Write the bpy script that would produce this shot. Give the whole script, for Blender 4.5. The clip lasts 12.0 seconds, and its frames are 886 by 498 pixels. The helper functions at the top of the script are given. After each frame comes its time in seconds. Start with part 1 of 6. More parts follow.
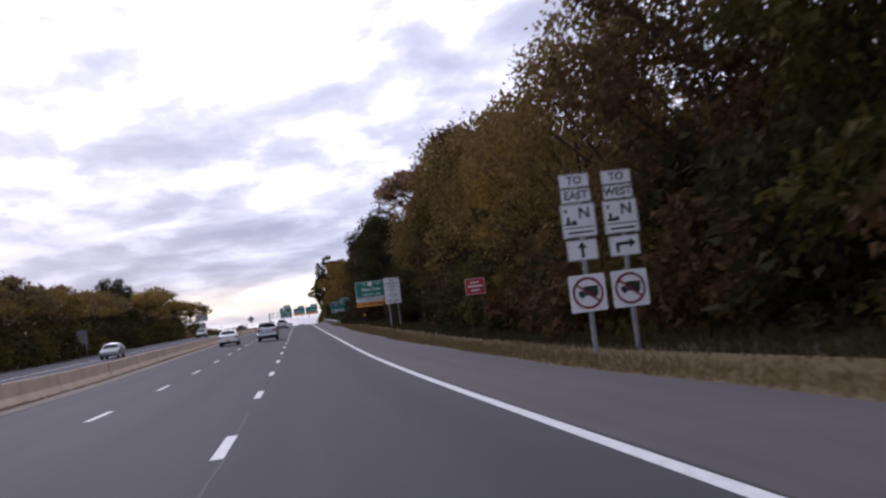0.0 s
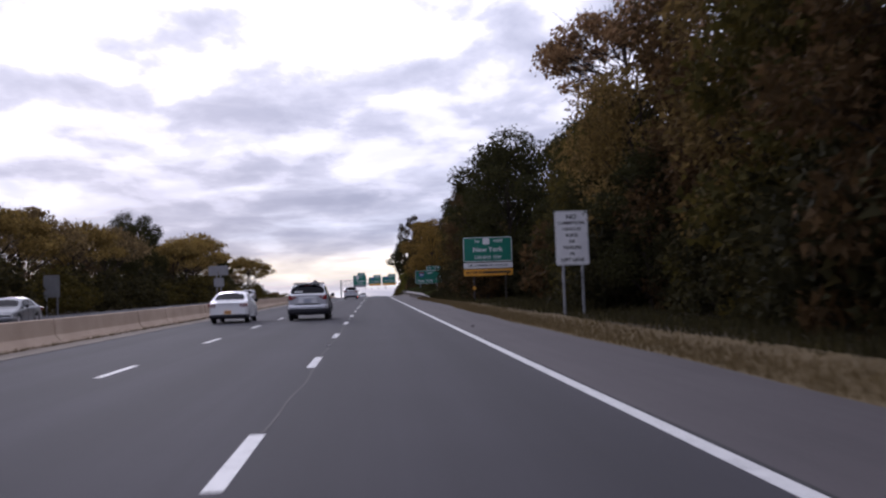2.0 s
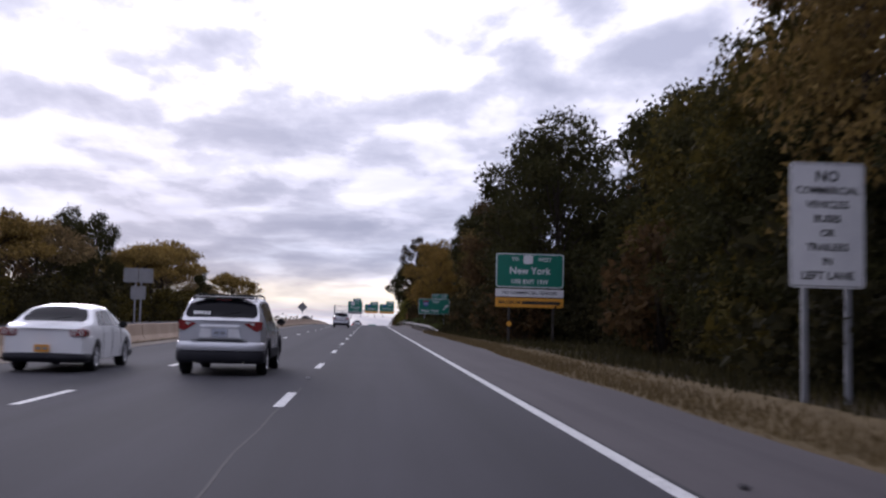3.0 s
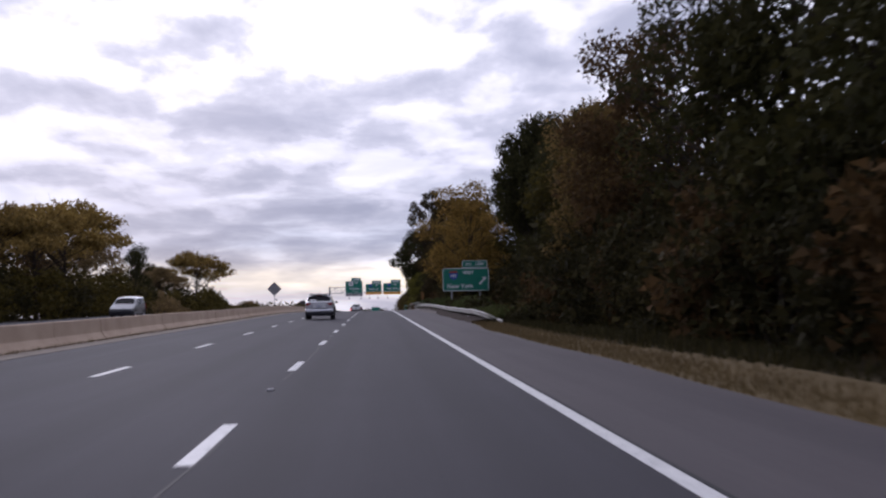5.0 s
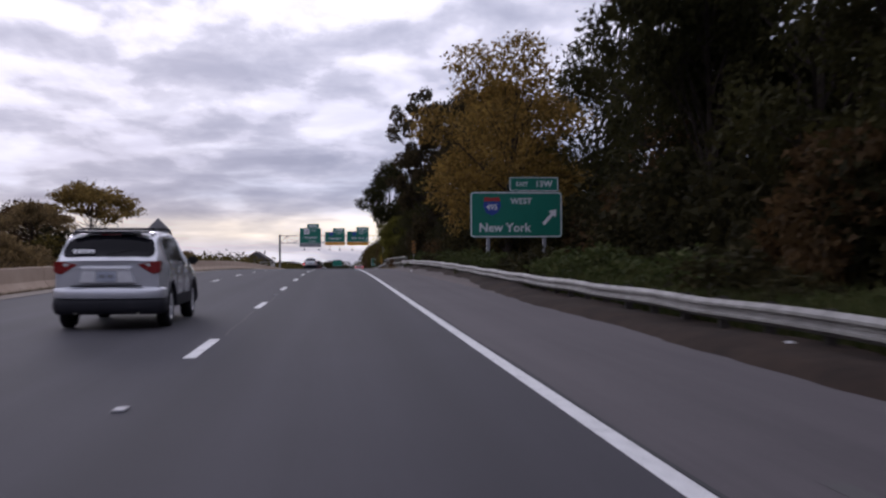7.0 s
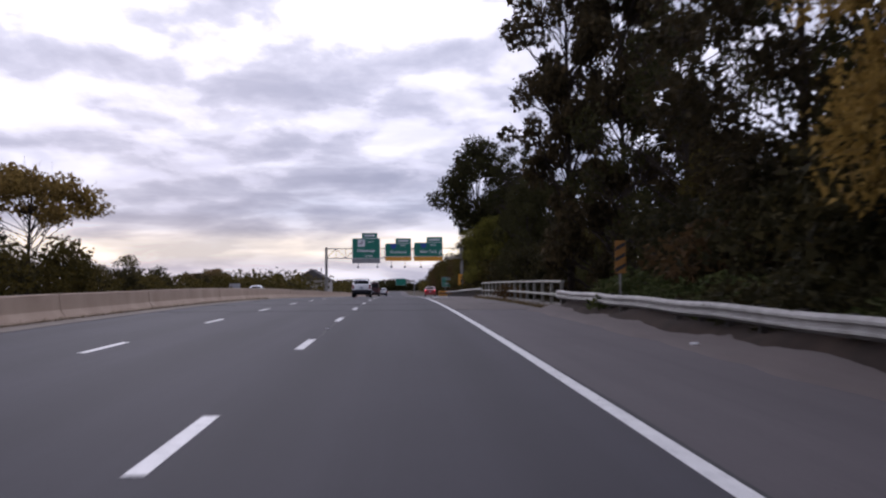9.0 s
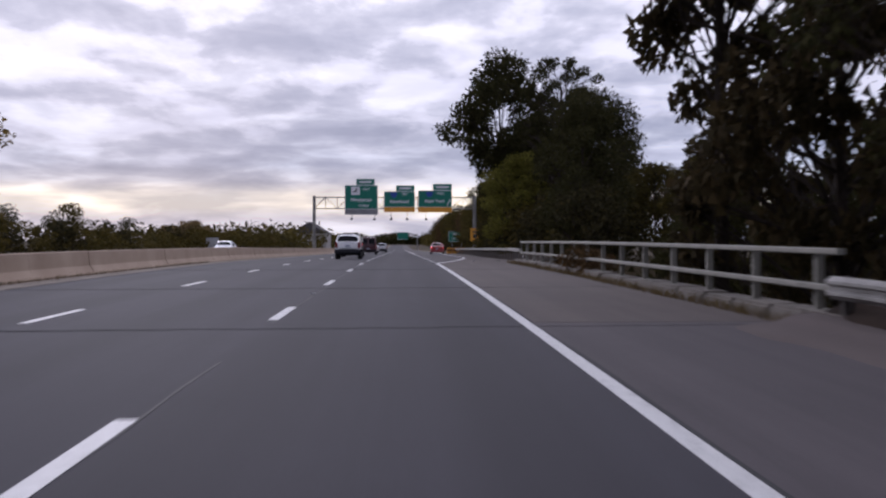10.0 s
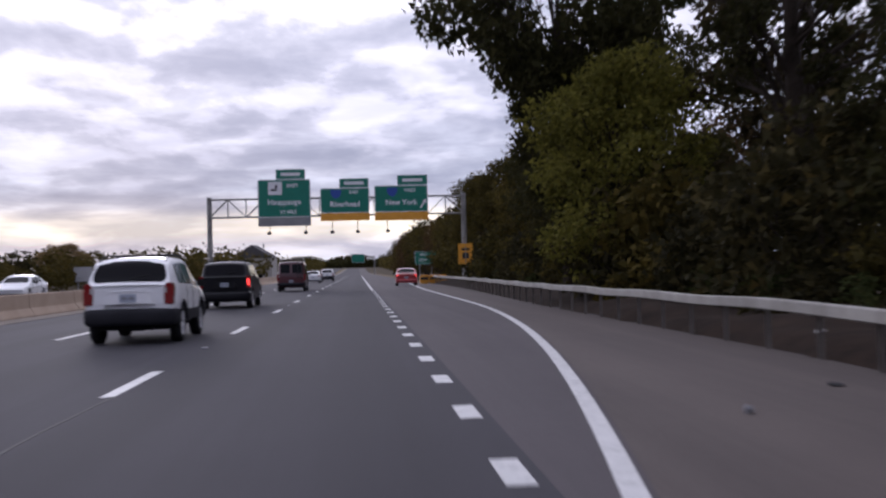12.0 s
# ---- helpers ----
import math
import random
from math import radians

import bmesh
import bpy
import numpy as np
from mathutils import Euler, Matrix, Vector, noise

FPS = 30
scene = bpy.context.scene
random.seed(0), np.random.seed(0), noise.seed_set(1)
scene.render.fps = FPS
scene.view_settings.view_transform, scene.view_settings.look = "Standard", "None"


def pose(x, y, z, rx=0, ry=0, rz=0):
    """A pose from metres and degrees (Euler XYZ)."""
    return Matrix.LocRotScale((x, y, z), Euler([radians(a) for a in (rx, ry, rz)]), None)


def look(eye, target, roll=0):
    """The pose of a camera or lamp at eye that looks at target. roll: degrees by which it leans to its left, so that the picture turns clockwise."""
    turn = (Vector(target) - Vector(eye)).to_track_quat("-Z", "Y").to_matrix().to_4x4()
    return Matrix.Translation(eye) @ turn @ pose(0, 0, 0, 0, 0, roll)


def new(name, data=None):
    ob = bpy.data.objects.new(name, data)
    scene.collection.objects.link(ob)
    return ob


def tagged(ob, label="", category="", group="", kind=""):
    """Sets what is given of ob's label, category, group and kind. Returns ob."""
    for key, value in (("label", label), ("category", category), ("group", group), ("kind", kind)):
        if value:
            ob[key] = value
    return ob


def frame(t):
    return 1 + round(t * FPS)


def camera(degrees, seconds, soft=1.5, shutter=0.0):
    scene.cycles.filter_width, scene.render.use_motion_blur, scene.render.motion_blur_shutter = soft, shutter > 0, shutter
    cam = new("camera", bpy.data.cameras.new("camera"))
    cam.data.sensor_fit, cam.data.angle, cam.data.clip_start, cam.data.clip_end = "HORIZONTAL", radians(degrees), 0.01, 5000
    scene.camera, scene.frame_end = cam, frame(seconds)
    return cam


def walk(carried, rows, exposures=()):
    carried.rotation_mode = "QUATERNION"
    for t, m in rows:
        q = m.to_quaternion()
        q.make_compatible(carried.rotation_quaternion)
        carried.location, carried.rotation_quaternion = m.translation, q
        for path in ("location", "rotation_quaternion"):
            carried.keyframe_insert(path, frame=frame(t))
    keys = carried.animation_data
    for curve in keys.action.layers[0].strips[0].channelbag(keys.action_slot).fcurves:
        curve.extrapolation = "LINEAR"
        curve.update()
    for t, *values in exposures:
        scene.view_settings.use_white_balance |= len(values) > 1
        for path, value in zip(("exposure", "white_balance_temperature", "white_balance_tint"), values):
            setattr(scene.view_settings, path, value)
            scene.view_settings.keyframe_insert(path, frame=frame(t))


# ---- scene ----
# A parkway in autumn at dusk: three lanes and a shoulder climb to an overpass and run down
# towards an exit. The road runs along +y; x = 0 is the dashed line left of the right lane.


def grade(y):
    """Height of the pavement along the road: a sag, a 1.5 % climb, a crest over the bridge and a gentle fall."""
    def ramp(a, b):
        return 0.0 if y < a else (y - a) ** 2 / (2 * (b - a)) if y < b else (y - a) - (b - a) / 2
    return 0.0152 * ramp(10, 52) - 0.0244 * ramp(235, 345) + 0.0092 * ramp(850, 1050)


# ---- camera: seconds, x, y, z, yaw, pitch, lean to the right ----
cam = camera(43.83, 12.0, soft=2.3, shutter=0.25)
PATH = [
    (0.0, 1.131, -7.12, 1.348, -7.86, 3.48, 6.98),
    (0.5, 1.100, 5.80, 1.367, -7.98, 2.26, 6.55),
    (1.0, 1.217, 19.39, 1.388, -9.43, 3.38, 10.01),
    (1.5, 1.149, 33.21, 1.467, -5.26, 4.09, 5.03),
    (2.0, 1.168, 47.13, 1.626, -3.70, 2.82, 2.03),
    (2.5, 1.220, 61.17, 1.820, -4.07, 5.08, 0.18),
    (3.0, 1.308, 75.05, 2.029, -3.72, 4.49, -1.39),
    (3.2, 1.371, 80.68, 2.118, -3.51, 3.25, -0.74),
    (4.8, 1.543, 125.42, 2.794, -3.50, 4.88, -0.99),
    (5.0, 1.593, 130.95, 2.882, -3.69, 3.40, 1.07),
    (5.5, 1.577, 144.63, 3.101, -4.67, 3.68, -0.02),
    (6.0, 1.787, 158.52, 3.311, -4.52, 3.48, 0.72),
    (6.5, 1.790, 173.06, 3.520, -4.53, 3.31, 0.75),
    (7.0, 1.845, 187.05, 3.731, -5.60, 0.94, 0.27),
    (7.2, 1.864, 192.48, 3.815, -5.50, 0.63, 0.08),
    (8.8, 1.781, 237.28, 4.497, -2.67, 1.57, 0.25),
    (9.0, 1.759, 242.61, 4.566, -2.35, 1.86, 0.30),
    (9.5, 1.861, 255.85, 4.724, -2.23, 0.44, -0.53),
    (10.0, 1.972, 269.49, 4.853, -2.21, -0.55, 0.03),
    (10.5, 2.055, 282.92, 4.941, -1.22, 1.02, 0.85),
    (11.0, 2.186, 296.39, 4.989, -2.46, 1.53, 1.93),
    (11.5, 2.452, 309.65, 4.989, -3.20, 1.64, 2.03),
    (12.0, 2.786, 323.00, 4.946, -4.44, 0.52, 1.36),
]
walk(cam, [(t, pose(x, y, z, 90 + pitch, 0, yaw) @ pose(0, 0, 0, 0, 0, -lean)) for t, x, y, z, yaw, pitch, lean in PATH],
     exposures=[(0.0, -0.2, 5760, 25), (3.0, -0.38, 5760, 25), (5.5, -0.44, 5780, 25), (7.0, -0.52, 5800, 25.5), (9.0, -0.42, 5780, 25.5), (10.0, -0.50, 5780, 25.5), (10.6, -0.33, 5760, 25), (11.0, -0.33, 5760, 25), (12.0, -0.4, 5760, 25)])

# ---- sky: a broken layer of stratocumulus, a bright slot low over the road ahead ----
SUN_AZIMUTH, SUN_ELEVATION = radians(-14), radians(11)   # ahead and a little left of the road
world = bpy.data.worlds.new("sky")
scene.world = world
world.use_nodes = True
wt = world.node_tree
wt.nodes.clear()


def wnode(kind, **values):
    n = wt.nodes.new(kind)
    for k, v in values.items():
        n.inputs[k].default_value = v
    return n


def wmath(op, a, b=None, clamp=False):
    n = wt.nodes.new("ShaderNodeMath")
    n.operation, n.use_clamp = op, clamp
    for i, v in enumerate((a, b)):
        if v is None:
            continue
        if isinstance(v, (int, float)):
            n.inputs[i].default_value = v
        else:
            wt.links.new(v, n.inputs[i])
    return n.outputs[0]


def wramp(fac, stops):
    n = wt.nodes.new("ShaderNodeValToRGB")
    while len(n.color_ramp.elements) < len(stops):
        n.color_ramp.elements.new(0.5)
    for e, (at, col) in zip(n.color_ramp.elements, stops):
        e.position, e.color = at, (*col, 1)
    wt.links.new(fac, n.inputs[0])
    return n.outputs[0]


def wmix(fac, a, b):
    n = wt.nodes.new("ShaderNodeMix")
    n.data_type = "RGBA"
    for s, v in ((n.inputs[0], fac), (n.inputs[6], a), (n.inputs[7], b)):
        if isinstance(v, (int, float)):
            s.default_value = v
        elif isinstance(v, tuple):
            s.default_value = (*v, 1)
        else:
            wt.links.new(v, s)
    return n.outputs[2]


coord = wt.nodes.new("ShaderNodeTexCoord")
sep = wt.nodes.new("ShaderNodeSeparateXYZ")
wt.links.new(coord.outputs["Generated"], sep.inputs[0])
up = wmath("MAXIMUM", sep.outputs[2], 0.0)
flat = wmath("ADD", up, 0.15)
plane = wt.nodes.new("ShaderNodeCombineXYZ")
wt.links.new(wmath("DIVIDE", sep.outputs[0], flat), plane.inputs[0])
wt.links.new(wmath("MULTIPLY", wmath("DIVIDE", sep.outputs[1], flat), 0.62), plane.inputs[1])


def drifted(dx, dy):
    """The cloud plane shifted by that much."""
    n = wt.nodes.new("ShaderNodeVectorMath")
    n.operation = "ADD"
    n.inputs[1].default_value = (dx, dy, 0.0)
    wt.links.new(plane.outputs[0], n.inputs[0])
    return n.outputs[0]


def billows(where):
    """Thickness of the layer: rolls across the wind, broken into heaps with ragged edges."""
    rolls = wnode("ShaderNodeTexNoise", Scale=1.3, Detail=3.0, Roughness=0.5, Distortion=0.35)
    heaps = wnode("ShaderNodeTexNoise", Scale=3.4, Detail=6.0, Roughness=0.55, Distortion=0.15)
    for n in (rolls, heaps):
        wt.links.new(where, n.inputs["Vector"])
    return wmath("ADD", wmath("MULTIPLY", rolls.outputs[0], 0.56), wmath("MULTIPLY", heaps.outputs[0], 0.44))


# each heap is bright along its upper rim and grey underneath
cloud, cloud_far = billows(drifted(3.1, 0.7)), billows(drifted(3.1, 0.85))
relief = wmath("SUBTRACT", cloud, cloud_far)
cloud = wmath("ADD", cloud, wmath("MULTIPLY", relief, 1.0))
cloud = wmath("SUBTRACT", wmath("ADD", cloud, 0.012), wmath("MULTIPLY", up, 0.36))
shade = wramp(cloud, [(0.34, (1.63, 1.62, 1.60)), (0.42, (1.31, 1.30, 1.285)), (0.46, (1.02, 1.03, 1.04)), (0.52, (0.85, 0.87, 0.905)), (0.61, (0.69, 0.715, 0.77))])
# the far edge of the layer: a blue-grey bank, and under it the bright slot above the horizon haze
low = wramp(up, [(0.0, (0.66, 0.70, 0.74)), (0.016, (0.74, 0.76, 0.77)), (0.028, (1.28, 1.18, 0.88)), (0.039, (1.27, 1.17, 0.89)), (0.050, (0.64, 0.66, 0.67)), (0.066, (0.47, 0.53, 0.62)), (0.12, (0.62, 0.66, 0.74)), (0.19, (0.81, 0.83, 0.88))])
puffs = wnode("ShaderNodeTexNoise", Scale=5.5, Detail=5.0, Roughness=0.55, Distortion=0.3)
band = wt.nodes.new("ShaderNodeMapping")
band.inputs["Scale"].default_value = (1.5, 1.5, 8.0)
wt.links.new(coord.outputs["Generated"], band.inputs[0])
wt.links.new(band.outputs[0], puffs.inputs["Vector"])
ragged = wramp(puffs.outputs[0], [(0.36, (1.75, 1.70, 1.55)), (0.46, (1.12, 1.10, 1.06)), (0.52, (0.86, 0.87, 0.90)), (0.62, (0.56, 0.60, 0.68))])
torn = wt.nodes.new("ShaderNodeMix")
torn.data_type, torn.blend_type = "RGBA", "MULTIPLY"
torn.inputs[0].default_value = 0.9
wt.links.new(low, torn.inputs[6])
wt.links.new(ragged, torn.inputs[7])
slot = wmath("SUBTRACT", 1.2, wmath("MULTIPLY", up, 5.2), clamp=True)
clouds = wmix(wmath("MULTIPLY", slot, 0.88), shade, torn.outputs[2])
blue = wt.nodes.new("ShaderNodeTexSky")
blue.sky_type, blue.sun_disc = "NISHITA", False
blue.sun_elevation, blue.sun_rotation = SUN_ELEVATION, SUN_AZIMUTH
blue_scaled = wt.nodes.new("ShaderNodeVectorMath")
blue_scaled.operation = "SCALE"
blue_scaled.inputs["Scale"].default_value = 0.10
wt.links.new(blue.outputs[0], blue_scaled.inputs[0])
back = wnode("ShaderNodeBackground", Strength=1.0)
# the layer is thinnest round the low sun ahead and thickens smoothly away from it
toward = wmath("ADD", wmath("MULTIPLY", sep.outputs[1], math.cos(SUN_AZIMUTH)), wmath("MULTIPLY", sep.outputs[0], math.sin(SUN_AZIMUTH)))
thin = wt.nodes.new("ShaderNodeCombineXYZ")
for i, (base, gain) in enumerate(((0.780, 0.255), (0.79, 0.245), (0.822, 0.215))):
    wt.links.new(wmath("ADD", base, wmath("MULTIPLY", toward, gain)), thin.inputs[i])
dimmed = wt.nodes.new("ShaderNodeVectorMath")
dimmed.operation = "MULTIPLY"
wt.links.new(wmix(0.97, blue_scaled.outputs[0], clouds), dimmed.inputs[0])
wt.links.new(thin.outputs[0], dimmed.inputs[1])
wt.links.new(dimmed.outputs[0], back.inputs["Color"])
wt.links.new(back.outputs[0], wt.nodes.new("ShaderNodeOutputWorld").inputs[0])

sun = new("sun", bpy.data.lights.new("sun", "SUN"))
sun.data.energy, sun.data.angle, sun.data.color = 0.55, radians(14), (1.0, 0.94, 0.86)
sun.matrix_world = look((0, 0, 0), (-math.sin(SUN_AZIMUTH) * math.cos(SUN_ELEVATION), -math.cos(SUN_AZIMUTH) * math.cos(SUN_ELEVATION), -math.sin(SUN_ELEVATION)))


# ---- materials ----
class Nodes:
    """A principled material with helpers to wire it."""

    def __init__(self, name, rough=0.7, metal=0.0):
        self.mat = bpy.data.materials.new(name)
        self.mat.use_nodes = True
        self.tree = self.mat.node_tree
        self.bsdf = self.tree.nodes["Principled BSDF"]
        self.bsdf.inputs["Roughness"].default_value, self.bsdf.inputs["Metallic"].default_value = rough, metal
        self.where = self.tree.nodes.new("ShaderNodeTexCoord").outputs["Object"]

    def add(self, kind, **values):
        n = self.tree.nodes.new(kind)
        for k, v in values.items():
            n.inputs[k].default_value = v
        return n

    def link(self, a, b):
        self.tree.links.new(a, b)

    def stretch(self, sx, sy, sz):
        n = self.add("ShaderNodeMapping")
        n.inputs["Scale"].default_value = (sx, sy, sz)
        self.link(self.where, n.inputs[0])
        return n.outputs[0]

    def noise(self, scale, detail=4.0, vector=None, rough=0.6):
        n = self.add("ShaderNodeTexNoise", Scale=scale, Detail=detail, Roughness=rough)
        self.link(vector or self.where, n.inputs["Vector"])
        return n.outputs[0]

    def ramp(self, fac, stops):
        n = self.add("ShaderNodeValToRGB")
        while len(n.color_ramp.elements) < len(stops):
            n.color_ramp.elements.new(0.5)
        for e, (at, col) in zip(n.color_ramp.elements, stops):
            e.position, e.color = at, (*col, 1)
        self.link(fac, n.inputs[0])
        return n.outputs[0]

    def mix(self, fac, a, b, blend="MIX"):
        n = self.add("ShaderNodeMix")
        n.data_type, n.blend_type = "RGBA", blend
        for s, v in ((n.inputs[0], fac), (n.inputs[6], a), (n.inputs[7], b)):
            if isinstance(v, (int, float)):
                s.default_value = v
            elif isinstance(v, tuple):
                s.default_value = (*v, 1)
            else:
                self.link(v, s)
        return n.outputs[2]

    def colour(self, c):
        if isinstance(c, tuple):
            self.bsdf.inputs["Base Color"].default_value = (*c, 1)
        else:
            self.link(c, self.bsdf.inputs["Base Color"])
        return self

    def bump(self, height, strength=0.3, distance=0.01):
        n = self.add("ShaderNodeBump", Strength=strength, Distance=distance)
        self.link(height, n.inputs["Height"])
        self.link(n.outputs[0], self.bsdf.inputs["Normal"])
        return self


def plain(name, a, b, scale=4.0, rough=0.6, metal=0.0, bump=0.1, fine=60.0, gloss=0.5):
    """Two tones mixed by coarse and fine noise, with a little relief."""
    m = Nodes(name, rough, metal)
    coarse, grain = m.noise(scale), m.noise(fine, 3.0)
    tone = m.mix(0.35, m.ramp(coarse, [(0.35, a), (0.68, b)]), m.ramp(grain, [(0.3, a), (0.7, b)]))
    m.bsdf.inputs["Specular IOR Level"].default_value = gloss
    m.colour(tone).bump(grain, bump, 0.004)
    return m.mat


def asphalt(name, dark, light, tracks):
    m = Nodes(name, 0.85)
    m.bsdf.inputs["Specular IOR Level"].default_value = 0.38
    streak = m.noise(1.0, 5.0, m.stretch(1.5, 0.035, 1.0))
    patch = m.noise(0.22, 5.0)
    grain = m.noise(55.0, 2.0)
    tone = m.ramp(patch, [(0.3, dark), (0.72, light)])
    tone = m.mix(0.38, tone, m.ramp(streak, [(0.35, tuple(c * 0.62 for c in dark)), (0.65, tuple(c * 1.15 for c in light))]))
    tone = m.mix(0.22, tone, m.ramp(grain, [(0.35, tuple(c * 0.5 for c in dark)), (0.7, tuple(c * 1.6 for c in light))]))
    if tracks:
        wave = m.add("ShaderNodeTexWave", Scale=0.1377, Distortion=0.0)
        wave.bands_direction = "X"
        wave.inputs["Phase Offset"].default_value = 1.6
        m.link(m.where, wave.inputs["Vector"])
        tone = m.mix(m.ramp(wave.outputs[1], [(0.45, (0, 0, 0)), (1.0, (0.42, 0.42, 0.42))]), tone, tuple(c * 0.62 for c in dark))
    m.colour(tone).bump(grain, 0.25, 0.004)
    return m.mat


ASPHALT = asphalt("lane_asphalt", (0.0217, 0.0201, 0.0258), (0.0337, 0.0313, 0.0394), True)
SHOULDER = asphalt("shoulder_asphalt", (0.0492, 0.0417, 0.0450), (0.0760, 0.0644, 0.0680), False)


def paint_material():
    m = Nodes("worn_white_paint", 0.6)
    wear = m.noise(7.0, 6.0)
    fine = m.noise(70.0, 3.0)
    worn = m.mix(0.5, wear, fine)
    m.colour(m.ramp(worn, [(0.33, (0.12, 0.12, 0.122)), (0.44, (0.52, 0.515, 0.505)), (0.70, (0.74, 0.73, 0.71))])).bump(fine, 0.15, 0.003)
    return m.mat


PAINT = paint_material()
SEALER = plain("joint_sealer", (0.016, 0.015, 0.016), (0.03, 0.03, 0.032), 3.0, 0.95)
SKID = plain("rubbed_tyre_mark", (0.034, 0.032, 0.032), (0.060, 0.056, 0.054), 1.2, 0.8)
SAND = plain("sandy_grit", (0.15, 0.125, 0.10), (0.26, 0.22, 0.18), 0.8, 0.95, 0.0, 0.5, 18.0)
CONCRETE = plain("weathered_concrete", (0.32, 0.235, 0.17), (0.46, 0.355, 0.265), 0.5, 0.9, 0.0, 0.25, 22.0)
KERB = plain("bridge_kerb_concrete", (0.115, 0.10, 0.085), (0.20, 0.178, 0.15), 1.2, 0.9, 0.0, 0.3, 20.0)
# dead leaves and dirt, with the shade under the guardrails put into the colour
SHADED_LITTER = plain("shaded_dead_leaves", (0.014, 0.0098, 0.0076), (0.041, 0.0270, 0.0190), 1.1, 0.98, 0.0, 0.6, 12.0, 0.1)
GRITTY = asphalt("gritty_shoulder_asphalt", (0.0590, 0.0448, 0.0418), (0.0920, 0.0705, 0.0645), False)
DUSTY = asphalt("sandy_shoulder_asphalt", (0.0575, 0.0450, 0.0415), (0.0910, 0.0722, 0.0640), False)
EARTH = plain("leaf_litter_ground", (0.034, 0.026, 0.014), (0.074, 0.055, 0.030), 0.6, 0.98, 0.0, 0.6, 9.0, 0.12)
VERGE = plain("dry_verge", (0.112, 0.083, 0.043), (0.158, 0.117, 0.063), 0.7, 0.98, 0.0, 0.5, 14.0, 0.1)
GALVANISED = plain("galvanised_steel", (0.15, 0.143, 0.132), (0.33, 0.32, 0.30), 1.6, 0.62, 0.45, 0.1, 9.0)
DULL_STEEL = plain("dull_dusty_steel", (0.20, 0.19, 0.17), (0.36, 0.345, 0.315), 1.3, 0.65, 0.25, 0.1, 22.0)
RAIL_STEEL = plain("weathered_rail_steel", (0.155, 0.15, 0.125), (0.26, 0.25, 0.215), 1.5, 0.6, 0.35, 0.1, 24.0)
POST_STEEL = plain("sign_post_steel", (0.20, 0.205, 0.22), (0.32, 0.32, 0.34), 2.0, 0.55, 0.5, 0.08, 30.0)
RAIL_POST = plain("weathered_post_steel", (0.115, 0.103, 0.094), (0.190, 0.172, 0.155), 5.0, 0.85, 0.0, 0.2, 30.0, 0.2)
TIMBER = plain("weathered_post_timber", (0.026, 0.021, 0.018), (0.052, 0.043, 0.036), 6.0, 0.9, 0.0, 0.3, 40.0)
BARK = plain("bark", (0.021, 0.016, 0.012), (0.054, 0.042, 0.033), 2.0, 0.97, 0.0, 0.7, 12.0, 0.15)
SIGN_GREEN = plain("sign_green", (0.000, 0.135, 0.090), (0.001, 0.170, 0.115), 1.5, 0.45, 0.0, 0.02)
SIGN_WHITE = plain("sign_white", (0.60, 0.60, 0.62), (0.74, 0.74, 0.74), 1.5, 0.5, 0.0, 0.02)
SIGN_RED = plain("sign_red", (0.30, 0.024, 0.022), (0.40, 0.038, 0.032), 2.0, 0.5, 0.0, 0.02)
SIGN_AMBER = plain("sign_amber", (0.60, 0.26, 0.015), (0.72, 0.34, 0.03), 2.0, 0.5, 0.0, 0.02)
SIGN_BLUE = plain("sign_blue", (0.015, 0.05, 0.26), (0.03, 0.08, 0.34), 2.0, 0.5, 0.0, 0.02)
SIGN_BLACK = plain("sign_black", (0.012, 0.012, 0.013), (0.022, 0.022, 0.024), 2.0, 0.5, 0.0, 0.02)
# sign amber darkened to put the hazard marker's shaded face into the colour
SHADED_AMBER = plain("shaded_hazard_amber", (0.22, 0.095, 0.012), (0.32, 0.15, 0.02), 3.0, 0.6, 0.0, 0.02)
SIGN_BACK = plain("bare_aluminium_back", (0.19, 0.19, 0.195), (0.29, 0.29, 0.30), 1.0, 0.6, 0.45, 0.05)


def leaf_material(name, stops, sheen=0.3):
    """Leaves: colours drawn leaf by leaf, shifted tree by tree, with some light passing through."""
    m = Nodes(name, 0.85)
    m.bsdf.inputs["Specular IOR Level"].default_value = 0.12
    geo = m.add("ShaderNodeNewGeometry")
    info = m.add("ShaderNodeObjectInfo")
    pick = m.add("ShaderNodeMath")
    pick.operation = "MULTIPLY_ADD"
    pick.inputs[1].default_value = 0.72
    m.link(geo.outputs["Random Per Island"], pick.inputs[0])
    shift = m.add("ShaderNodeMath")
    shift.operation = "MULTIPLY"
    shift.inputs[1].default_value = 0.28
    m.link(info.outputs["Random"], shift.inputs[0])
    m.link(shift.outputs[0], pick.inputs[2])
    tone = m.ramp(pick.outputs[0], stops)
    tone = m.mix(0.35, tone, m.mix(1.0, tone, m.ramp(m.noise(0.5, 3.0), [(0.3, (0.45, 0.45, 0.45)), (0.7, (1.25, 1.2, 1.1))]), "MULTIPLY"))
    m.colour(tone)
    through_leaf = m.add("ShaderNodeBsdfTranslucent")
    m.link(tone, through_leaf.inputs["Color"])
    blend = m.add("ShaderNodeMixShader")
    blend.inputs[0].default_value = sheen
    m.link(m.bsdf.outputs[0], blend.inputs[1])
    m.link(through_leaf.outputs[0], blend.inputs[2])
    m.link(blend.outputs[0], m.tree.nodes["Material Output"].inputs[0])
    return m.mat


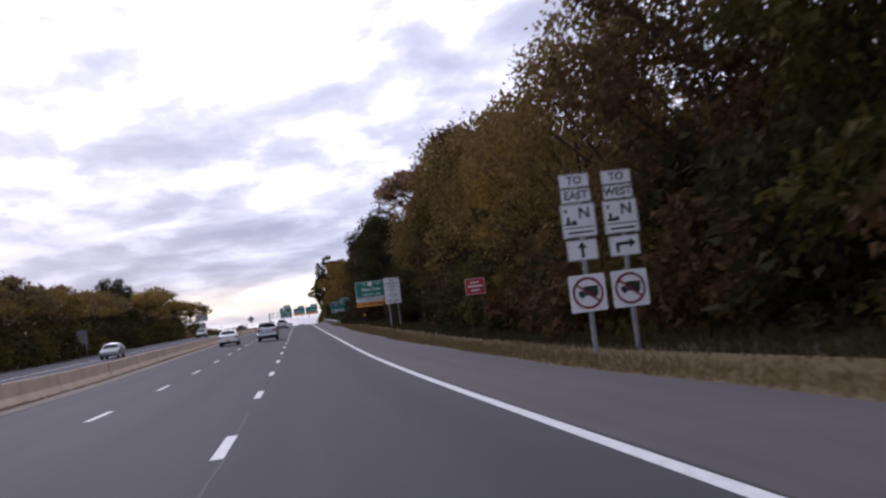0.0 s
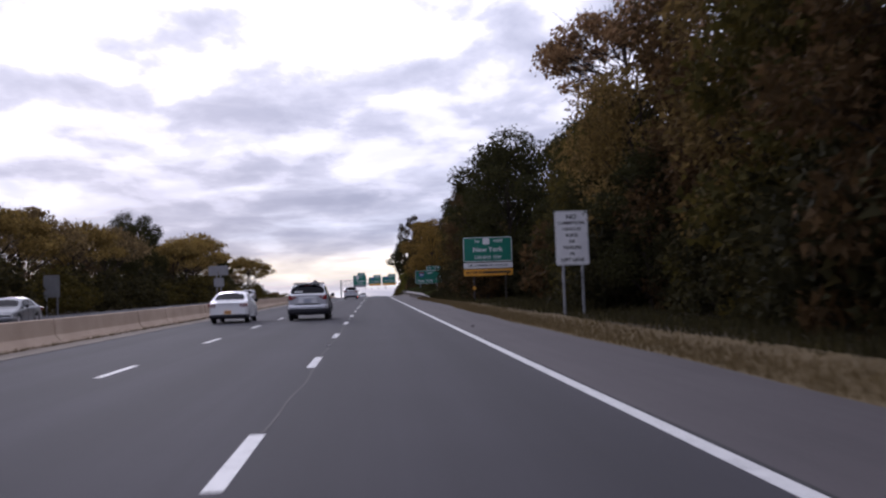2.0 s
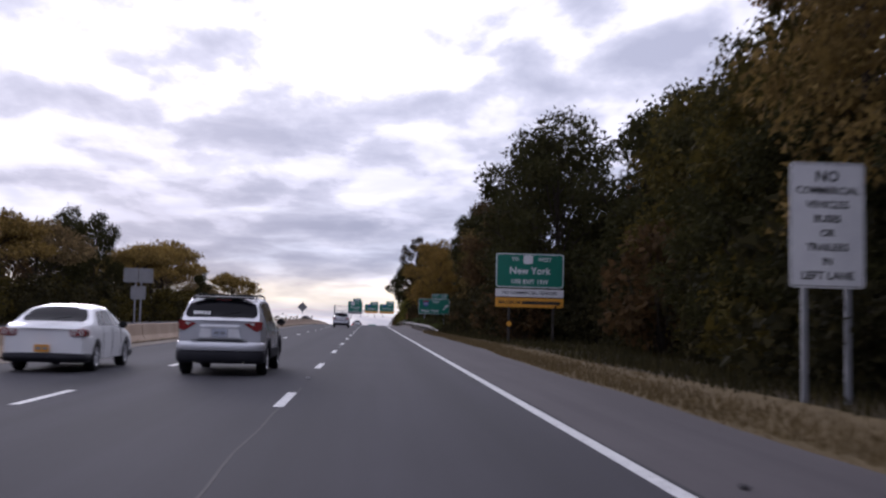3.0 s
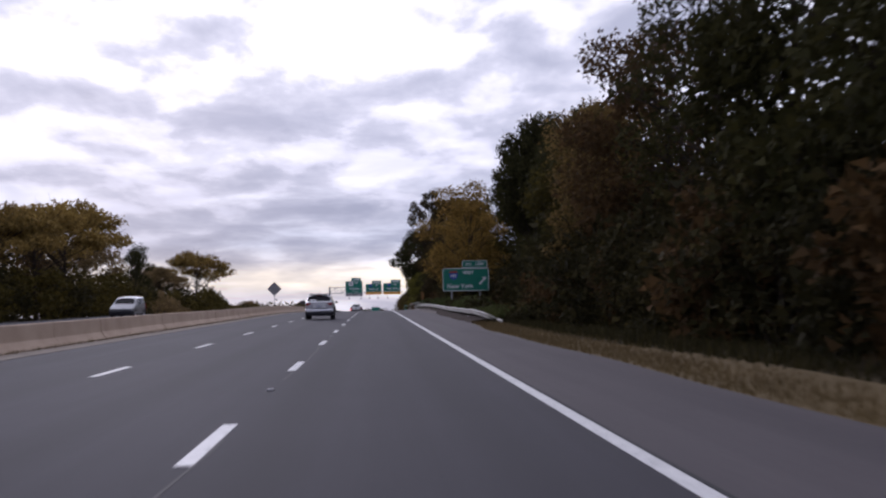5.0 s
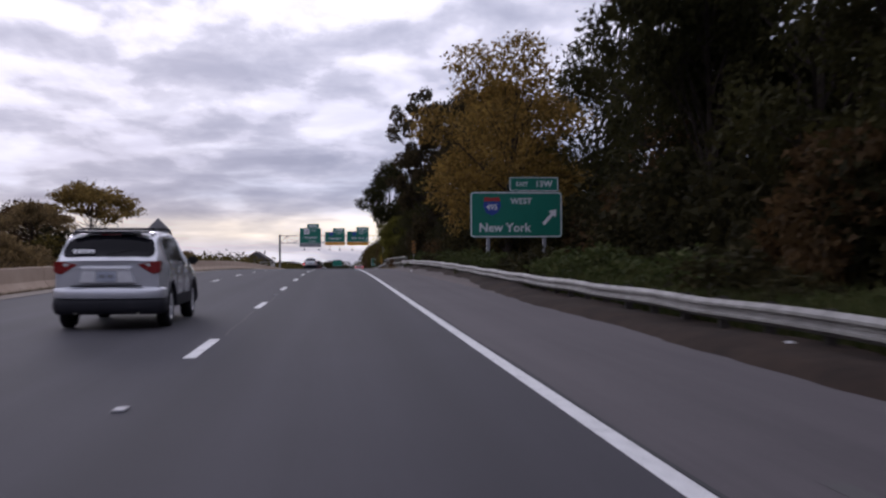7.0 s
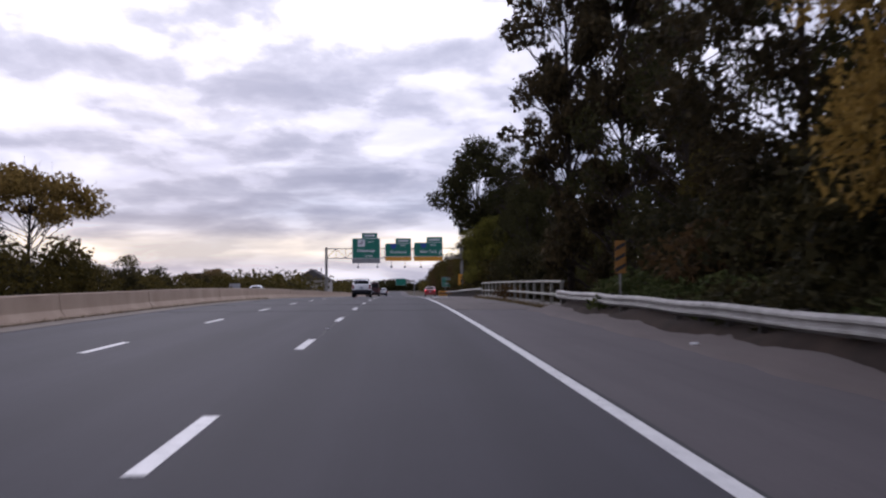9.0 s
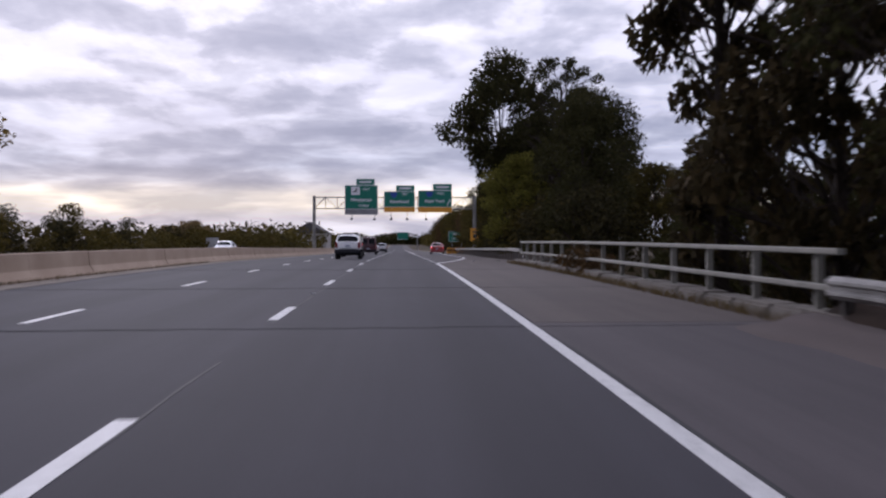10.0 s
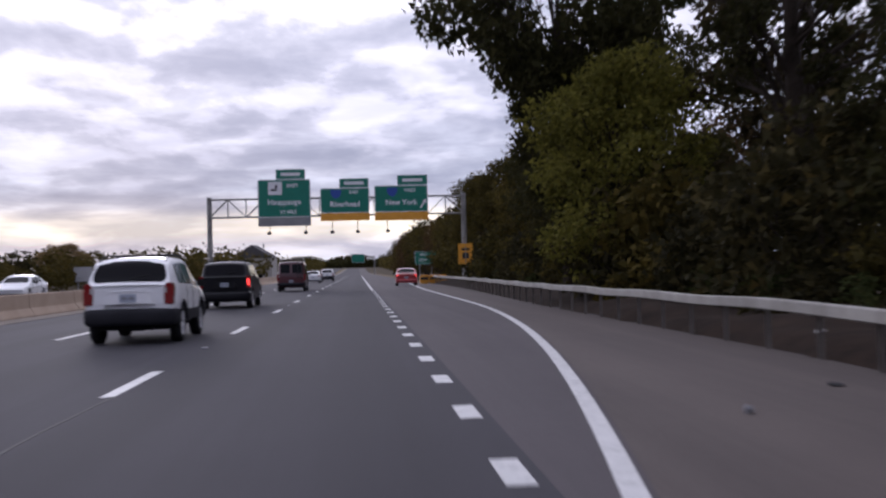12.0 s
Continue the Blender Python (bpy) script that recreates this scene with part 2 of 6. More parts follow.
LEAF_DARK = leaf_material("dark_green_leaves", [(0.0, (0.0235, 0.0239, 0.0087)), (0.5, (0.0425, 0.0413, 0.0137)), (1.0, (0.0582, 0.0518, 0.0166))])
LEAF_OLIVE = leaf_material("olive_leaves", [(0.0, (0.0376, 0.0339, 0.0095)), (0.5, (0.0760, 0.0620, 0.0150)), (1.0, (0.1272, 0.0925, 0.0209))])
LEAF_GOLD = leaf_material("golden_leaves", [(0.0, (0.1054, 0.0706, 0.0216)), (0.5, (0.2351, 0.1503, 0.0364)), (1.0, (0.3659, 0.2391, 0.0580))], 0.42)
LEAF_RUST = leaf_material("rusty_leaves", [(0.0, (0.0416, 0.0273, 0.0121)), (0.5, (0.0791, 0.0483, 0.0204)), (1.0, (0.1332, 0.0780, 0.0326))], 0.35)
LEAF_TAN = leaf_material("tan_autumn_leaves", [(0.0, (0.094, 0.069, 0.031)), (0.5, (0.188, 0.131, 0.060)), (1.0, (0.312, 0.225, 0.100))], 0.35)
LEAF_AMBER = leaf_material("amber_autumn_leaves", [(0.0, (0.0886, 0.0610, 0.0216)), (0.5, (0.1673, 0.1132, 0.0394)), (1.0, (0.2755, 0.1870, 0.0590))], 0.4)
LEAF_HONEY = leaf_material("honey_autumn_leaves", [(0.0, (0.110, 0.076, 0.024)), (0.5, (0.215, 0.145, 0.042)), (1.0, (0.34, 0.235, 0.068))], 0.4)
LEAF_LIME = leaf_material("yellowing_green_leaves", [(0.0, (0.0638, 0.0670, 0.0130)), (0.5, (0.1265, 0.1210, 0.0230)), (1.0, (0.2090, 0.1858, 0.0360))], 0.45)
LEAF_PALE = leaf_material("thin_tan_leaves", [(0.0, (0.13, 0.078, 0.040)), (0.5, (0.25, 0.150, 0.070)), (1.0, (0.36, 0.23, 0.12))], 0.4)
LEAF_DUSK = leaf_material("dusky_brown_leaves", [(0.0, (0.0269, 0.0224, 0.0108)), (0.5, (0.0513, 0.0403, 0.0185)), (1.0, (0.0871, 0.0603, 0.0265))])
LEAF_BUSH = leaf_material("undergrowth_leaves", [(0.0, (0.0193, 0.0185, 0.0080)), (0.6, (0.0361, 0.0323, 0.0127)), (0.9, (0.0722, 0.0587, 0.0218)), (1.0, (0.1084, 0.0777, 0.0238))])
GRASS = leaf_material("grass_blades", [(0.0, (0.098, 0.073, 0.034)), (0.5, (0.135, 0.100, 0.048)), (1.0, (0.170, 0.126, 0.064))], 0.3)
GRASS_GREEN = leaf_material("rank_green_grass", [(0.0, (0.030, 0.042, 0.012)), (0.5, (0.058, 0.072, 0.022)), (1.0, (0.105, 0.105, 0.040))], 0.35)


# ---- mesh helpers ----
def mesh_of(name, verts, faces, material, smooth=False):
    me = bpy.data.meshes.new(name)
    me.from_pydata(verts, [], faces)
    me.materials.append(material)
    if smooth:
        me.polygons.foreach_set("use_smooth", [True] * len(me.polygons))
    me.update()
    return me


def part(name, bm, material, parent=None, label="", smooth=False):
    """One mesh object from a bmesh, under a thing or a part."""
    me = bpy.data.meshes.new(name)
    bm.to_mesh(me)
    bm.free()
    me.materials.append(material)
    if smooth:
        me.polygons.foreach_set("use_smooth", [True] * len(me.polygons))
    ob = new(name, me)
    if parent:
        ob.parent = parent
    if label:
        ob["label"] = label
    return ob


def hang(name, me, parent=None, label=""):
    ob = new(name, me)
    if parent:
        ob.parent = parent
    if label:
        ob["label"] = label
    return ob


def thing(name, m, label, category, group="", kind=""):
    """An empty at a thing's base."""
    ob = new(name)
    ob.matrix_world = m
    return tagged(ob, label, category, group, kind)


def box(bm, sx, sy, sz, at=(0, 0, 0), turn=(0, 0, 0), bevel=0.0):
    """A box of that size about its centre, bevelled."""
    m = pose(*at, *turn) @ Matrix.Diagonal((sx, sy, sz, 1))
    made = bmesh.ops.create_cube(bm, size=1.0, matrix=m)["verts"]
    if bevel:
        edges = {e for v in made for e in v.link_edges}
        bmesh.ops.bevel(bm, geom=list(edges), offset=bevel, segments=2, affect="EDGES")
    return bm


def rod(bm, a, b, r0, r1=None, sides=10):
    """A round rod or cone from a to b."""
    a, b = Vector(a), Vector(b)
    q = (b - a).to_track_quat("Z", "Y").to_matrix().to_4x4()
    bmesh.ops.create_cone(bm, cap_ends=True, segments=sides, radius1=r0, radius2=r0 if r1 is None else r1, depth=(b - a).length, matrix=Matrix.Translation((a + b) / 2) @ q)
    return bm


def rounded(w, h, r, n=5):
    """Outline of a rounded rectangle about the origin, in x and z."""
    pts = []
    for cx, cz, a0 in ((w / 2 - r, h / 2 - r, 0), (-w / 2 + r, h / 2 - r, 90), (-w / 2 + r, -h / 2 + r, 180), (w / 2 - r, -h / 2 + r, 270)):
        for i in range(n + 1):
            a = radians(a0 + 90 * i / n)
            pts.append((cx + r * math.cos(a), cz + r * math.sin(a)))
    return pts


def slab(bm, pts, y0, y1, dx=0.0, dz=0.0):
    """A flat plate with that outline in x and z, from y0 (front) to y1 (back)."""
    front = [bm.verts.new((x + dx, y0, z + dz)) for x, z in pts]
    rear = [bm.verts.new((x + dx, y1, z + dz)) for x, z in pts]
    n = len(pts)
    bm.faces.new(front)
    bm.faces.new(rear[::-1])
    for i in range(n):
        bm.faces.new((front[i], rear[i], rear[(i + 1) % n], front[(i + 1) % n]))
    bmesh.ops.recalc_face_normals(bm, faces=bm.faces)
    return bm


def lettering(body, size, x, z, parent, material, y=-0.016, wide=1.0, align="CENTER"):
    """Raised letters in the built-in font, standing on a sign's face."""
    cu = bpy.data.curves.new("lettering", "FONT")
    cu.body, cu.size, cu.align_x, cu.align_y, cu.extrude, cu.resolution_u = body, size, align, "CENTER", 0.002, 2
    cu.offset = 0.022 * size
    tmp = bpy.data.objects.new("lettering", cu)
    me = bpy.data.meshes.new_from_object(tmp)
    bpy.data.objects.remove(tmp)
    me.transform(pose(x, y, z, 90, 0, 0) @ Matrix.Diagonal((wide, 1, 1, 1)))
    me.materials.clear()
    me.materials.append(material)
    return hang("lettering", me, parent)


def bars(parent, rows, material, y=-0.016):
    """Unreadable writing as plain bars: (x, z, width, height)."""
    for x, z, w, h in rows:
        bm = bmesh.new()
        box(bm, w, 0.004, h, (x, y, z))
        part("text_bar", bm, material, parent)


# ---- road ----
def strip(name, x0, x1, y0, y1, dz, material, step=4.0, thick=0.25, cols=1):
    """A slab that follows the grade, between two edges given as numbers or as functions of y."""
    f0 = x0 if callable(x0) else (lambda y: x0)
    f1 = x1 if callable(x1) else (lambda y: x1)
    n = max(1, int(round((y1 - y0) / step)))
    verts, faces = [], []
    w = cols + 1
    for i in range(n + 1):
        y = y0 + (y1 - y0) * i / n
        a, b = f0(y), f1(y)
        verts += [(a + (b - a) * k / cols, y, grade(y) + dz) for k in range(w)]
        verts += [(a, y, grade(y) + dz - thick), (b, y, grade(y) + dz - thick)]
    s = w + 2
    for i in range(n):
        p, q = i * s, (i + 1) * s
        for k in range(cols):
            faces.append((p + k, p + k + 1, q + k + 1, q + k))
        faces.append((p + w, p, q, q + w))
        faces.append((p + cols, p + w + 1, q + w + 1, q + cols))
    e = n * s
    faces.append(tuple(range(cols, -1, -1)) + (w, w + 1))
    faces.append(tuple(range(e, e + w)) + (e + w + 1, e + w))
    return hang(name, mesh_of(name, verts, faces, material))


def ease(y, a, b):
    u = min(1.0, max(0.0, (y - a) / (b - a)))
    return u * u * (3 - 2 * u)


def pavement_edge(y):
    """The right-hand edge of the shoulder."""
    narrow = (0.28 * ease(y, 45, 54) + 0.10 * ease(y, 70, 88)) * (1 - ease(y, 104, 130)) + 0.28 * ease(y, 150, 166) * (1 - ease(y, 174, 186))
    return 6.62 - narrow + 0.55 * ease(y, 182, 200) + 0.65 * ease(y, 276, 286) + 1.3 * ease(y, 330, 352) + 0.10 * math.sin(y * 0.31) * math.sin(y * 0.117)


def edge_line(y):
    """The solid line right of the right lane, which swings out into the exit lane."""
    u = min(1.0, max(0.0, (y - 326) / 40))
    return 3.84 + 3.30 * (1 - (1 - u) ** 2) + 0.7 * ease(y, 390, 440)


road = strip("road", -7.55, 3.95, -40, 1400, 0.0, ASPHALT, 4.0, 0.3, 2)
tagged(road, "grey worn asphalt carriageway with three lanes", "road", kind="structure")
shoulder = strip("road_shoulder", 3.95, pavement_edge, -40, 1400, 0.0, SHOULDER, 2.5, 0.3, 2)
tagged(shoulder, "paler asphalt shoulder beside the right lane", "road shoulder", kind="structure")
left_edge = strip("road_shoulder", -8.72, lambda y: -7.55, -40, 1400, 0.012, SAND, 3.0, 0.2)
tagged(left_edge, "sandy gritty strip along the median barrier", "road shoulder", kind="structure")
opposite = strip("road", -25.0, -11.6, -40, 1400, 0.10, ASPHALT, 6.0, 0.4)
tagged(opposite, "grey asphalt carriageway of the opposing traffic", "road", kind="structure")

DASH = 12.192


def road_mark(x, y, w, n, name, parent, lift=0.005):
    """A painted mark n metres long on the pavement."""
    steps = max(1, int(n / 3))
    verts, faces = [], []
    for i in range(steps + 1):
        yy = y + n * i / steps
        for dx, dz in ((-w / 2, lift - 0.004), (-w / 2, lift), (w / 2, lift), (w / 2, lift - 0.004)):
            verts.append((x + dx, yy, grade(yy) + dz))
    for i in range(steps):
        p, q = 4 * i, 4 * i + 4
        faces += [(p, p + 1, q + 1, q), (p + 1, p + 2, q + 2, q + 1), (p + 2, p + 3, q + 3, q + 2)]
    faces += [(0, 3, 2, 1), (4 * steps, 4 * steps + 1, 4 * steps + 2, 4 * steps + 3)]
    return hang(name, mesh_of(name, verts, faces, PAINT), parent)


def long_line(name, fx, w, y0, y1, parent, lift=0.005, dz=0.0, step=1.5, material=PAINT):
    n = int((y1 - y0) / step)
    verts, faces = [], []
    for i in range(n + 1):
        y = y0 + (y1 - y0) * i / n
        for dx, d in ((-w / 2, 0.001), (-w / 2, lift), (w / 2, lift), (w / 2, 0.001)):
            verts.append((fx(y) + dx, y, grade(y) + d + dz))
    for i in range(n):
        p, q = 4 * i, 4 * i + 4
        faces += [(p, p + 1, q + 1, q), (p + 1, p + 2, q + 2, q + 1), (p + 2, p + 3, q + 3, q + 2)]
    return hang(name, mesh_of(name, verts, faces, material), parent)


for k in range(-2, 66):
    road_mark(0.0, k * DASH - 5.99, 0.16, 3.05, "lane_dash", road)
    road_mark(-3.65, k * DASH - 6.5, 0.14, 3.05, "lane_dash", road)
    if k % 2 == 0:
        # snow-plough castings of the pavement reflectors, between the dashes
        bm = bmesh.new()
        y = k * DASH - 5.99 + 7.6
        box(bm, 0.11, 0.24, 0.022, (0.02, y, grade(y) + 0.011), bevel=0.008)
        part("pavement_reflector", bm, POST_STEEL, road)
long_line("edge_line", edge_line, 0.165, -40, 470, road, 0.006)
long_line("gore_line", lambda y: 3.72, 0.16, 396, 700, road, 0.006)
for k in range(22):
    road_mark(3.76, 329.7 + 3.02 * k, 0.20, 0.92, "exit_dot", road, 0.006)
long_line("opposing_line", lambda y: -14.9, 0.13, -40, 900, opposite, 0.006, 0.10)
long_line("opposing_line", lambda y: -18.6, 0.13, -40, 900, opposite, 0.006, 0.10)
# the sealed seams between the lanes, open here and there
for y0, y1 in ((-20, 14), (30, 52), (58, 96), (130, 142), (150, 171), (205, 222), (262, 281), (286, 318), (322, 336)):
    long_line("lane_seam", lambda y: 0.06 + 0.03 * math.sin(y * 0.41) + 0.02 * math.sin(y * 1.3), 0.032, y0, y1, road, 0.003, 0.0, 1.0, SKID)
long_line("lane_seam", lambda y: 3.962 + 0.012 * math.sin(y * 0.7), 0.04, -40, 322, road, 0.004, 0.0, 1.0, SEALER)
# joints of the bridge deck and sealed cracks
for y, x0, x1 in ((285.0, -7.5, 7.6), (296.8, -7.5, 7.6), (313.4, -7.5, 7.6)):
    bm = bmesh.new()
    for i in range(12):
        a = x0 + (x1 - x0) * i / 12
        b = x0 + (x1 - x0) * (i + 1) / 12
        box(bm, b - a, 0.07 + 0.03 * math.sin(i * 2.1), 0.004, ((a + b) / 2, y + (a + b) * 0.035 + 0.02 * math.sin(i * 1.7), grade(y) + 0.004))
    part("deck_joint", bm, SEALER, road)
for n, (y0, y1, x0, x1) in enumerate(((176.0, 187.2, 4.58, 4.97), (179.0, 193.2, 4.97, 4.72))):
    long_line("skid_mark", lambda y: x0 + (x1 - x0) * ease(y, y0 + 6, y1), 0.17, y0, y1, shoulder, 0.003, 0.0, 1.0, SKID)


# tar spread over broken spots of the shoulder
for x, y, w, d in ((4.57, 49.9, 0.50, 0.85), (5.57, 173.9, 1.30, 0.40)):
    bm = bmesh.new()
    n = 9
    for i in range(n):
        a = x - w / 2 + w * i / n
        box(bm, w / n + 0.002, d * (0.55 + 0.45 * math.sin(math.pi * (i + 0.5) / n)), 0.004, (a + w / n / 2, y - 0.7 * (a - x), grade(y - 0.7 * (a - x)) + 0.004))
    part("tar_patch", bm, SKID, shoulder)


# ---- ground ----
def ground_height(x, y):
    g = grade(max(-60, min(1400, y))) - 0.16
    if x > 6.4:
        g += 0.12 - 0.05 * ease(x, 7, 10) + 0.06 * math.sin(x * 0.9 + y * 0.23) * ease(x, 7.5, 10)
    dip = ease(y, 283, 291) * (1 - ease(y, 318, 326))
    g -= 6.2 * dip * max(ease(x, 8.6, 10.5), 1 - ease(x, -29, -27))
    if x > 30:
        g += 1.2 * ease(x, 30, 80)
    if x < -45:
        g += 1.5 * (1 - ease(x, -120, -45))
    return g


xs = [-3000, -1500, -700, -350, -180, -110, -70, -48, -38, -33, -30, -28, -26.5, -25, -20, -15, -11.6, -9.6, -8.6, -4, 0, 4, 6.0, 6.5, 7.0, 7.6, 8.2, 8.8, 9.4, 10.2, 11, 12, 14, 17, 21, 26, 32, 42, 60, 90, 160, 320, 700, 1500, 3000]
ys = [-1500, -600, -200, -80, -40] + [-30 + 4 * i for i in range(140)] + [540 + 30 * i for i in range(22)] + [1300, 1600, 2200, 3200]
verts = [(x, y, ground_height(x, y)) for y in ys for x in xs]
nx = len(xs)
faces = [(j * nx + i, j * nx + i + 1, (j + 1) * nx + i + 1, (j + 1) * nx + i) for j in range(len(ys) - 1) for i in range(nx - 1)]
ground = hang("ground", mesh_of("ground", verts, faces, EARTH, True))
tagged(ground, "brown ground of leaf litter and thin grass", "ground", kind="structure")
verge = strip("verge", lambda y: pavement_edge(y), lambda y: 9.2 + 0.2 * math.sin(y * 0.21) - 0.95 * ease(y, 150, 165) - 0.35 * ease(y, 190, 200), -40, 282, -0.028, VERGE, 2.0, 0.12, 2)
tagged(verge, "dry mown grass verge at the edge of the shoulder", "verge", kind="structure")
verge_b = strip("verge", lambda y: pavement_edge(y), lambda y: 11.5, 327, 900, -0.028, VERGE, 3.0, 0.12, 2)
tagged(verge_b, "dry grass verge beyond the bridge", "verge", kind="structure")


def mound(name, inner, outer, y0, y1, height, material, crest=1.5):
    """A low uneven bank of drifted dirt that follows the grade; a smaller crest brings its ridge nearer to the road."""
    n, w = int((y1 - y0) / 0.8), 9
    verts, faces = [], []
    for i in range(n + 1):
        y = y0 + (y1 - y0) * i / n
        a, b = inner(y), outer(y)
        for k in range(w):
            u = k / (w - 1)
            x = a + (b - a) * u
            z = height(y) * math.sin(math.pi * u ** crest) * (0.75 + 0.3 * math.sin(y * 0.83 + 2 * u) * math.sin(y * 0.29 + 5 * u))
            verts.append((x, y, grade(y) + 0.014 + z - (0.12 if k in (0, w - 1) else 0.0) + 0.012 * math.sin(y * 3.1 + k * 2.3)))
    for i in range(n):
        for k in range(w - 1):
            faces.append((i * w + k, i * w + k + 1, (i + 1) * w + k + 1, (i + 1) * w + k))
    return hang(name, mesh_of(name, verts, faces, material, True))


grit = mound("road_shoulder", lambda y: 6.75 - 0.25 * ease(y, 224, 245) + 0.12 * math.sin(y * 0.9) * math.sin(y * 0.23) + 0.06 * math.sin(y * 2.1), lambda y: 8.6, 218, 285, lambda y: 0.21 * ease(y, 220, 244), GRITTY, 1.6)
tagged(grit, "brown grit spread over the shoulder along the guardrail", "road shoulder", kind="structure")
# leaf banks below the rails; their dark tone includes painted rail shade
litter = mound("verge", lambda y: 6.62 + 0.76 * ease(y, 212, 240) - 0.10 * math.sin(y * 0.37) * math.sin(y * 0.11 + 1) + 0.05 * math.sin(y * 1.7) * math.sin(y * 0.6) + 0.03 * math.sin(y * 3.3 + 2 * math.sin(y)) + 0.25 * ease(y, 276, 285), lambda y: 9.0, 190, 285, lambda y: 0.18 + 0.28 * ease(y, 212, 240), SHADED_LITTER, 0.8)
tagged(litter, "brown dirt and dead leaves under the guardrail, coloured darker for its shade", "verge", kind="structure")
dusty = strip("road_shoulder", lambda y: edge_line(y) + 0.13, lambda y: 7.72 + 0.48 * ease(y, 325, 327) + 0.75 * ease(y, 326, 338) + 0.9 * ease(y, 352, 400), 286, 430, 0.003, DUSTY, 1.0, 0.03, 2)
tagged(dusty, "sandy dust drifted over the shoulder beside the ramp guardrail", "road shoulder", kind="structure")
litter_b = mound("verge", lambda y: 7.70 + 0.35 * ease(y, 331, 337) + 0.75 * ease(y, 326, 338) + 0.9 * ease(y, 352, 400) + 0.14 * math.sin(y * 0.61) * math.sin(y * 1.7), lambda y: 12.6 + 0.9 * ease(y, 352, 400), 326, 470, lambda y: 0.16 + 0.24 * ease(y, 330, 345), SHADED_LITTER, 0.9)
tagged(litter_b, "brown dirt and dead leaves under the ramp guardrail, coloured darker for its shade", "verge", kind="structure")
median = strip("verge", -11.6, -9.05, -40, 1400, -0.02, VERGE, 5.0, 0.12)
tagged(median, "narrow strip of dry grass and grit in the median", "verge", kind="structure")


def wood_edge(y):
    """The x beyond which low growth stands, cleared before each roadside sign."""
    return 9.5 + 1.5 * ease(y, 2, 6) * (1 - ease(y, 19, 22)) + 2.6 * ease(y, 55, 95) * (1 - ease(y, 96, 99)) + 4.9 * ease(y, 85, 140) * (1 - ease(y, 147, 151)) + 4.4 * ease(y, 188, 206) * (1 - ease(y, 248, 255)) + 0.6 * ease(y, 250, 256)


def blades(name, count, x_of, y0, y1, h0, h1, seed, label, material=GRASS):
    """Grass as one object: many single bent blades."""
    r = np.random.default_rng(seed)
    verts, faces = [], []
    for _ in range(count):
        y = r.uniform(y0, y1)
        x = x_of(y, r)
        if x is None:
            continue
        z = ground_height(x, y) + 0.10 if x > 6.4 else grade(y)
        h, a = r.uniform(h0, h1), r.uniform(0, 6.283)
        w = 0.012 + 0.05 * h
        dx, dy = math.cos(a) * w, math.sin(a) * w
        lx, ly = r.normal(0, 0.35 * h, 2)
        b = len(verts)
        verts += [(x - dx, y - dy, z - 0.08), (x + dx, y + dy, z - 0.08), (x + lx, y + ly, z + h)]
        faces.append((b, b + 1, b + 2))
    ob = hang(name, mesh_of(name, verts, faces, material))
    return tagged(ob, label, "grass", kind="stuff")


blades("grass", 34000, lambda y, r: pavement_edge(y) + 0.05 + abs(r.normal(0, 1.3)), 0, 200, 0.02, 0.07, 3, "short dry grass of the verge beside the shoulder")
blades("tall_grass", 18000, lambda y, r: 8.7 - 0.55 * ease(y, 150, 165) + abs(r.normal(0, 0.9)) + (wood_edge(y) - 8.6) * r.random(), 8, 192, 0.10, 0.34, 6, "rank dark grass at the foot of the wood", LEAF_BUSH)
blades("tall_grass", 40000, lambda y, r: 8.25 + 0.75 * ease(y, 212, 235) + abs(r.normal(0, 1.7)), 190, 282, 0.25, 0.80, 4, "tall rank green grass behind the guardrail", GRASS_GREEN)
blades("tall_grass", 9000, lambda y, r: 11.2 + abs(r.normal(0, 1.2)), 328, 440, 0.15, 0.6, 5, "rough grass behind the ramp guardrail")


blades("kerb_weeds", 1600, lambda y, r: 7.70 + r.normal(0, 0.07), 285, 327, 0.03, 0.17, 7, "dead weeds and grass along the bridge kerb")
blades("barrier_weeds", 9000, lambda y, r: -8.47 + abs(r.normal(0, 0.06)), 20, 330, 0.03, 0.16, 8, "dry weeds in the joint along the median barrier")


def scrap(name, x, y, w, h, turn, lift, material, label):
    """A crumpled bit of rubbish, lying that much above the pavement's level."""
    bm = bmesh.new()
    bmesh.ops.create_icosphere(bm, subdivisions=2, radius=0.5)
    rs = random.Random(int(x * 100 + y))
    for v in bm.verts:
        v.co = Vector((v.co.x * w, v.co.y * w * 0.6, max(-0.35 * h, v.co.z * h))) * rs.uniform(0.75, 1.15)
    me = bpy.data.meshes.new(name)
    bm.to_mesh(me)
    bm.free()
    me.materials.append(material)
    ob = hang(name, me)
    ob.matrix_world = pose(x, y, grade(y) + lift + 0.30 * h, 0, 0, turn)
    return tagged(ob, label, "rubbish", "bits of roadside rubbish")


scrap("crumpled_can", 6.16, 332.4, 0.11, 0.10, 30, 0.004, POST_STEEL, "crumpled grey can on the sandy shoulder")
scrap("paper_scrap", 9.75, 339.2, 0.26, 0.10, 70, 0.20, SIGN_WHITE, "white paper scrap in the dirt behind the guardrail")
scrap("tyre_shred", 7.75, 334.2, 0.26, 0.05, 80, 0.004, SEALER, "black tyre shred at the edge of the shoulder")
scrap("paper_scrap", 7.62, 200.6, 0.16, 0.08, 15, 0.13, SIGN_WHITE, "white paper scrap under the guardrail")
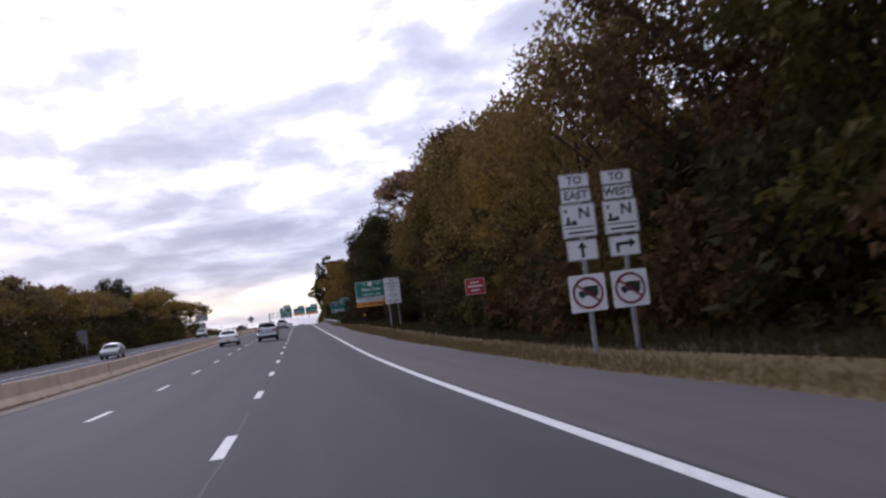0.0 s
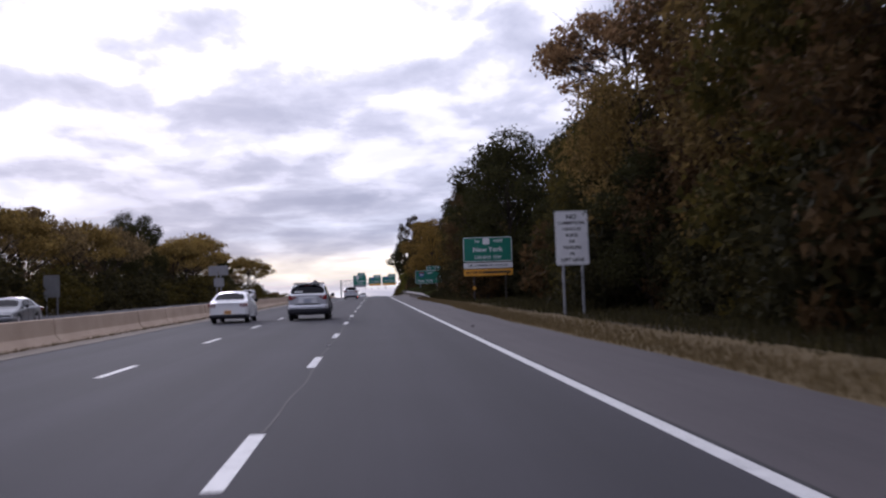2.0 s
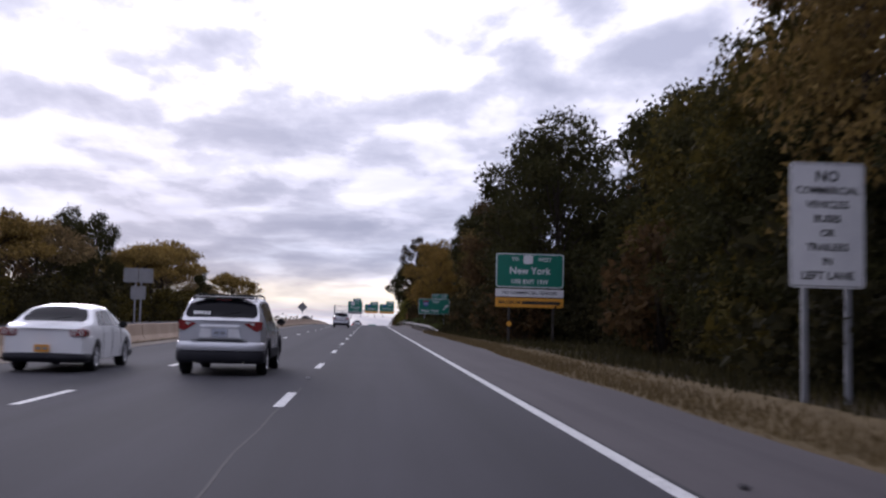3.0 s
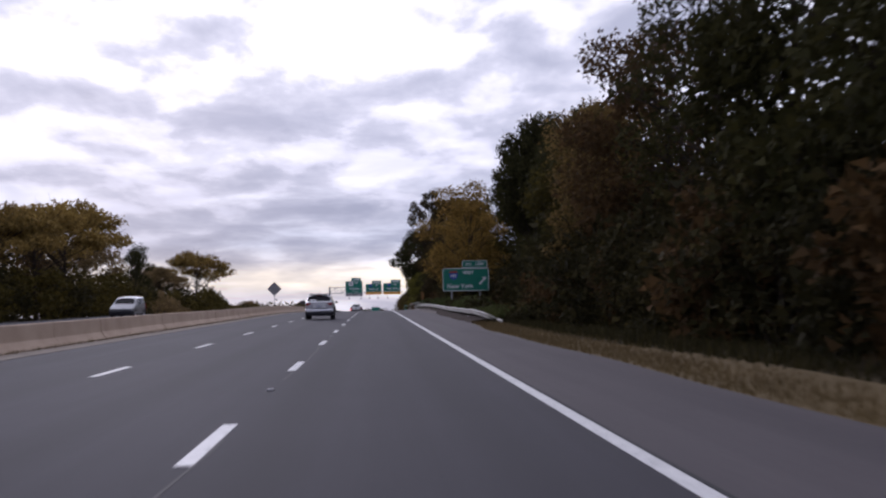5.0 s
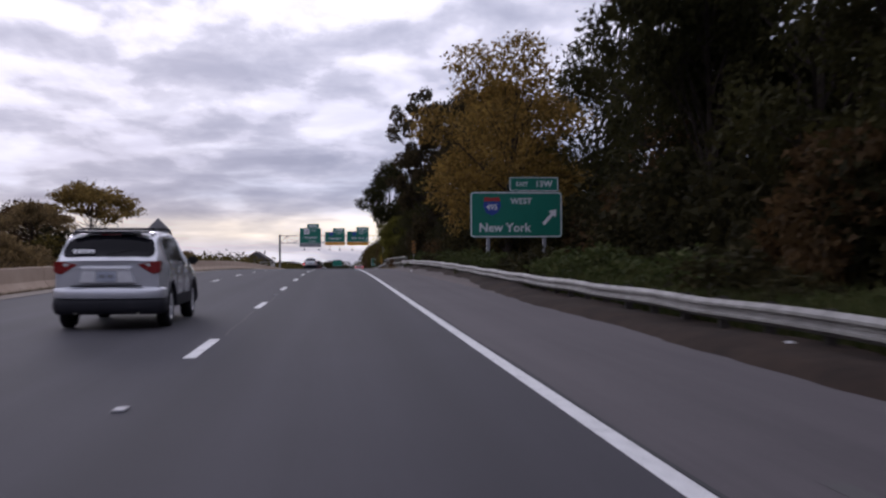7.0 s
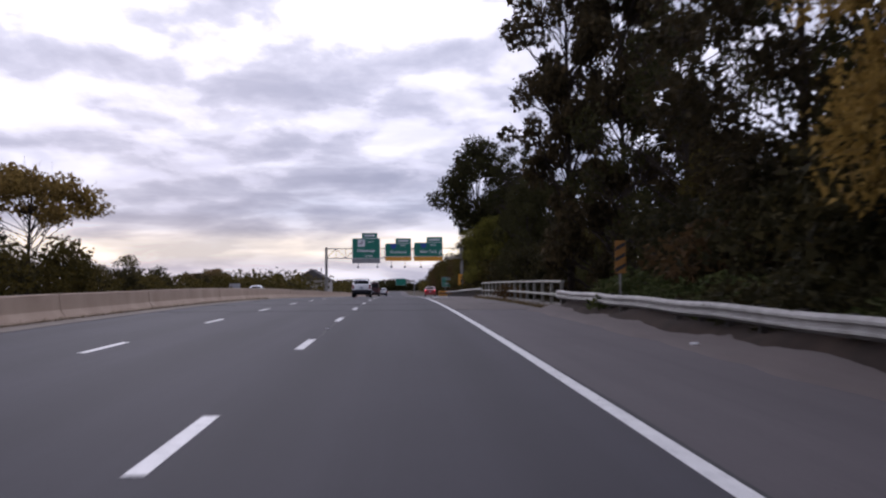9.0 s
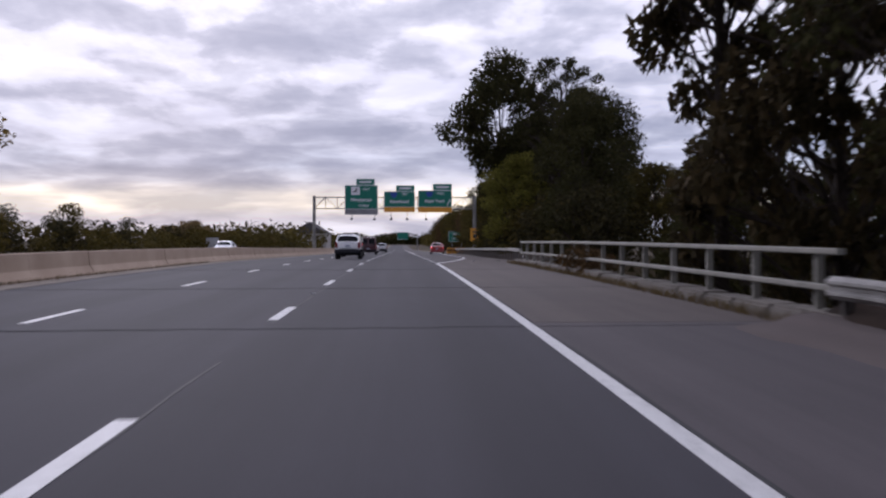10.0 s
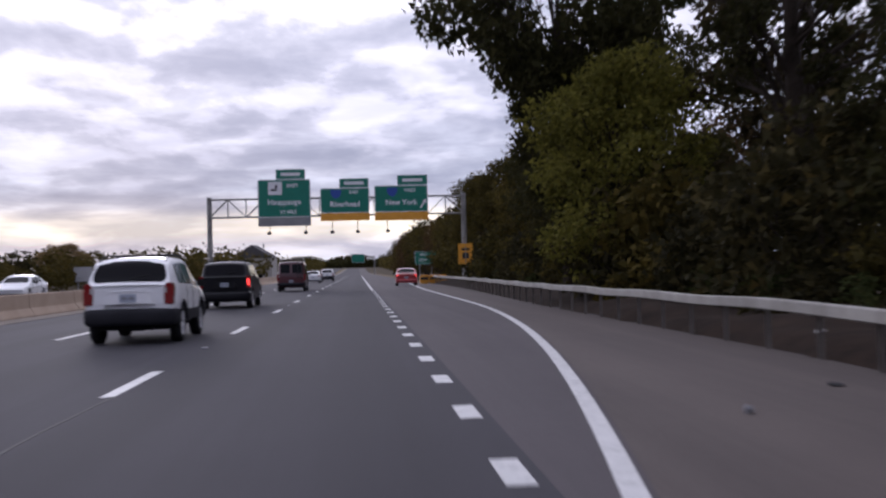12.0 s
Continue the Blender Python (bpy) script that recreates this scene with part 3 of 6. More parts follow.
scrap("paper_scrap", 9.10, 58.4, 0.30, 0.12, 15, -0.028, SIGN_WHITE, "white paper scrap in the grass at the wood's edge")
scrap("tyre_shred", 6.72, 45.1, 0.28, 0.05, 10, -0.024, SEALER, "black tyre shred at the edge of the verge")
scrap("paper_scrap", 7.02, 262.0, 0.18, 0.06, 15, 0.05, SIGN_WHITE, "white paper scrap on the gritty shoulder")
scrap("tyre_shred", 4.48, 84.2, 0.16, 0.05, 65, 0.004, SEALER, "black tyre shred lying on the shoulder")


# ---- median barrier ----
def barrier_segment(y0, y1, m):
    """A length of concrete safety-shape barrier."""
    outline = [(-0.30, 0.0), (0.30, 0.0), (0.30, 0.08), (0.12, 0.33), (0.075, 0.80), (0.05, 0.83), (-0.05, 0.83), (-0.075, 0.80), (-0.12, 0.33), (-0.30, 0.08)]
    verts = [(x, y, z + grade(y) - 0.02) for y in (y0, (y0 + y1) / 2, y1) for x, z in outline]
    n = len(outline)
    faces = [tuple(range(n))[::-1], tuple(range(2 * n, 3 * n))]
    for s in (0, n):
        faces += [(s + i, s + (i + 1) % n, s + n + (i + 1) % n, s + n + i) for i in range(n)]
    ob = hang("barrier_segment", mesh_of("barrier_segment", verts, faces, CONCRETE), m)
    ob.location = (-8.80 + 0.012 * math.sin(y0 * 3.7), 0, 0.01 * math.sin(y0 * 1.9))
    return ob


barrier = tagged(new("median_barrier"), "tan weathered concrete median barrier in segments", "barrier", kind="structure")
y = -40.0
while y < 760:
    barrier_segment(y, y + 6.06, barrier)
    y += 6.1


# ---- guardrails and the bridge railing ----
def beam(pts, profile, material, name, parent):
    """A beam of that profile (x across, z up) swept along a line of points."""
    verts, faces = [], []
    n = len(profile)
    for i, p in enumerate(pts):
        a, b = Vector(pts[max(0, i - 1)]), Vector(pts[min(len(pts) - 1, i + 1)])
        t = (b - a).normalized()
        side = Vector((t.y, -t.x, 0)).normalized()
        verts += [tuple(Vector(p) + side * px + Vector((0, 0, pz))) for px, pz in profile]
    for i in range(len(pts) - 1):
        for k in range(n):
            faces.append((i * n + k, i * n + (k + 1) % n, (i + 1) * n + (k + 1) % n, (i + 1) * n + k))
    faces += [tuple(range(n)), tuple(range((len(pts) - 1) * n, len(pts) * n))[::-1]]
    me = mesh_of(name, verts, faces, material, False)
    return hang(name, me, parent)


W_BEAM = [(0.0, 0.0), (-0.02, 0.02), (-0.085, 0.06), (-0.085, 0.10), (-0.015, 0.14), (-0.015, 0.17), (-0.085, 0.21), (-0.085, 0.25), (-0.02, 0.29), (0.0, 0.31),
          (0.008, 0.31), (-0.010, 0.285), (-0.072, 0.245), (-0.072, 0.215), (-0.004, 0.175), (-0.004, 0.135), (-0.072, 0.095), (-0.072, 0.065), (-0.010, 0.025), (0.008, 0.0)]


BOX_BEAM = [(-0.078, 0.16), (-0.078, 0.295), (-0.063, 0.31), (0.063, 0.31), (0.078, 0.295), (0.078, 0.16), (0.063, 0.145), (-0.063, 0.145)]


def guardrail(fx, y0, y1, top, label, steel, profile, post):
    rail = thing("guardrail", Matrix(), label, "guardrail", "guardrails", "structure")
    y = y0
    while y < y1 - 0.5:
        e = min(y + 3.81, y1)
        beam([(fx(v) + 0.016 * math.sin(v * 1.65) + 0.012 * math.sin(v * 0.73), v, grade(v) + top(v) - 0.31 + 0.012 * math.sin(v * 0.91 + 1)) for v in np.linspace(y, e, 7)], profile, steel, "rail_panel", rail)
        y = e
    y = y0 + 0.6
    while y < y1:
        bm = bmesh.new()
        z = grade(y) + top(y)
        g = ground_height(fx(y), y) - 0.25
        if post == "timber":
            box(bm, 0.14, 0.15, z - g + 0.02, (fx(y) + 0.20, y, (z + g) / 2), bevel=0.012)
            box(bm, 0.13, 0.13, 0.30, (fx(y) + 0.07, y, z - 0.16))
        else:
            # a light steel I-post with an angle bracket under the tube
            for dy in (-0.035, 0.035):
                box(bm, 0.06, 0.008, z - g - 0.18, (fx(y) + 0.11, y + dy, (z + g - 0.18) / 2))
            box(bm, 0.008, 0.066, z - g - 0.18, (fx(y) + 0.11, y, (z + g - 0.18) / 2))
            box(bm, 0.17, 0.07, 0.012, (fx(y) + 0.03, y, z - 0.175))
        part("rail_post", bm, TIMBER if post == "timber" else RAIL_POST, rail)
        y += 1.905
    return rail


guardrail(lambda y: 7.82 + 0.55 * (1 - ease(y, 188, 200)), 188.3, 284.2,
          lambda y: 0.10 + 0.50 * ease(y, 186, 199) + 0.15 * ease(y, 215, 262), "galvanised guardrail on timber posts with a turned-down end", GALVANISED, W_BEAM, "timber")
guardrail(lambda y: 8.05 + 0.75 * ease(y, 326, 338) + 0.9 * ease(y, 352, 400), 325.2, 424.0,
          lambda y: 0.76, "dull box-beam guardrail along the exit lane", DULL_STEEL, BOX_BEAM, "steel")

railing = thing("bridge_railing", Matrix(), "weathered two-rail steel bridge railing on posts", "railing", kind="structure")
BRIDGE_X, BY0, BY1 = 8.06, 284.5, 324.8
tube = [(-0.05, 0.02), (0.05, 0.02), (0.065, 0.035), (0.065, 0.095), (0.05, 0.11), (-0.05, 0.11), (-0.065, 0.095), (-0.065, 0.035)]
for h in (1.02, 0.50):
    beam([(BRIDGE_X, v, grade(v) + h) for v in np.linspace(BY0, BY1, 14)], tube, RAIL_STEEL, "rail", railing)
beam([(BRIDGE_X, BY1, grade(BY1) + 0.5), (BRIDGE_X + 0.02, BY1 + 0.22, grade(BY1) + 0.6), (BRIDGE_X + 0.03, BY1 + 0.26, grade(BY1) + 0.82), (BRIDGE_X + 0.02, BY1 + 0.22, grade(BY1) + 1.0), (BRIDGE_X, BY1, grade(BY1) + 1.08)],
     [(-0.06, -0.06), (0.06, -0.06), (0.06, 0.06), (-0.06, 0.06)], RAIL_STEEL, "end_loop", railing)
y = BY0 + 1.1
while y < BY1:
    bm = bmesh.new()
    box(bm, 0.12, 0.13, 1.20, (BRIDGE_X + 0.12, y, grade(y) + 0.53), bevel=0.012)
    box(bm, 0.30, 0.30, 0.03, (BRIDGE_X + 0.12, y, grade(y) + 0.20))
    part("post", bm, RAIL_STEEL, railing)
    y += 2.9
kerb = tagged(new("bridge_kerb"), "chipped concrete kerb under the bridge railing", "kerb", kind="structure")
y = BY0 - 1.0
r = random.Random(5)
while y < BY1 + 1.0:
    n = r.uniform(1.5, 2.4)
    bm = bmesh.new()
    box(bm, 0.62 + r.uniform(-0.05, 0.05), n - 0.05, 0.42, (BRIDGE_X + 0.13 + r.uniform(-0.04, 0.04), y + n / 2, grade(y + n / 2) - 0.01 + r.uniform(-0.02, 0.02)), (0, r.uniform(-1.5, 1.5), r.uniform(-1, 1)), 0.05)
    part("kerb_stone", bm, KERB, kerb)
    y += n
bm = bmesh.new()
box(bm, 36.5, BY1 - BY0 + 3, 1.1, (-9.4, (BY0 + BY1) / 2, grade(304) - 0.95), bevel=0.02)
deck = part("bridge_deck", bm, CONCRETE)
tagged(deck, "concrete bridge deck carrying both carriageways", "bridge", kind="structure")


# ---- trees ----
def crown_mesh(name, seed, h, rad, low, leaves, size, blobs, spread, material, tri=False, dome=False):
    """Leaves in many uneven clusters round the limb ends. Returns the mesh and the cluster centres."""
    r = np.random.default_rng(seed)
    centres = []
    for i in range(blobs):
        u = (i + 0.5) / blobs
        z = low + (h - low) * (0.04 + 0.92 * u ** 0.9)
        reach = rad * (math.sin(math.pi * min(1.0, 0.16 + 0.80 * u)) ** 0.7) * r.uniform(0.45, 1.05)
        a = i * 2.39996 + r.uniform(-0.5, 0.5)
        if dome:
            out = math.sqrt(r.uniform(0.02, 1.0))
            reach, z = rad * out, low + (h - low) * (1 - 0.62 * out * out) * r.uniform(0.72, 0.98)
        centres.append((reach * math.cos(a), reach * math.sin(a), z + r.uniform(-0.5, 0.5), spread * rad * r.uniform(0.20, 0.42)))
    c = np.array(centres)
    weight = c[:, 3] ** 2
    k = r.choice(blobs, leaves, p=weight / weight.sum())
    d = r.normal(size=(leaves, 3))
    d /= np.linalg.norm(d, axis=1)[:, None]
    dist = r.uniform(0.25, 1.0, leaves) ** 0.55 * (1 + 0.17 * np.clip(r.normal(size=leaves), -1.5, 1.3))
    p = c[k, :3] + d * (c[k, 3] * dist)[:, None] * np.array([1.0, 1.0, 0.50 if dome else 0.78])
    s = size * r.uniform(0.55, 1.35, leaves)
    # a leaf spray: a folded rhomb, drooping outwards
    t = d + r.normal(0, 0.7, (leaves, 3)) + np.array([0, 0, -0.25])
    t /= np.linalg.norm(t, axis=1)[:, None]
    o = np.cross(t, r.normal(size=(leaves, 3)))
    o /= np.linalg.norm(o, axis=1)[:, None] + 1e-6
    nrm = np.cross(t, o)
    w = (0.30 + 0.18 * r.random(leaves))[:, None]
    S = s[:, None]
    sides = 4
    corners = [p - t * S * 0.5, p + o * S * w - t * S * 0.05 + nrm * S * 0.12, p + t * S * 0.5, p - o * S * w + t * S * 0.08 + nrm * S * 0.12]
    if tri:
        # far kinds: one bent leaf mass a triangle
        sides, corners = 3, [p - t * S * 0.5 - o * S * w, p - t * S * 0.4 + o * S * w * 1.2, p + t * S * 0.6 + nrm * S * 0.1]
    v = np.stack(corners, 1).reshape(-1, 3)
    v[:, 2] = np.maximum(v[:, 2], 0.03)
    me = bpy.data.meshes.new(name)
    f = np.arange(leaves * sides).reshape(-1, sides)
    me.from_pydata(v.tolist(), [], f.tolist())
    me.materials.append(material)
    me.update()
    return me, c


def limb(bm, pts, r0, r1, sides):
    """A bending, tapering limb."""
    rings = []
    for i, p in enumerate(pts):
        a, b = Vector(pts[max(0, i - 1)]), Vector(pts[min(len(pts) - 1, i + 1)])
        q = (b - a).to_track_quat("Z", "Y")
        rr = r0 + (r1 - r0) * i / (len(pts) - 1)
        rings.append([bm.verts.new(Vector(p) + q @ Vector((rr * math.cos(6.2832 * k / sides), rr * math.sin(6.2832 * k / sides), 0))) for k in range(sides)])
    for a, b in zip(rings, rings[1:]):
        for k in range(sides):
            bm.faces.new((a[k], a[(k + 1) % sides], b[(k + 1) % sides], b[k]))


def trunk_bm(seed, h, low, c, girth, twigs=2):
    """Trunk, a limb to each leaf cluster and some twigs that leave it, forked where there are many."""
    r = random.Random(seed)
    bm = bmesh.new()
    lean = (r.uniform(-0.6, 0.6), r.uniform(-0.6, 0.6))
    spine = [(lean[0] * u * u, lean[1] * u * u, h * 0.86 * u - (0.3 if u == 0 else 0)) for u in (0, 0.05, 0.2, 0.4, 0.6, 0.8, 1.0)]
    limb(bm, spine, girth, girth * 0.18, 9)
    for i, (x, y, z, s) in enumerate(c):
        z0 = max(low * 0.55, z - (r.uniform(0.05, 0.20) if twigs > 3 else r.uniform(0.18, 0.36)) * h)
        u = min(1.0, z0 / (h * 0.86))
        a = (lean[0] * u * u, lean[1] * u * u, z0)
        mid = ((a[0] + x) * 0.5 + r.uniform(-0.3, 0.3), (a[1] + y) * 0.5 + r.uniform(-0.3, 0.3), (a[2] * 0.45 + z * 0.55))
        g = girth * (1 - 0.75 * u) * (0.48 if len(c) < 30 else 0.27)
        limb(bm, [a, mid, (x, y, z)], g, 0.025, 5)
        for _ in range(twigs):
            e = Vector((x + r.uniform(-1, 1) * s, y + r.uniform(-1, 1) * s, z + r.uniform(-0.3, 1) * s))
            b = Vector(mid).lerp(Vector((x, y, z)), r.uniform(0.0, 0.7))
            limb(bm, [b, e], g * 0.4, 0.012, 3)
            if twigs > 3:
                for _ in range(2):
                    f = b.lerp(e, r.uniform(0.3, 0.8))
                    limb(bm, [f, f + Vector((r.uniform(-1, 1), r.uniform(-1, 1), r.uniform(-0.2, 0.8))) * s * 0.8], 0.016, 0.006, 3)
    return bm


TREES = {}


def tree_kind(key, seed, h, rad, low, leaves, size, blobs, spread, material, girth, label, tri=True, dome=False, twigs=2):
    me, c = crown_mesh("crown", seed, h, rad, low, leaves, size, blobs, spread, material, tri, dome)
    bm = trunk_bm(seed, h, low, c, girth, twigs)
    tm = bpy.data.meshes.new("trunk")
    bm.to_mesh(tm)
    bm.free()
    tm.materials.append(BARK)
    TREES[key] = (me, tm, label, h)


def plant(key, x, y, height, turn=0.0, wide=1.0, group="roadside trees"):
    me, tm, label, h = TREES[key]
    s = height / h
    g = ground_height(x, y)
    ob = thing("tree", Matrix.Translation((x, y, g)) @ pose(0, 0, 0, 0, 0, turn) @ Matrix.Diagonal((s * wide, s * wide, s, 1)), label, "tree", group)
    hang("trunk", tm, ob)
    hang("crown", me, ob)
    return ob


tree_kind("dark_a", 11, 15, 4.9, 2.2, 15000, 0.252, 26, 1.15, LEAF_DARK, 0.26, "tall broadleaf tree with dense dark green leaves")
tree_kind("dark_b", 12, 15, 4.3, 2.6, 14200, 0.247, 22, 1.1, LEAF_DARK, 0.24, "tall narrow tree with dark green leaves and gaps")
tree_kind("olive_a", 13, 15, 4.9, 1.8, 13800, 0.285, 26, 1.15, LEAF_OLIVE, 0.25, "tall broadleaf tree turning olive and brown")
tree_kind("olive_b", 14, 15, 4.4, 2.4, 12600, 0.28, 21, 1.1, LEAF_OLIVE, 0.22, "leafy tree in dull olive autumn colour")
tree_kind("gold_a", 15, 15, 4.8, 2.6, 15000, 0.225, 24, 1.1, LEAF_GOLD, 0.24, "broad tree with golden yellow autumn leaves")
tree_kind("amber_a", 26, 15, 4.8, 2.6, 12500, 0.235, 26, 1.1, LEAF_AMBER, 0.24, "broad tree with amber and brown autumn leaves")
tree_kind("lime_a", 27, 15, 4.9, 1.8, 13800, 0.285, 28, 1.15, LEAF_LIME, 0.25, "broad tree with dull green leaves turning yellow")
tree_kind("rust_a", 16, 15, 4.8, 2.2, 16000, 0.235, 24, 1.1, LEAF_RUST, 0.24, "broad tree with rusty brown autumn leaves")
tree_kind("pale", 17, 15, 5.0, 8.4, 8200, 0.190, 60, 0.50, LEAF_PALE, 0.25, "half-bare spreading tree with thin tan leaves against the sky", False, True, 5)
tree_kind("open_dark", 18, 15, 5.2, 3.4, 8600, 0.235, 22, 0.95, LEAF_DARK, 0.30, "tall open tree with dark leaves and visible limbs", False)
tree_kind("lacy", 25, 15, 4.9, 3.6, 8200, 0.175, 46, 0.52, LEAF_DARK, 0.30, "tall tree with thinning dark leaves and open limbs", False, False, 4)
tree_kind("overhang", 28, 15, 4.6, 2.4, 27000, 0.21, 120, 0.44, LEAF_DUSK, 0.24, "tall half-bare tree rising from the bank beside the bridge", True, False, 6)
tree_kind("bare_top", 29, 15, 4.4, 5.6, 10800, 0.19, 50, 0.46, LEAF_DARK, 0.46, "big tree with a thick dark trunk and a thinning top", False, False, 6)
tree_kind("brown", 30, 15, 4.6, 2.6, 15500, 0.235, 40, 0.85, LEAF_DUSK, 0.28, "tall tree with dull brown-green leaves", True, False, 4)
tree_kind("lofty", 33, 15, 2.6, 8.2, 6500, 0.16, 44, 0.55, LEAF_DUSK, 0.20, "slim tall tree with a high thinning crown beside the bridge", False, False, 5)
tree_kind("umbrella", 19, 11, 5.8, 5.2, 6800, 0.31, 40, 0.85, LEAF_TAN, 0.24, "spreading umbrella-shaped tree with thinning tan leaves", True, True)
tree_kind("umbrella_gold", 20, 11, 5.6, 4.6, 7200, 0.31, 40, 0.9, LEAF_HONEY, 0.24, "spreading tree with golden brown leaves", True, True)
tree_kind("back", 21, 15, 5.0, 1.2, 2200, 0.50, 24, 1.25, LEAF_DARK, 0.25, "dark tree in the depth of the roadside wood")
tree_kind("high_dark", 24, 18, 5.2, 7.6, 17000, 0.29, 40, 0.92, LEAF_DARK, 0.30, "tall tree with a high dark crown over the ramp")
tree_kind("back_olive", 23, 15, 5.0, 1.2, 2200, 0.50, 24, 1.25, LEAF_OLIVE, 0.25, "olive tree in the depth of the wood")
tree_kind("back_rust", 22, 15, 5.0, 1.2, 2200, 0.50, 24, 1.25, LEAF_RUST, 0.25, "brown-leaved tree in the depth of the roadside wood")


def bush_kind(key, seed, h, rad, leaves, size, material, label, tri=False):
    me, c = crown_mesh("foliage", seed, h, rad, 0.0, leaves, size, 15, 1.45, material, tri)
    bm = bmesh.new()
    r = random.Random(seed)
    for x, y, z, s in c:
        limb(bm, [(x * 0.15, y * 0.15, -0.15), (x * 0.5 + r.uniform(-0.1, 0.1), y * 0.5, z * 0.55), (x, y, z)], 0.035, 0.008, 4)
    tm = bpy.data.meshes.new("stem")
    bm.to_mesh(tm)
    bm.free()
    tm.materials.append(BARK)
    TREES[key] = (me, tm, label, h)


bush_kind("bush_a", 31, 4.2, 2.3, 2900, 0.228, LEAF_BUSH, "tangled dark green shrub at the wood's edge", True)
bush_kind("bush_b", 32, 3.2, 2.0, 2400, 0.226, LEAF_BUSH, "low dark green shrub at the wood's edge", True)
bush_kind("bush_c", 33, 3.8, 2.1, 2500, 0.245, LEAF_OLIVE, "olive shrub with fading leaves", True)
bush_kind("bush_gold", 34, 3.4, 1.3, 1100, 0.240, LEAF_RUST, "slender shrub with fading russet leaves")
bush_kind("bush_rust", 35, 3.6, 2.0, 2400, 0.245, LEAF_RUST, "shrub with russet autumn leaves", True)


bush_kind("bush_far", 36, 4.2, 2.4, 1250, 0.225, LEAF_BUSH, "dark green shrub in the depth of the wood", True)
bush_kind("bush_far_olive", 37, 4.2, 2.4, 1150, 0.330, LEAF_OLIVE, "olive shrub beyond the opposing road", True)


bush_kind("bush_dead", 42, 3.6, 2.0, 900, 0.30, LEAF_RUST, "dead brown brush growing through the bridge railing", True)
bush_kind("bush_beyond", 40, 4.2, 2.4, 1050, 0.340, LEAF_BUSH, "dark green shrub beyond the opposing road", True)
bush_kind("bush_weed", 38, 4.2, 2.4, 1000, 0.380, LEAF_BUSH, "rank dry weeds behind the guardrail", True)

bush_kind("bush_green_weed", 39, 4.2, 2.4, 900, 0.360, GRASS_GREEN, "dark green weeds behind the guardrail", True)


def bush(key, x, y, height, turn=0.0, wide=1.0, thicket=None):
    """A shrub of its own, or, where none can be told apart, one more for a thicket."""
    me, tm, label, h = TREES[key]
    s = height / h
    m = Matrix.Translation((x, y, ground_height(x, y))) @ pose(0, 0, 0, 0, 0, turn) @ Matrix.Diagonal((s * wide, s * wide, s, 1))
    if thicket is not None:
        thicket.append((me, m))
        return
    ob = thing("shrub", m, label, "shrub", "roadside shrubs")
    hang("stem", tm, ob)
    hang("foliage", me, ob)


def grow(name, thicket, label):
    """All the shrubs of a thicket as one object, a mesh for each kind of leaf joined by slots."""
    verts, faces, slots, mats, base = [], [], [], [], 0
    for me, m in thicket:
        n = len(me.vertices)
        co = np.empty(n * 3, dtype=np.float32)
        me.vertices.foreach_get("co", co)
        a = np.array(m)
        verts.append(co.reshape(-1, 3) @ a[:3, :3].T + a[:3, 3])
        k = len(me.polygons[0].vertices)
        faces += (np.arange(n).reshape(-1, k) + base).tolist()
        if me.materials[0] not in mats:
            mats.append(me.materials[0])
        slots += [mats.index(me.materials[0])] * (n // k)
        base += n
    out = bpy.data.meshes.new(name)
    out.from_pydata(np.concatenate(verts).tolist(), [], faces)
    for mat in mats:
        out.materials.append(mat)
    out.polygons.foreach_set("material_index", slots)
    out.update()
    tagged(hang(name, out), label, "undergrowth", kind="stuff")


inner, weeds, beyond = [], [], []
r = random.Random(2)
# the trees that stand out, right of the road: kind, x, y, height, width
START_TREES = (("rust_a", 15.0, 8, 14.0, 1.0), ("olive_b", 14.8, 16, 14.0, 1.0), ("rust_a", 14.4, 25, 13.5, 1.0), ("amber_a", 14.0, 33, 13.2, 1.0),
               ("amber_a", 14.4, 41, 12.6, 1.0), ("gold_a", 13.8, 48, 11.6, 1.0), ("amber_a", 14.0, 56, 12.4, 1.0), ("amber_a", 14.2, 63, 13.4, 1.0),
               ("rust_a", 14.4, 70, 14.0, 1.0), ("olive_a", 14.0, 78, 14.4, 1.0), ("amber_a", 14.0, 86, 16.4, 1.0), ("rust_a", 14.4, 93, 16.5, 1.0),
               ("pale", 14.6, 105, 17.2, 0.92))
RISE_TREES = (("amber_a", 14.6, 101, 12.6, 0.95), ("olive_a", 15.0, 110, 12.4, 1.0), ("dark_a", 16.0, 118, 12.6, 1.0), ("olive_a", 17.0, 126, 13.0, 1.0),
              ("dark_b", 17.6, 134, 14.0, 1.0), ("dark_a", 18.2, 143, 14.6, 1.0), ("dark_a", 14.6, 153, 15.4, 1.05), ("dark_b", 13.2, 162, 15.5, 1.0),
              ("lacy", 13.6, 169, 14.5, 1.0), ("rust_a", 14.2, 177, 12.8, 1.0), ("amber_a", 13.8, 184, 11.6, 1.0), ("olive_b", 13.6, 192, 12.0, 1.0),
              ("dark_b", 14.0, 207, 14.4, 1.0))
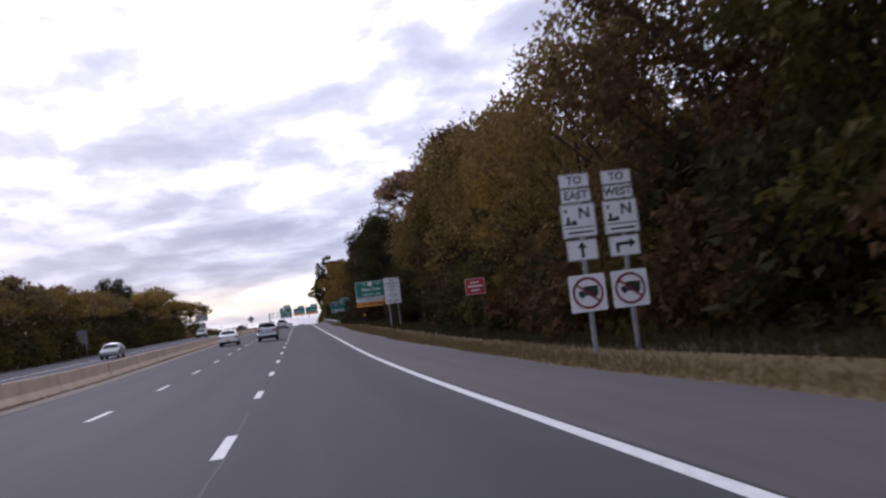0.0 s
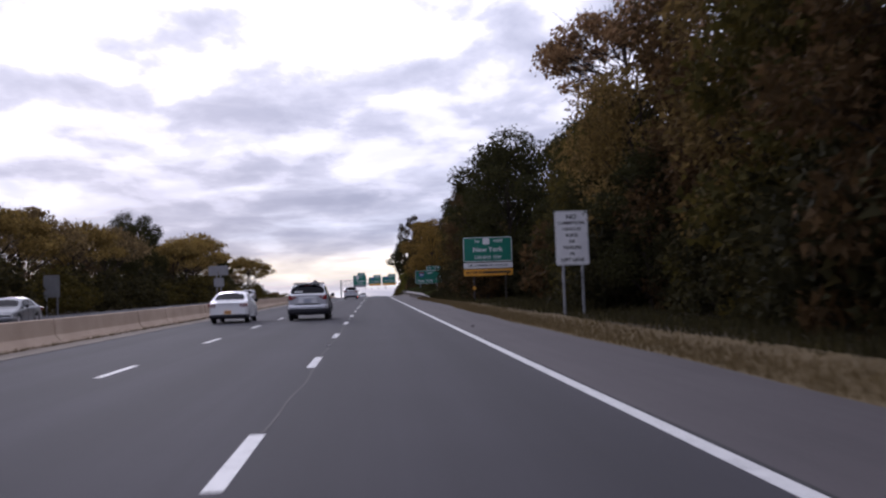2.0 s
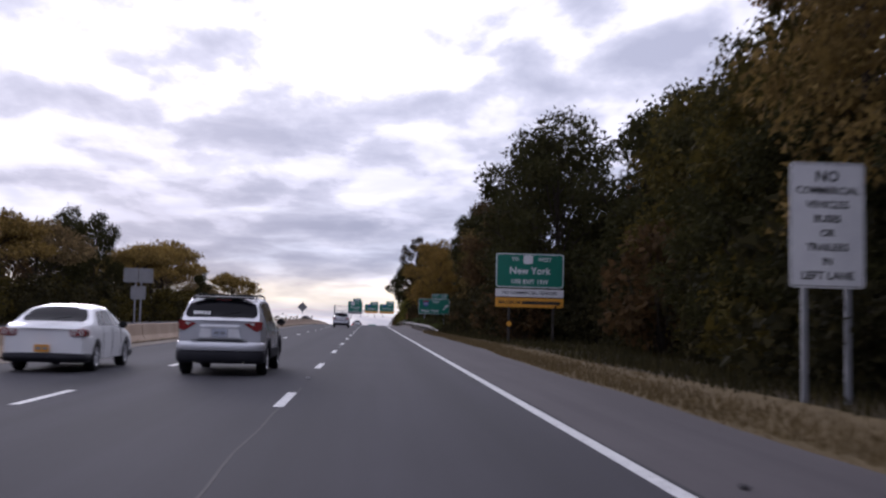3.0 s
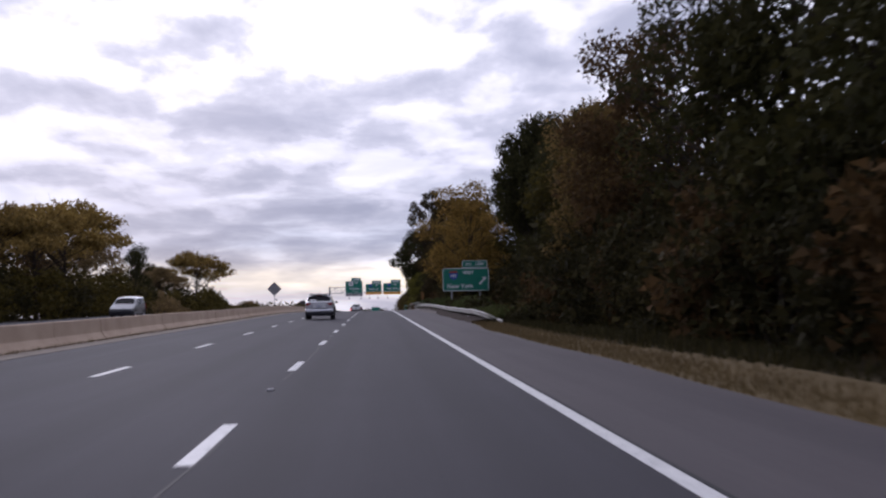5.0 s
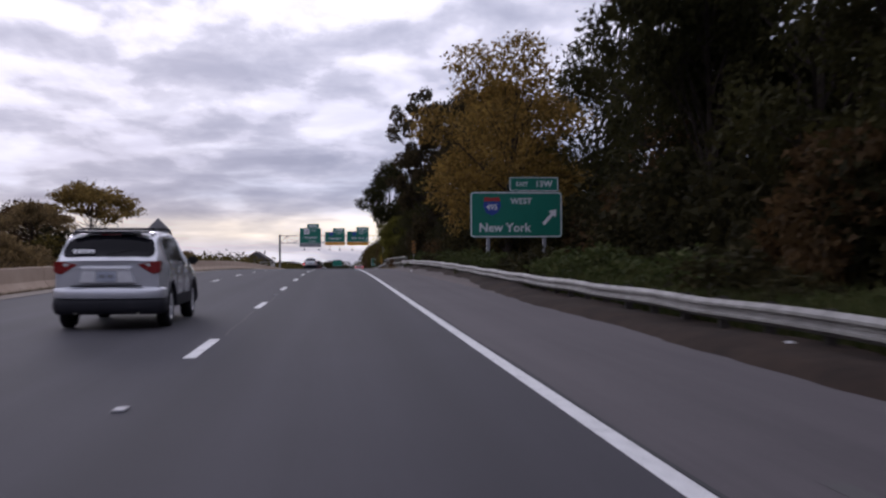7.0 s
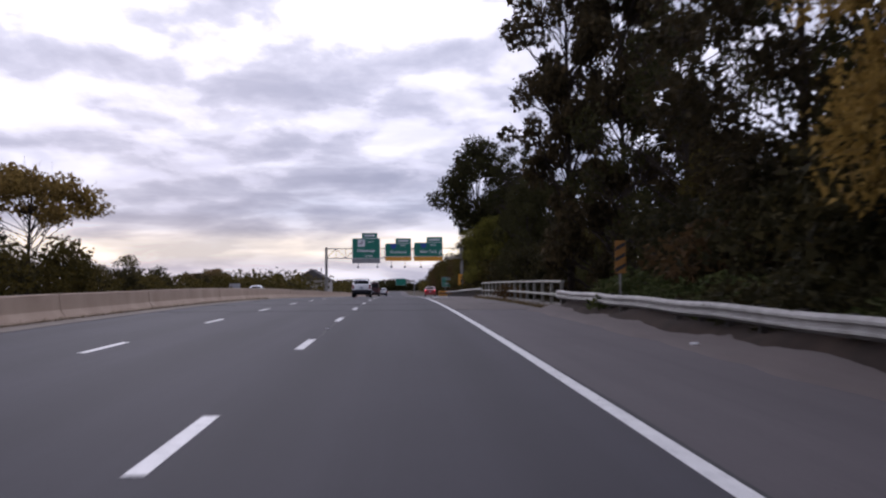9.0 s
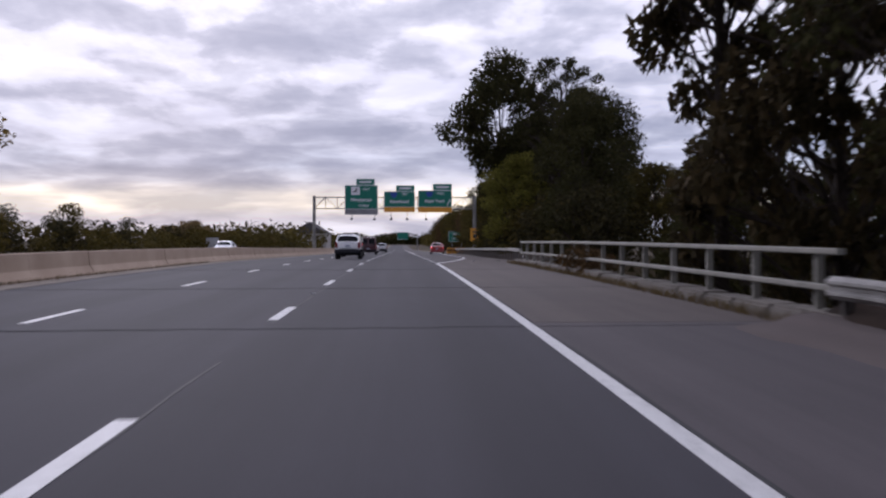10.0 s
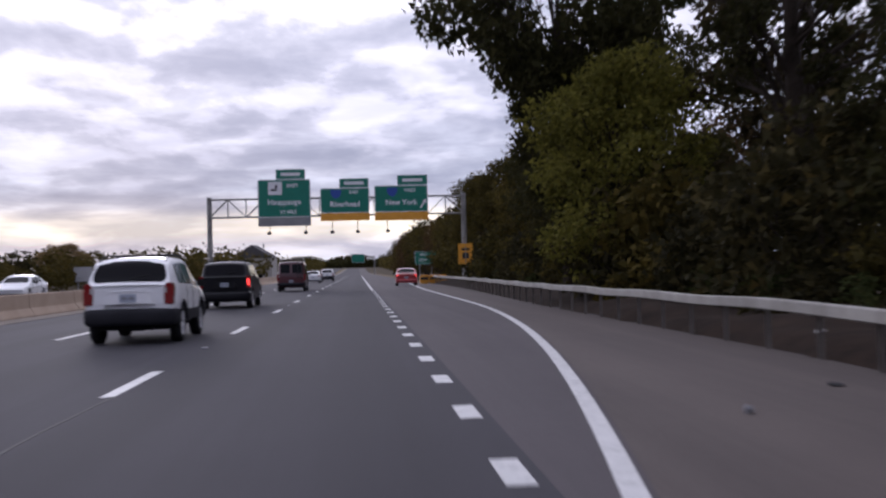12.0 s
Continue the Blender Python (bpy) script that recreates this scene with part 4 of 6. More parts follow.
RAIL_TREES = (("dark_a", 15.4, 216, 14.0, 1.05), ("open_dark", 16.6, 225, 15.5, 1.0), ("dark_b", 18.0, 233, 14.5, 1.0), ("gold_a", 12.0, 251.5, 13.4, 1.12),
              ("gold_a", 13.0, 263, 12.8, 0.85), ("olive_a", 15.6, 258, 8.5, 0.9), ("brown", 13.6, 274, 14.8, 0.95), ("overhang", 13.2, 297, 23.6, 0.70),
              ("lacy", 14.6, 269, 13.6, 0.9), ("lacy", 14.4, 289, 18.5, 0.85), ("lacy", 16.2, 236, 19.2, 0.72), ("olive_b", 14.6, 284, 7.2, 0.9))
RAMP_TREES = (("dark_a", 15.6, 343, 10.8, 0.96), ("olive_a", 16.8, 333, 5.8, 1.0), ("bare_top", 13.9, 350, 14.9, 0.92), ("high_dark", 10.7, 364, 16.8, 0.93),
              ("lime_a", 11.6, 359, 8.4, 1.1), ("brown", 17.2, 357, 12.2, 1.0), ("dark_b", 15.2, 372, 12.8, 1.0), ("dark_a", 14.6, 382, 12.6, 0.9),
              ("olive_a", 15.4, 396, 10.8, 0.9), ("olive_b", 14.4, 408, 9.8, 0.9), ("olive_a", 14.0, 419, 9.6, 0.95), ("olive_b", 14.6, 432, 10.4, 0.9))
TURNS = {(10.7, 364): 68}   # the crown that leans out over the ramp
for key, x, y, h, w in START_TREES + RISE_TREES + RAIL_TREES + RAMP_TREES:
    plant(key, max(x, 9.5 + 4.4 * ease(y, 192, 240) + 6.2 * w) if 200 < y < 240 else max(x, wood_edge(y) + 4.6 * w) if y < 200 else x, y, h, TURNS.get((x, y), r.uniform(0, 360)), w)
# the wood behind them
y = 6.0
while y < 282:
    plant(r.choice(("back_rust", "back_olive") if y < 60 else ("back", "back", "back_rust", "back")), r.uniform(19.5, 22.5), y, r.uniform(9.5, 12.5) - 3.0 * ease(y, 170, 182) * (1 - ease(y, 205, 215)) - 3.0 * ease(y, 235, 260), r.uniform(0, 360), r.uniform(0.95, 1.2))
    if r.random() < 0.8:
        plant(r.choice(("back", "back_rust")), r.uniform(27, 32), y + 3, r.uniform(10.0, 13.0) - 3.0 * ease(y, 235, 260), r.uniform(0, 360), 1.2)
    y += r.uniform(5.5, 7.5)
plant("lofty", 10.7, 299, 24.4, 60, 0.95)
plant("dark_a", 12.3, 331.5, 9.3, 110, 0.86)
plant("dark_b", 10.7, 362.6, 9.4, 40, 0.85)
plant("dark_b", 18.6, 232, 17.0, 70, 1.0)
plant("high_dark", 16.2, 228, 16.8, 160, 0.7)
plant("dark_a", 18.8, 257, 14.0, 20, 1.0)
for x, y, h in ((13.4, 95, 7.0), (13.6, 101, 7.0), (13.6, 107, 7.5), (14.0, 113, 7.0)):
    plant("dark_a", x, y, h, r.uniform(0, 360), 1.1)
y = 332.0
while y < 640:
    plant(r.choice(("back", "back_rust", "back")), r.uniform(19.5, 24.0) + (y - 332) * 0.02, y, 6.0 + 1.5 * ease(y, 335, 365) + 4.0 * ease(y, 395, 425) + r.uniform(-1, 1.5), r.uniform(0, 360), 1.1)
    y += r.uniform(6.0, 9.0)
for x, y, h in ((14.5, 309, 9.0), (19, 313, 9.8), (15.0, 319, 8.0), (17.0, 325, 5.6), (23, 304, 10.6), (20, 290, 9.0), (22, 297, 10.8), (26, 321, 12), (29, 310, 12)):
    plant(r.choice(("olive_b", "dark_b", "back_olive")), x, y, h, r.uniform(0, 360), 0.9)
y = 444.0
while y < 640:
    plant(r.choice(("back_olive", "back", "back_rust")), (16.6 if y < 510 else 15.0) + r.uniform(-0.4, 1.0), y, r.uniform(9.0, 11.0), r.uniform(0, 360), 0.9)
    y += r.uniform(9.0, 13.0)
for x, y, h in ((20.0, 322, 12.0), (24.0, 314, 14.0), (18.5, 327, 6.5)):
    plant("back", x, y, h, r.uniform(0, 360), 1.0)
# undergrowth along the wood's edge
y = 4.0
while y < 282:
    key = r.choice(("bush_c", "bush_rust", "bush_a") if y < 50 else ("bush_a", "bush_a", "bush_b", "bush_b", "bush_c", "bush_rust", "bush_a"))
    h = r.uniform(2.6, 4.6)
    bush(key, wood_edge(y + 1.5) + 0.55 * h + r.uniform(-0.3, 0.6), y, h, r.uniform(0, 360), r.uniform(0.85, 1.1))
    if r.random() < 0.8:
        bush("bush_far", wood_edge(y + 2.5) + 4.4 + r.uniform(-0.5, 0.8), y + 1.2, r.uniform(4.0, 6.5), r.uniform(0, 360), r.uniform(1.0, 1.25), inner)
    y += r.uniform(2.3, 3.1)
y = 328.0
while y < 450:
    bush(r.choice(("bush_a", "bush_b", "bush_c")), 12.3 + r.uniform(-0.4, 1.2) + 0.9 * ease(y, 375, 410), y, r.uniform(2.0, 4.2), r.uniform(0, 360), 1.0)
    y += r.uniform(2.4, 3.4)
for i in range(18):
    bush("bush_far", r.uniform(10.5, 19.0), 291 + i * 1.8, r.uniform(4.0, 6.5), r.uniform(0, 360), 1.2, inner)
for x, y, h in ((8.35, 305.2, 0.9), (8.45, 307.6, 1.0), (8.4, 310.0, 0.8)):
    bush("bush_dead", x, y, h, 30 * y, 1.5)
# weeds close behind the guardrails
y = 201.0
while y < 420:
    if y < 282 or y > 329:
        off = 0.75 * ease(y, 326, 338) + 0.9 * ease(y, 352, 400)
        bush(r.choice(("bush_green_weed", "bush_green_weed", "bush_weed")), (9.0 if y < 282 else 11.2) + off + r.uniform(-0.1, 0.5), y, r.uniform(0.7, 1.5), r.uniform(0, 360), 1.3, weeds)
    y += r.uniform(1.3, 2.2)
for y in (185.0, 186.6, 188.4, 190.3, 192.4, 194.8, 197.6):
    bush("bush_weed", 9.0 + r.uniform(-0.15, 0.3), y, r.uniform(0.4, 0.8), r.uniform(0, 360), 1.6, weeds)
for x, y, h in ((14.6, 213, 4.2), (12.2, 253, 3.2), (13.8, 122, 5.4)):
    bush("bush_gold", x, y, h, 40)
# left of the opposing carriageway
for key, x, y, h, w in (("umbrella", -33, 100, 9.0, 1.0), ("umbrella_gold", -35, 118, 10.0, 1.0), ("umbrella", -33, 128, 10.0, 1.0), ("umbrella_gold", -32, 145, 9.5, 1.0),
                        ("umbrella", -34, 160, 10.0, 1.0), ("umbrella_gold", -33, 176, 9.6, 1.0), ("umbrella", -33, 190, 10.0, 1.0), ("dark_b", -34, 205, 12.0, 0.85), ("dark_b", -33, 214, 12.2, 0.8),
                        ("umbrella_gold", -31, 228, 9.6, 1.0), ("umbrella_gold", -31, 240, 10.6, 1.0), ("umbrella_gold", -32, 254, 12.0, 0.95), ("umbrella", -34, 270, 8.8, 0.9), ("dark_a", -31, 285, 9.4, 0.85),
                        ("umbrella", -33, 302, 9.4, 0.9), ("umbrella", -33, 316, 8.6, 0.9), ("umbrella_gold", -32.5, 346, 11.8, 0.95), ("umbrella", -37, 334, 8.4, 1.0)):
    plant(key, x, y, h * 1.08, r.uniform(0, 360), w, "trees beyond the opposing road")
y = 50.0
while y < 360:
    plant(r.choice(("back", "back_rust", "back_olive")), r.uniform(-44, -40), y, r.uniform(7.5, 10.0), r.uniform(0, 360), 1.0, "trees beyond the opposing road")
    bush(r.choice(("bush_beyond", "bush_far_olive", "bush_far_olive")), r.uniform(-31, -28.5), y + 2, r.uniform(2.4, 4.2), r.uniform(0, 360), 1.2, beyond)
    bush(r.choice(("bush_beyond", "bush_far_olive")), r.uniform(-35, -32), y + 5, r.uniform(3.5, 5.5), r.uniform(0, 360), 1.3, beyond)
    y += r.uniform(5.5, 8.0)
y = 366.0
while y < 640:
    bush(r.choice(("bush_beyond", "bush_far_olive")), r.uniform(-37, -31.8), y, r.uniform(2.6, 4.6), r.uniform(0, 360), 1.4, beyond)
    if r.random() < 0.55:
        plant(r.choice(("back", "umbrella", "back_olive")), r.uniform(-48, -34), y + 3, r.uniform(4.2, 6.4), r.uniform(0, 360), 1.0, "trees beyond the opposing road")
    y += r.uniform(5, 8)


grow("undergrowth", inner, "dark green undergrowth in the depth of the wood")
grow("weeds", weeds, "rank weeds and dry stalks behind the guardrails")
grow("undergrowth", beyond, "olive scrub beyond the opposing road")


def far_woods(name, seed, count, place, size, material, label):
    """Distant woods as one object of leaf masses in ragged heaps."""
    rg = np.random.default_rng(seed)
    verts, faces = [], []
    for _ in range(count):
        x, y, z, s = place(rg)
        a = rg.normal(size=3)
        a /= np.linalg.norm(a)
        b = np.cross(a, rg.normal(size=3))
        b /= np.linalg.norm(b) + 1e-6
        o = np.array((x, y, z))
        k = size * s
        i = len(verts)
        verts += [tuple(o - a * k), tuple(o + b * k * 0.6), tuple(o + a * k), tuple(o - b * k * 0.6)]
        faces.append((i, i + 1, i + 2, i + 3))
    return tagged(hang(name, mesh_of(name, verts, faces, material)), label, "woods", kind="stuff")


def heap(side, x0, x1, y0, y1, h):
    def place(rg):
        y, x = rg.uniform(y0, y1), side * rg.uniform(x0, x1)
        top = h * (0.65 + 0.35 * math.sin(y * 0.061 + x * 0.11) * math.sin(y * 0.023 + 1.3) + 0.18 * math.sin(y * 0.31))
        return x, y, grade(min(y, 1400)) + top * rg.random() ** 0.6, rg.uniform(0.5, 1.4)
    return place


far_woods("far_woods", 41, 30000, heap(1, 24, 60, 560, 1500, 13), 0.72, LEAF_OLIVE, "distant autumn woods beyond the exit ramp")
far_woods("far_woods", 42, 30000, heap(-1, 30, 90, 600, 1600, 10), 0.75, LEAF_OLIVE, "distant autumn woods beyond the opposing road")
far_woods("far_woods", 43, 22000, heap(1, -70, 90, 1500, 1560, 12), 1.1, LEAF_DARK, "woods on the horizon ahead")
far_woods("wood_interior", 44, 22000, lambda g: (g.uniform(31, 40), g.uniform(0, 284), g.uniform(0, 1) * 10, g.uniform(0.6, 1.3)), 0.9, LEAF_DARK, "dense dark depth of the roadside wood")


# ---- houses beyond the opposing road ----
HOUSE_WALL = plain("pale_house_siding", (0.30, 0.28, 0.26), (0.42, 0.40, 0.37), 1.0, 0.8, 0.0, 0.1)
ROOF = plain("dark_roof_shingles", (0.045, 0.040, 0.042), (0.085, 0.078, 0.078), 2.0, 0.9, 0.0, 0.3)
PANE = plain("dark_window_pane", (0.012, 0.013, 0.016), (0.024, 0.026, 0.03), 2.0, 0.2)


def house(x, y, w, d, eave, ridge, turn, label):
    """A gabled house whose front faces the road's near end."""
    ob = thing("house", pose(x, y, ground_height(x, y) - 0.2, 0, 0, turn), label, "house", "houses beyond the road")
    bm = bmesh.new()
    box(bm, w, d, eave, (0, 0, eave / 2))
    part("wall", bm, HOUSE_WALL, ob)
    bm = bmesh.new()
    slab(bm, [(-w / 2 - 0.4, eave - 0.15), (w / 2 + 0.4, eave - 0.15), (0, ridge)], -d / 2 - 0.35, d / 2 + 0.35)
    roof = part("roof", bm, ROOF, ob)
    bm = bmesh.new()
    box(bm, 0.6, 0.6, 1.8, (w * 0.22, d * 0.1, ridge - 0.5), bevel=0.03)
    part("chimney", bm, HOUSE_WALL, roof)
    for i in range(3):
        for z in ((1.5, 4.1) if eave > 4.5 else (1.5,)):
            bm = bmesh.new()
            box(bm, 1.15, 0.08, 1.45, (w * (i - 1) * 0.3, -d / 2 - 0.03, z), bevel=0.02)
            win = part("window", bm, SIGN_WHITE, ob)
            bm = bmesh.new()
            box(bm, 0.95, 0.03, 1.25, (w * (i - 1) * 0.3, -d / 2 - 0.08, z))
            part("pane", bm, PANE, win)


house(-50.0, 560, 9.0, 8.0, 3.4, 5.8, 14, "small pale house with a dark gabled roof behind trees")
house(-38.0, 764, 16.0, 10.0, 8.0, 13.0, -8, "large pale house with a dark roof above distant trees")


# ---- signs ----
SIGN_MAROON = plain("faded_prohibition_red", (0.11, 0.018, 0.016), (0.17, 0.028, 0.024), 2.0, 0.5, 0.0, 0.02)

def panel(parent, name, w, h, x, z, material, r=0.06, y0=-0.012, y1=0.004, label=""):
    bm = bmesh.new()
    slab(bm, rounded(w, h, r), y0, y1, x, z)
    return part(name, bm, material, parent, label)


def bordered(parent, name, w, h, x, z, material, border, edge=0.05, inset=0.03, r=0.12, label=""):
    """A sign panel with a painted border line proud of its face."""
    ob = panel(parent, name, w, h, x, z, material, r, label=label)
    bm = bmesh.new()
    outer, inner = rounded(w - 2 * inset, h - 2 * inset, max(0.01, r - inset)), rounded(w - 2 * inset - 2 * edge, h - 2 * inset - 2 * edge, max(0.008, r - inset - edge))
    o = [bm.verts.new((a + x, -0.0155, b + z)) for a, b in outer]
    i = [bm.verts.new((a + x, -0.0155, b + z)) for a, b in inner]
    n = len(o)
    for k in range(n):
        bm.faces.new((o[k], o[(k + 1) % n], i[(k + 1) % n], i[k]))
    part("border", bm, border, ob)
    return ob


def posts(parent, xs, z1, w=0.09, d=0.06, material=POST_STEEL, z0=-0.5):
    y = d / 2 + 0.008
    for x in xs:
        bm = bmesh.new()
        box(bm, w, d, z1 - z0, (x, y, (z1 + z0) / 2), bevel=0.008)
        part("post", bm, material, parent)


def arrow(bm, pts, width, y=-0.0165):
    """A flat arrow shaft along points in x and z, with a head at the end."""
    for (x0, z0), (x1, z1) in zip(pts, pts[1:]):
        dx, dz = x1 - x0, z1 - z0
        n = math.hypot(dx, dz)
        ux, uz = dx / n, dz / n
        px, pz = -uz * width / 2, ux * width / 2
        ends = [(x0 - ux * width / 2 + px, z0 - uz * width / 2 + pz), (x0 - ux * width / 2 - px, z0 - uz * width / 2 - pz), (x1 - px, z1 - pz), (x1 + px, z1 + pz)]
        bm.faces.new([bm.verts.new((a, y, b)) for a, b in ends])
    (x0, z0), (x1, z1) = pts[-2:]
    dx, dz = x1 - x0, z1 - z0
    n = math.hypot(dx, dz)
    ux, uz = dx / n, dz / n
    k = width * 1.5
    bm.faces.new([bm.verts.new((a, y - 0.001, b)) for a, b in ((x1 - uz * k, z1 + ux * k), (x1 + uz * k, z1 - ux * k), (x1 + ux * k * 1.3, z1 + uz * k * 1.3))])


def ring(bm, r0, r1, x, z, y, n=28):
    o = [bm.verts.new((x + r0 * math.cos(6.2832 * k / n), y, z + r0 * math.sin(6.2832 * k / n))) for k in range(n)]
    i = [bm.verts.new((x + r1 * math.cos(6.2832 * k / n), y, z + r1 * math.sin(6.2832 * k / n))) for k in range(n)]
    for k in range(n):
        bm.faces.new((o[k], o[(k + 1) % n], i[(k + 1) % n], i[k]))


def route_stack(x, y, word, turn_right, label):
    """A route-marker assembly above a no-trucks sign."""
    base = grade(y) - 0.03
    ob = thing("route_sign", pose(x, y, base), label, "road sign", "route signs")
    posts(ob, (0.03,), 4.40, 0.10, 0.07)
    for w, h, z, txt in ((0.74, 0.34, 4.25, "TO"), (0.74, 0.34, 3.88, word)):
        p = bordered(ob, "sign_panel", w, h, 0, z, SIGN_WHITE, SIGN_BLACK, 0.012, 0.012, 0.03)
        lettering(txt, 0.27, 0, z, p, SIGN_BLACK)
    p = bordered(ob, "marker_panel", 0.86, 0.82, 0, 3.27, SIGN_WHITE, SIGN_BLACK, 0.014, 0.012, 0.03)
    lettering("N", 0.38, 0.15, 3.44, p, SIGN_BLACK)
    for cx, cz, w, h in ((-0.26, 3.30, 0.07, 0.14), (-0.20, 3.20, 0.30, 0.06), (-0.30, 3.52, 0.06, 0.09), (-0.12, 3.255, 0.12, 0.04)):
        bm = bmesh.new()
        box(bm, w, 0.004, h, (cx, -0.016, cz))
        part("emblem", bm, SIGN_BLACK, p)
    bars(p, ((0, 3.10, 0.74, 0.025), (0.02, 2.98, 0.62, 0.045)), SIGN_BLACK)
    p = bordered(ob, "arrow_panel", 0.76, 0.50, 0, 2.55, SIGN_WHITE, SIGN_BLACK, 0.012, 0.012, 0.03)
    bm = bmesh.new()
    arrow(bm, [(-0.18, 2.42), (-0.18, 2.60), (0.13, 2.60)] if turn_right else [(0, 2.40), (0, 2.60)], 0.08)
    part("arrow", bm, SIGN_BLACK, p)
    p = panel(ob, "no_truck_panel", 0.90, 0.90, 0, 1.50, SIGN_WHITE, 0.04)
    bm = bmesh.new()
    ring(bm, 0.39, 0.325, 0, 1.50, -0.0165)
    box(bm, 0.74, 0.003, 0.055, (0, -0.020, 1.50), (0, 40, 0))
    part("prohibition_ring", bm, SIGN_MAROON, p, "dark red ring with a slash")
    bm = bmesh.new()
    box(bm, 0.36, 0.004, 0.23, (0.08, -0.0155, 1.55))
    box(bm, 0.13, 0.004, 0.12, (-0.17, -0.0155, 1.50))
    for cx in (-0.15, 0.10, 0.18):
        rod(bm, (cx, -0.0135, 1.425), (cx, -0.0175, 1.425), 0.045, sides=12)
    part("truck_symbol", bm, SIGN_BLACK, p)
    return ob


route_stack(8.10, 18.84, "EAST", False, "white parkway route signs with an up arrow above a no-trucks sign")
route_stack(9.18, 18.90, "WEST", True, "white parkway route signs with a turning arrow above a no-trucks sign")

ob = thing("red_sign", pose(9.07, 41.5, grade(41.5) - 0.03), "red rectangular sign with pale worn lettering on two posts", "road sign")
posts(ob, (-0.30, 0.30), 2.55, 0.06, 0.05, TIMBER)
p = bordered(ob, "sign_panel", 0.93, 0.74, 0, 2.36, SIGN_RED, SIGN_WHITE, 0.018, 0.02, 0.05)
bars(p, ((0, 2.54, 0.40, 0.06), (0, 2.37, 0.66, 0.07), (0, 2.19, 0.36, 0.06)), SIGN_WHITE)

ob = thing("regulation_sign", pose(10.08, 95.7, grade(95.7) - 0.05), "tall white regulation sign with black lettering on two posts", "road sign")
posts(ob, (-0.43, 0.43), 4.55, 0.11, 0.10)
p = bordered(ob, "sign_panel", 1.50, 2.44, 0, 3.40, SIGN_WHITE, SIGN_BLACK, 0.016, 0.03, 0.10)
for i, (txt, s) in enumerate((("NO", 0.30), ("COMMERCIAL", 0.20), ("VEHICLES", 0.20), ("BUSES", 0.20), ("OR", 0.20), ("TRAILERS", 0.20), ("IN", 0.20), ("LEFT LANE", 0.22))):
    lettering(txt, s, 0, 4.34 - 0.275 * i, p, SIGN_BLACK)

ob = thing("guide_sign", pose(11.53, 145.4, grade(145.4)), "green guide sign to New York over white and amber plates", "road sign")
posts(ob, (-1.30, 1.55), 5.4, 0.14, 0.14, TIMBER)
p = bordered(ob, "sign_panel", 4.42, 2.22, 0, 4.58, SIGN_GREEN, SIGN_WHITE, 0.06, 0.02, 0.20)
lettering("TO", 0.34, -0.95, 5.30, p, SIGN_WHITE)
lettering("WEST", 0.34, 0.95, 5.30, p, SIGN_WHITE)
bm = bmesh.new()
slab(bm, rounded(0.62, 0.56, 0.12), -0.020, -0.012, -0.12, 5.30)
part("route_shield", bm, SIGN_WHITE, p)
lettering("New York", 0.62, 0.0, 4.56, p, SIGN_WHITE)
lettering("USE EXIT 13W", 0.38, 0.0, 3.86, p, SIGN_WHITE)
p = panel(ob, "plate", 4.42, 0.50, 0, 3.14, SIGN_WHITE, 0.04)
lettering("NO COMMERCIAL VEHICLES", 0.28, 0, 3.14, p, SIGN_BLACK)
p = panel(ob, "plate", 4.42, 0.60, 0, 2.52, SIGN_AMBER, 0.04, label="amber plate")
lettering("MAXIMUM", 0.30, -1.3, 2.52, p, SIGN_BLACK)
bars(p, ((0.75, 2.52, 2.5, 0.20),), SIGN_BLACK)
bm = bmesh.new()
box(bm, 0.30, 0.02, 0.30, (-1.30, -0.06, 1.14), (0, 45, 0), 0.01)
part("delineator", bm, SIGN_AMBER, ob, "amber diamond delineator")

ob = thing("exit_sign", pose(11.06, 242.6, grade(242.6)), "green exit sign to New York with an exit number tab", "road sign")
posts(ob, (-1.45, 1.45), 4.2, 0.16, 0.16, POST_STEEL)
p = bordered(ob, "sign_panel", 4.74, 2.34, 0, 3.18, SIGN_GREEN, SIGN_WHITE, 0.06, 0.02, 0.20)
lettering("WEST", 0.42, 0.25, 3.86, p, SIGN_WHITE)
lettering("New York", 0.62, -0.60, 2.50, p, SIGN_WHITE)
bm = bmesh.new()
slab(bm, [(-0.42, 0.22), (0.42, 0.22), (0.46, 0.0), (0.30, -0.34), (0, -0.50), (-0.30, -0.34), (-0.46, 0.0)], -0.020, -0.012, -1.25, 3.62)
sh = part("route_shield", bm, SIGN_BLUE, p, "blue interstate shield")
bm = bmesh.new()
slab(bm, [(-0.44, 0.0), (0.44, 0.0), (0.36, 0.22), (0, 0.17), (-0.36, 0.22)], -0.022, -0.012, -1.25, 3.86)
part("shield_top", bm, SIGN_RED, sh)
lettering("495", 0.40, -1.25, 3.55, sh, SIGN_WHITE, -0.024)
bm = bmesh.new()
arrow(bm, [(1.45, 2.75), (1.85, 3.20)], 0.17)
part("arrow", bm, SIGN_WHITE, p)
p = bordered(ob, "exit_tab", 2.55, 0.74, 0.92, 4.74, SIGN_GREEN, SIGN_WHITE, 0.04, 0.02, 0.10)
lettering("EXIT", 0.30, 0.30, 4.73, p, SIGN_WHITE)
lettering("13W", 0.44, 1.42, 4.74, p, SIGN_WHITE)

# the sign gantry over the road
GY = 415.7
gz = grade(GY)
gantry = thing("sign_gantry", pose(0, GY, gz), "steel truss sign gantry spanning the carriageway", "sign gantry", kind="structure")
